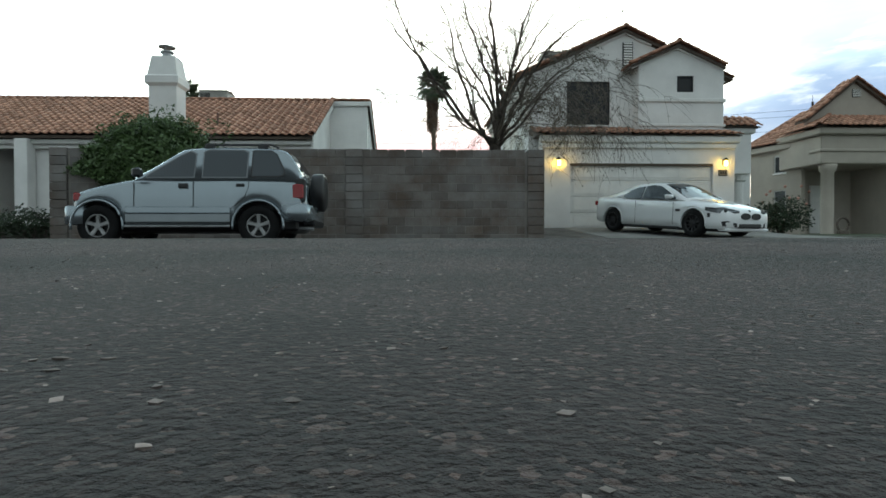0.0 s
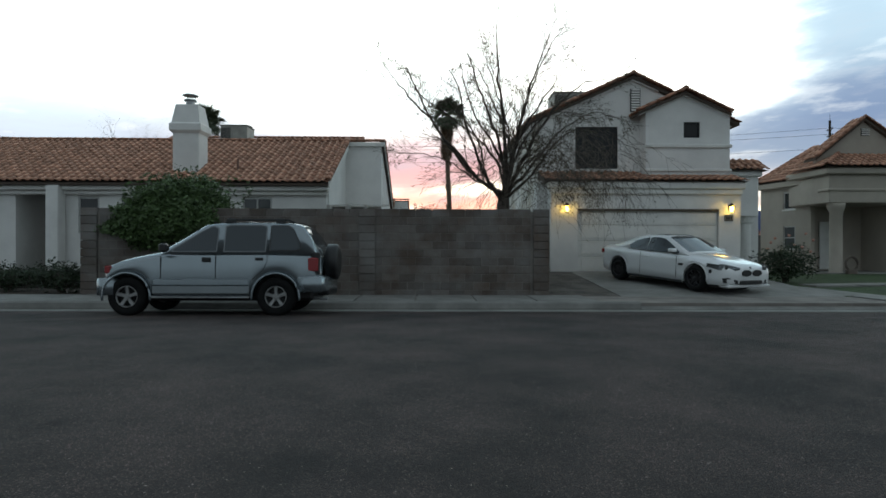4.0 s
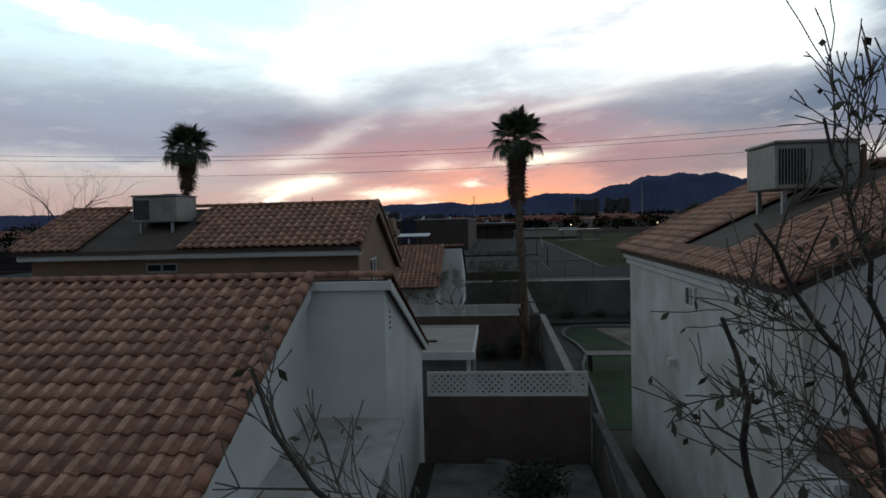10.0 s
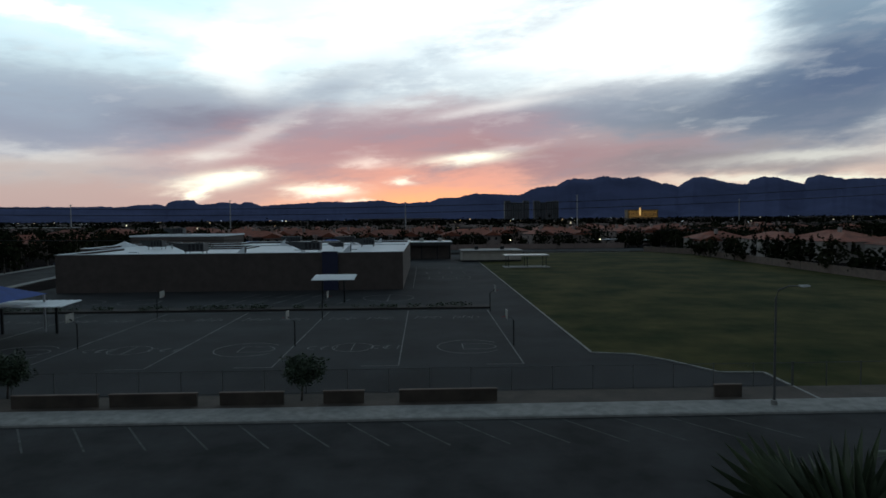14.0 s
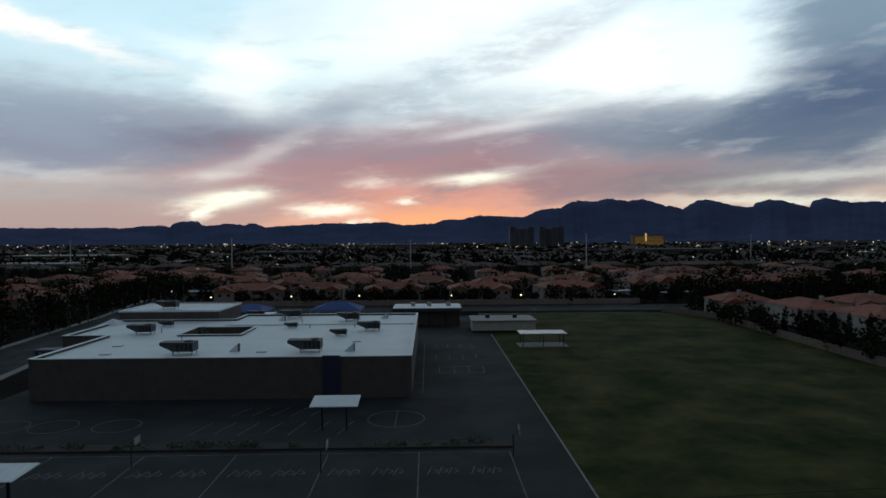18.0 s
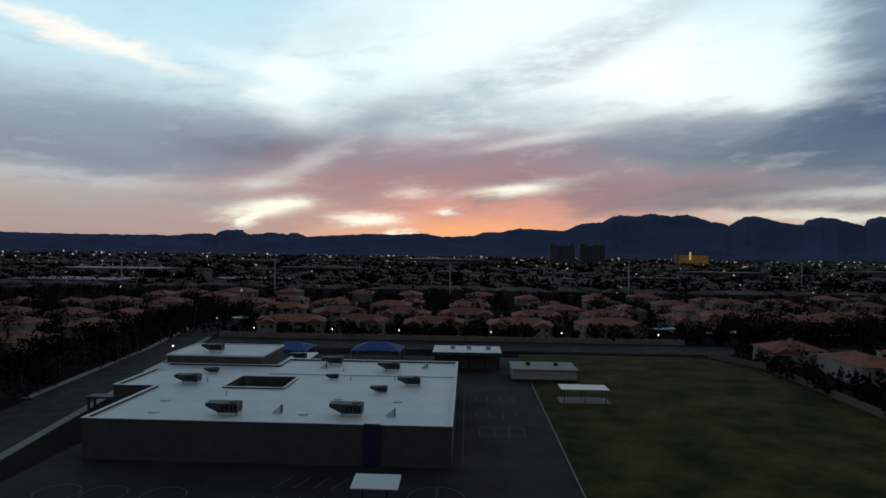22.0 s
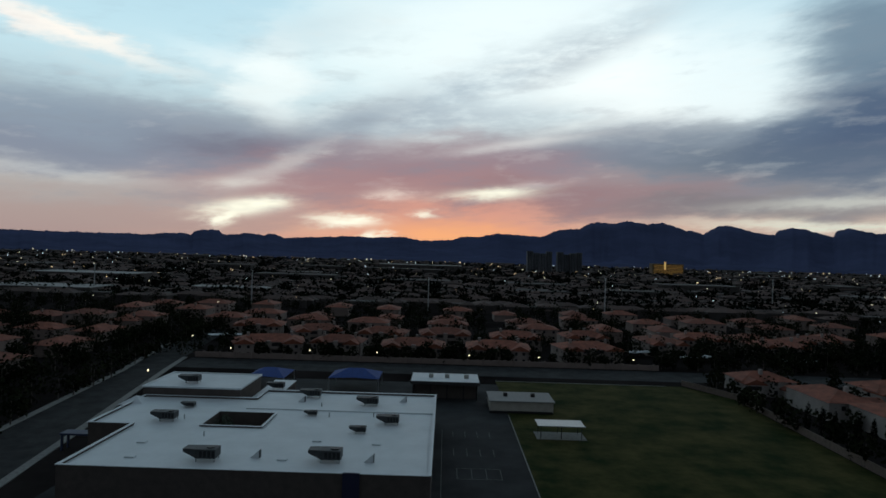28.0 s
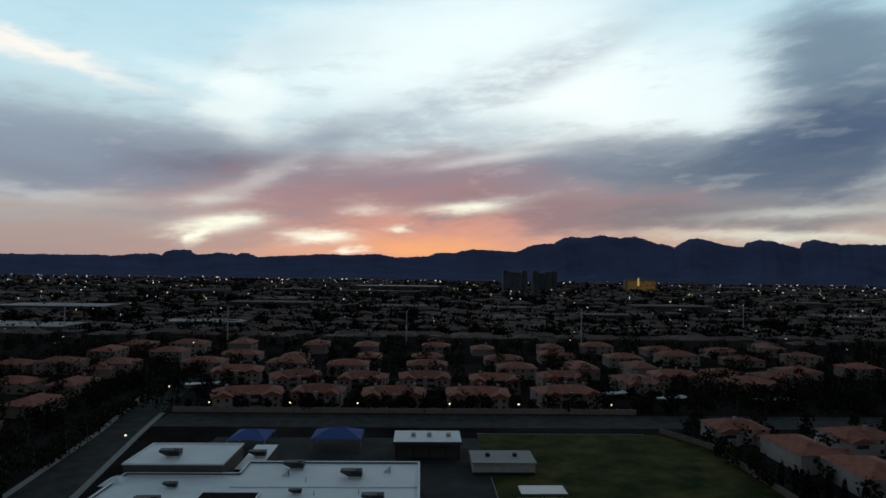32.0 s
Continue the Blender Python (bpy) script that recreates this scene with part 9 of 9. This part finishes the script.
# walls round the school grounds
setting("wall_rear", Geo().box(-104, 82, 298.0, 298.3, 0, 2.1), PINKSTUCCO, "long pale wall along the rear street", "wall")
setting("wall_field", Geo().prism([(88.4, 84), (90.4, 250), (80.4, 270), (80.7, 270.2), (90.8, 250), (88.7, 84)], "z", 0, 1.9), PINKWALL, "block wall along the side of the field", "wall")
rear_fence = thing("rear_fence", "dark railings on pale piers along the rear street", "fence")
for k in range(30):
    share("pier", (PIER := Geo().box(-0.3, 0.3, -0.3, 0.3, 0, 2.5).mesh("pier", PINKSTUCCO)) if k == 0 else PIER, rear_fence, pose(-100 + k * 6.2, 297.6, 0))

# tall floodlight masts, towers, hotel
for x, y, h in ((-290, 555, 26), (-145, 502, 27), (-16.6, 513, 25), (111, 498, 29), (290, 610, 28)):
    t = thing("floodlight_mast", "very tall thin pale mast among the houses", "mast", pose(x, y, 0), "tall masts")
    part("mast", Geo().tube([(0, 0, 0), (0, 0, h)], [0.45, 0.3], 8), mat("mast_paint", (0.4, 0.39, 0.38), 0.6) if x == -290 else bpy.data.materials["mast_paint"], t)
    part("lamp_frame", Geo().box(-0.8, 0.8, -0.15, 0.15, h, h + 0.5), GALV, t)
TOWERM = mat("tower_concrete", (0.15, 0.15, 0.165), 0.9, var=0.2, scale=0.02)
for cx, n in ((215, 4), (285, 4)):
    t = thing("apartment_tower", "grey high-rise tower block in the distance", "tower", None, "high-rise towers")
    for k in range(n):
        x = cx + (k - (n - 1) / 2) * 15
        hh = 50 + 3 * math.sin(k * 2.1 + cx)
        b = part("wing", Geo().box(x - 6.6, x + 6.6, 1500 + 5 * (k % 2), 1520, 0, hh), TOWERM, t)
        for q in range(3):
            part("window_bay", Geo().box(x - 5 + q * 3.8, x - 3.8 + q * 3.8, 1499.2 + 5 * (k % 2), 1499.9 + 5 * (k % 2), 3, hh - 2), SCREEN, b)
hotel = thing("hotel", "gold-lit hotel block far off across the valley", "hotel")
part("block", Geo().box(526, 606, 1650, 1675, 0, 31), mat("gold_facade", (0.16, 0.10, 0.04), 0.6, var=0.1, scale=0.05), hotel)
part("sign", Geo().box(556, 560, 1648.5, 1649.5, 16, 36), glow("gold_sign", (1.0, 0.6, 0.2), 0.6), hotel)
GOLDL = glow("gold_window_light", (1.0, 0.52, 0.12), 0.13)
for k in range(7):
    part("lit_band", Geo().box(530, 603, 1649.0, 1649.6, 5.2 + k * 3.5, 6.2 + k * 3.5), GOLDL, hotel)

# street and window lights coming on
WARM, COOL, AMBER = glow("warm_lights", (1.0, 0.80, 0.50), 2.6), glow("cool_lights", (0.85, 0.93, 1.0), 2.6), glow("amber_lights", (1.0, 0.62, 0.30), 2.0)
for nm, m, n in (("warm", WARM, 170), ("cool", COOL, 150), ("amber", AMBER, 150)):
    g = Geo()
    for k in range(n):
        y = 420 + 2100 * rng.random() ** 0.8
        x = rng.uniform(-0.78, 0.78) * y
        z, r = rng.uniform(5, 9), y * 0.00075 * rng.uniform(0.5, 1.25)
        g.add([(x - r, y, z), (x + r, y, z), (x, y, z - r), (x, y, z + r), (x, y - r, z), (x, y + r, z)], [(0, 2, 4), (2, 1, 4), (1, 3, 4), (3, 0, 4), (2, 0, 5), (1, 2, 5), (3, 1, 5), (0, 3, 5)])
    tagged(part("town_lights", g, m), nm + " points of street light over the suburb", "lights", "", "stuff")
for x, y in ((-58, 299), (-31, 299), (6, 299), (34, 299), (72, 299), (-90, 299), (60, 331), (-100, 250), (-118, 330)):
    t = thing("path_lamp", "short lit lamp post by the rear street", "street lamp", pose(x, y, 0), "lit lamp posts")
    part("post", Geo().tube([(0, 0, 0), (0, 0, 3.4)], 0.08, 6), DARKMETAL, t)
    part("globe", Geo().tube([(0, 0, 3.4), (0, 0, 3.6), (0, 0, 3.9), (0, 0, 4.0)], [0.1, 0.28, 0.28, 0.1], 8), WARM, t)

# ---- roof tiles ----
tiles(roof, (-30, 19.6, 3.44), (-3.08, 19.6, 3.44), (-30, 24.0, 5.62), (0.66, 0.925), lambda u, v: not (0.803 < u < 0.831 and 0.18 < v < 0.40))
caps(roof, (-30, 24.0, 5.64), (-1.66, 24.0, 5.64))
caps(roof, (-3.08, 19.55, 3.48), (-3.08, 23.95, 5.68), "rake_tile")
caps(roof, (-1.68, 24.0, 5.62), (-1.68, 28.9, 3.24), "rake_tile")
tiles(rb, (3.92, 19.92, 3.53), (10.66, 19.92, 3.53), (3.92, 20.94, 3.79), (0.0, 1.0))
tiles(rb, (3.92, 20.94, 3.79), (7.5, 20.94, 3.79), (3.92, 21.58, 3.98), (0.0, 1.0))
tiles(rm, (3.47, 31.5, 5.72), (3.47, 21.4, 5.72), (7.27, 31.5, 7.46), (0.0, 0.4), lambda u, v: not (0.4 < u < 0.68 and v > 0.12))
tiles(rm, (7.2, 24.4, 5.97), (7.2, 20.8, 5.97), (8.88, 24.4, 6.74))
tiles(rm, (10.5, 20.8, 5.97), (10.5, 24.4, 5.97), (8.88, 20.8, 6.74))
tiles(rm, (11.1, 21.4, 5.76), (11.1, 31.5, 5.76), (7.27, 21.4, 7.46))
caps(rm, (3.47, 21.42, 5.76), (7.27, 21.42, 7.48), "rake_tile")
caps(rm, (8.6, 21.42, 6.85), (7.27, 21.42, 7.48), "rake_tile")
caps(rm, (7.2, 20.78, 6.0), (8.88, 20.78, 6.77), "rake_tile")
caps(rm, (10.5, 20.78, 6.0), (8.88, 20.78, 6.77), "rake_tile")
caps(rm, (3.47, 31.5, 5.76), (7.27, 31.5, 7.48), "rake_tile")
caps(rm, (7.27, 21.4, 7.5), (7.27, 31.5, 7.5))
caps(rm, (8.88, 20.75, 6.80), (8.88, 24.0, 6.80))
tiles(rd, (-14.05, 30.85, 6.02), (-3.7, 30.85, 6.02), (-14.05, 33.8, 7.26), (0.55, 1.0), lambda u, v: not (0.19 < u < 0.50 - 0.04 * v))
caps(rd, (-14.05, 33.8, 7.28), (-3.7, 33.8, 7.28))
caps(rd, (-3.7, 30.8, 6.04), (-3.7, 33.8, 7.3), "rake_tile")
caps(rd, (-14.05, 30.8, 6.04), (-14.05, 33.8, 7.3), "rake_tile")
caps(rd, (-3.7, 38.3, 4.98), (-3.7, 33.8, 7.3), "rake_tile")
tiles(re_, (-17, 46.25, 3.14), (-3.0, 46.25, 3.14), (-17, 50.2, 5.15), (0.55, 1.0), lambda u, v: u > 0.215 * v)
caps(re_, (-14, 50.2, 5.16), (-1.8, 50.2, 5.16))
caps(re_, (-3.0, 46.2, 3.18), (-3.0, 50.2, 5.2), "rake_tile")
caps(re_, (-17.0, 46.3, 3.16), (-14.0, 50.2, 5.18), "rake_tile")
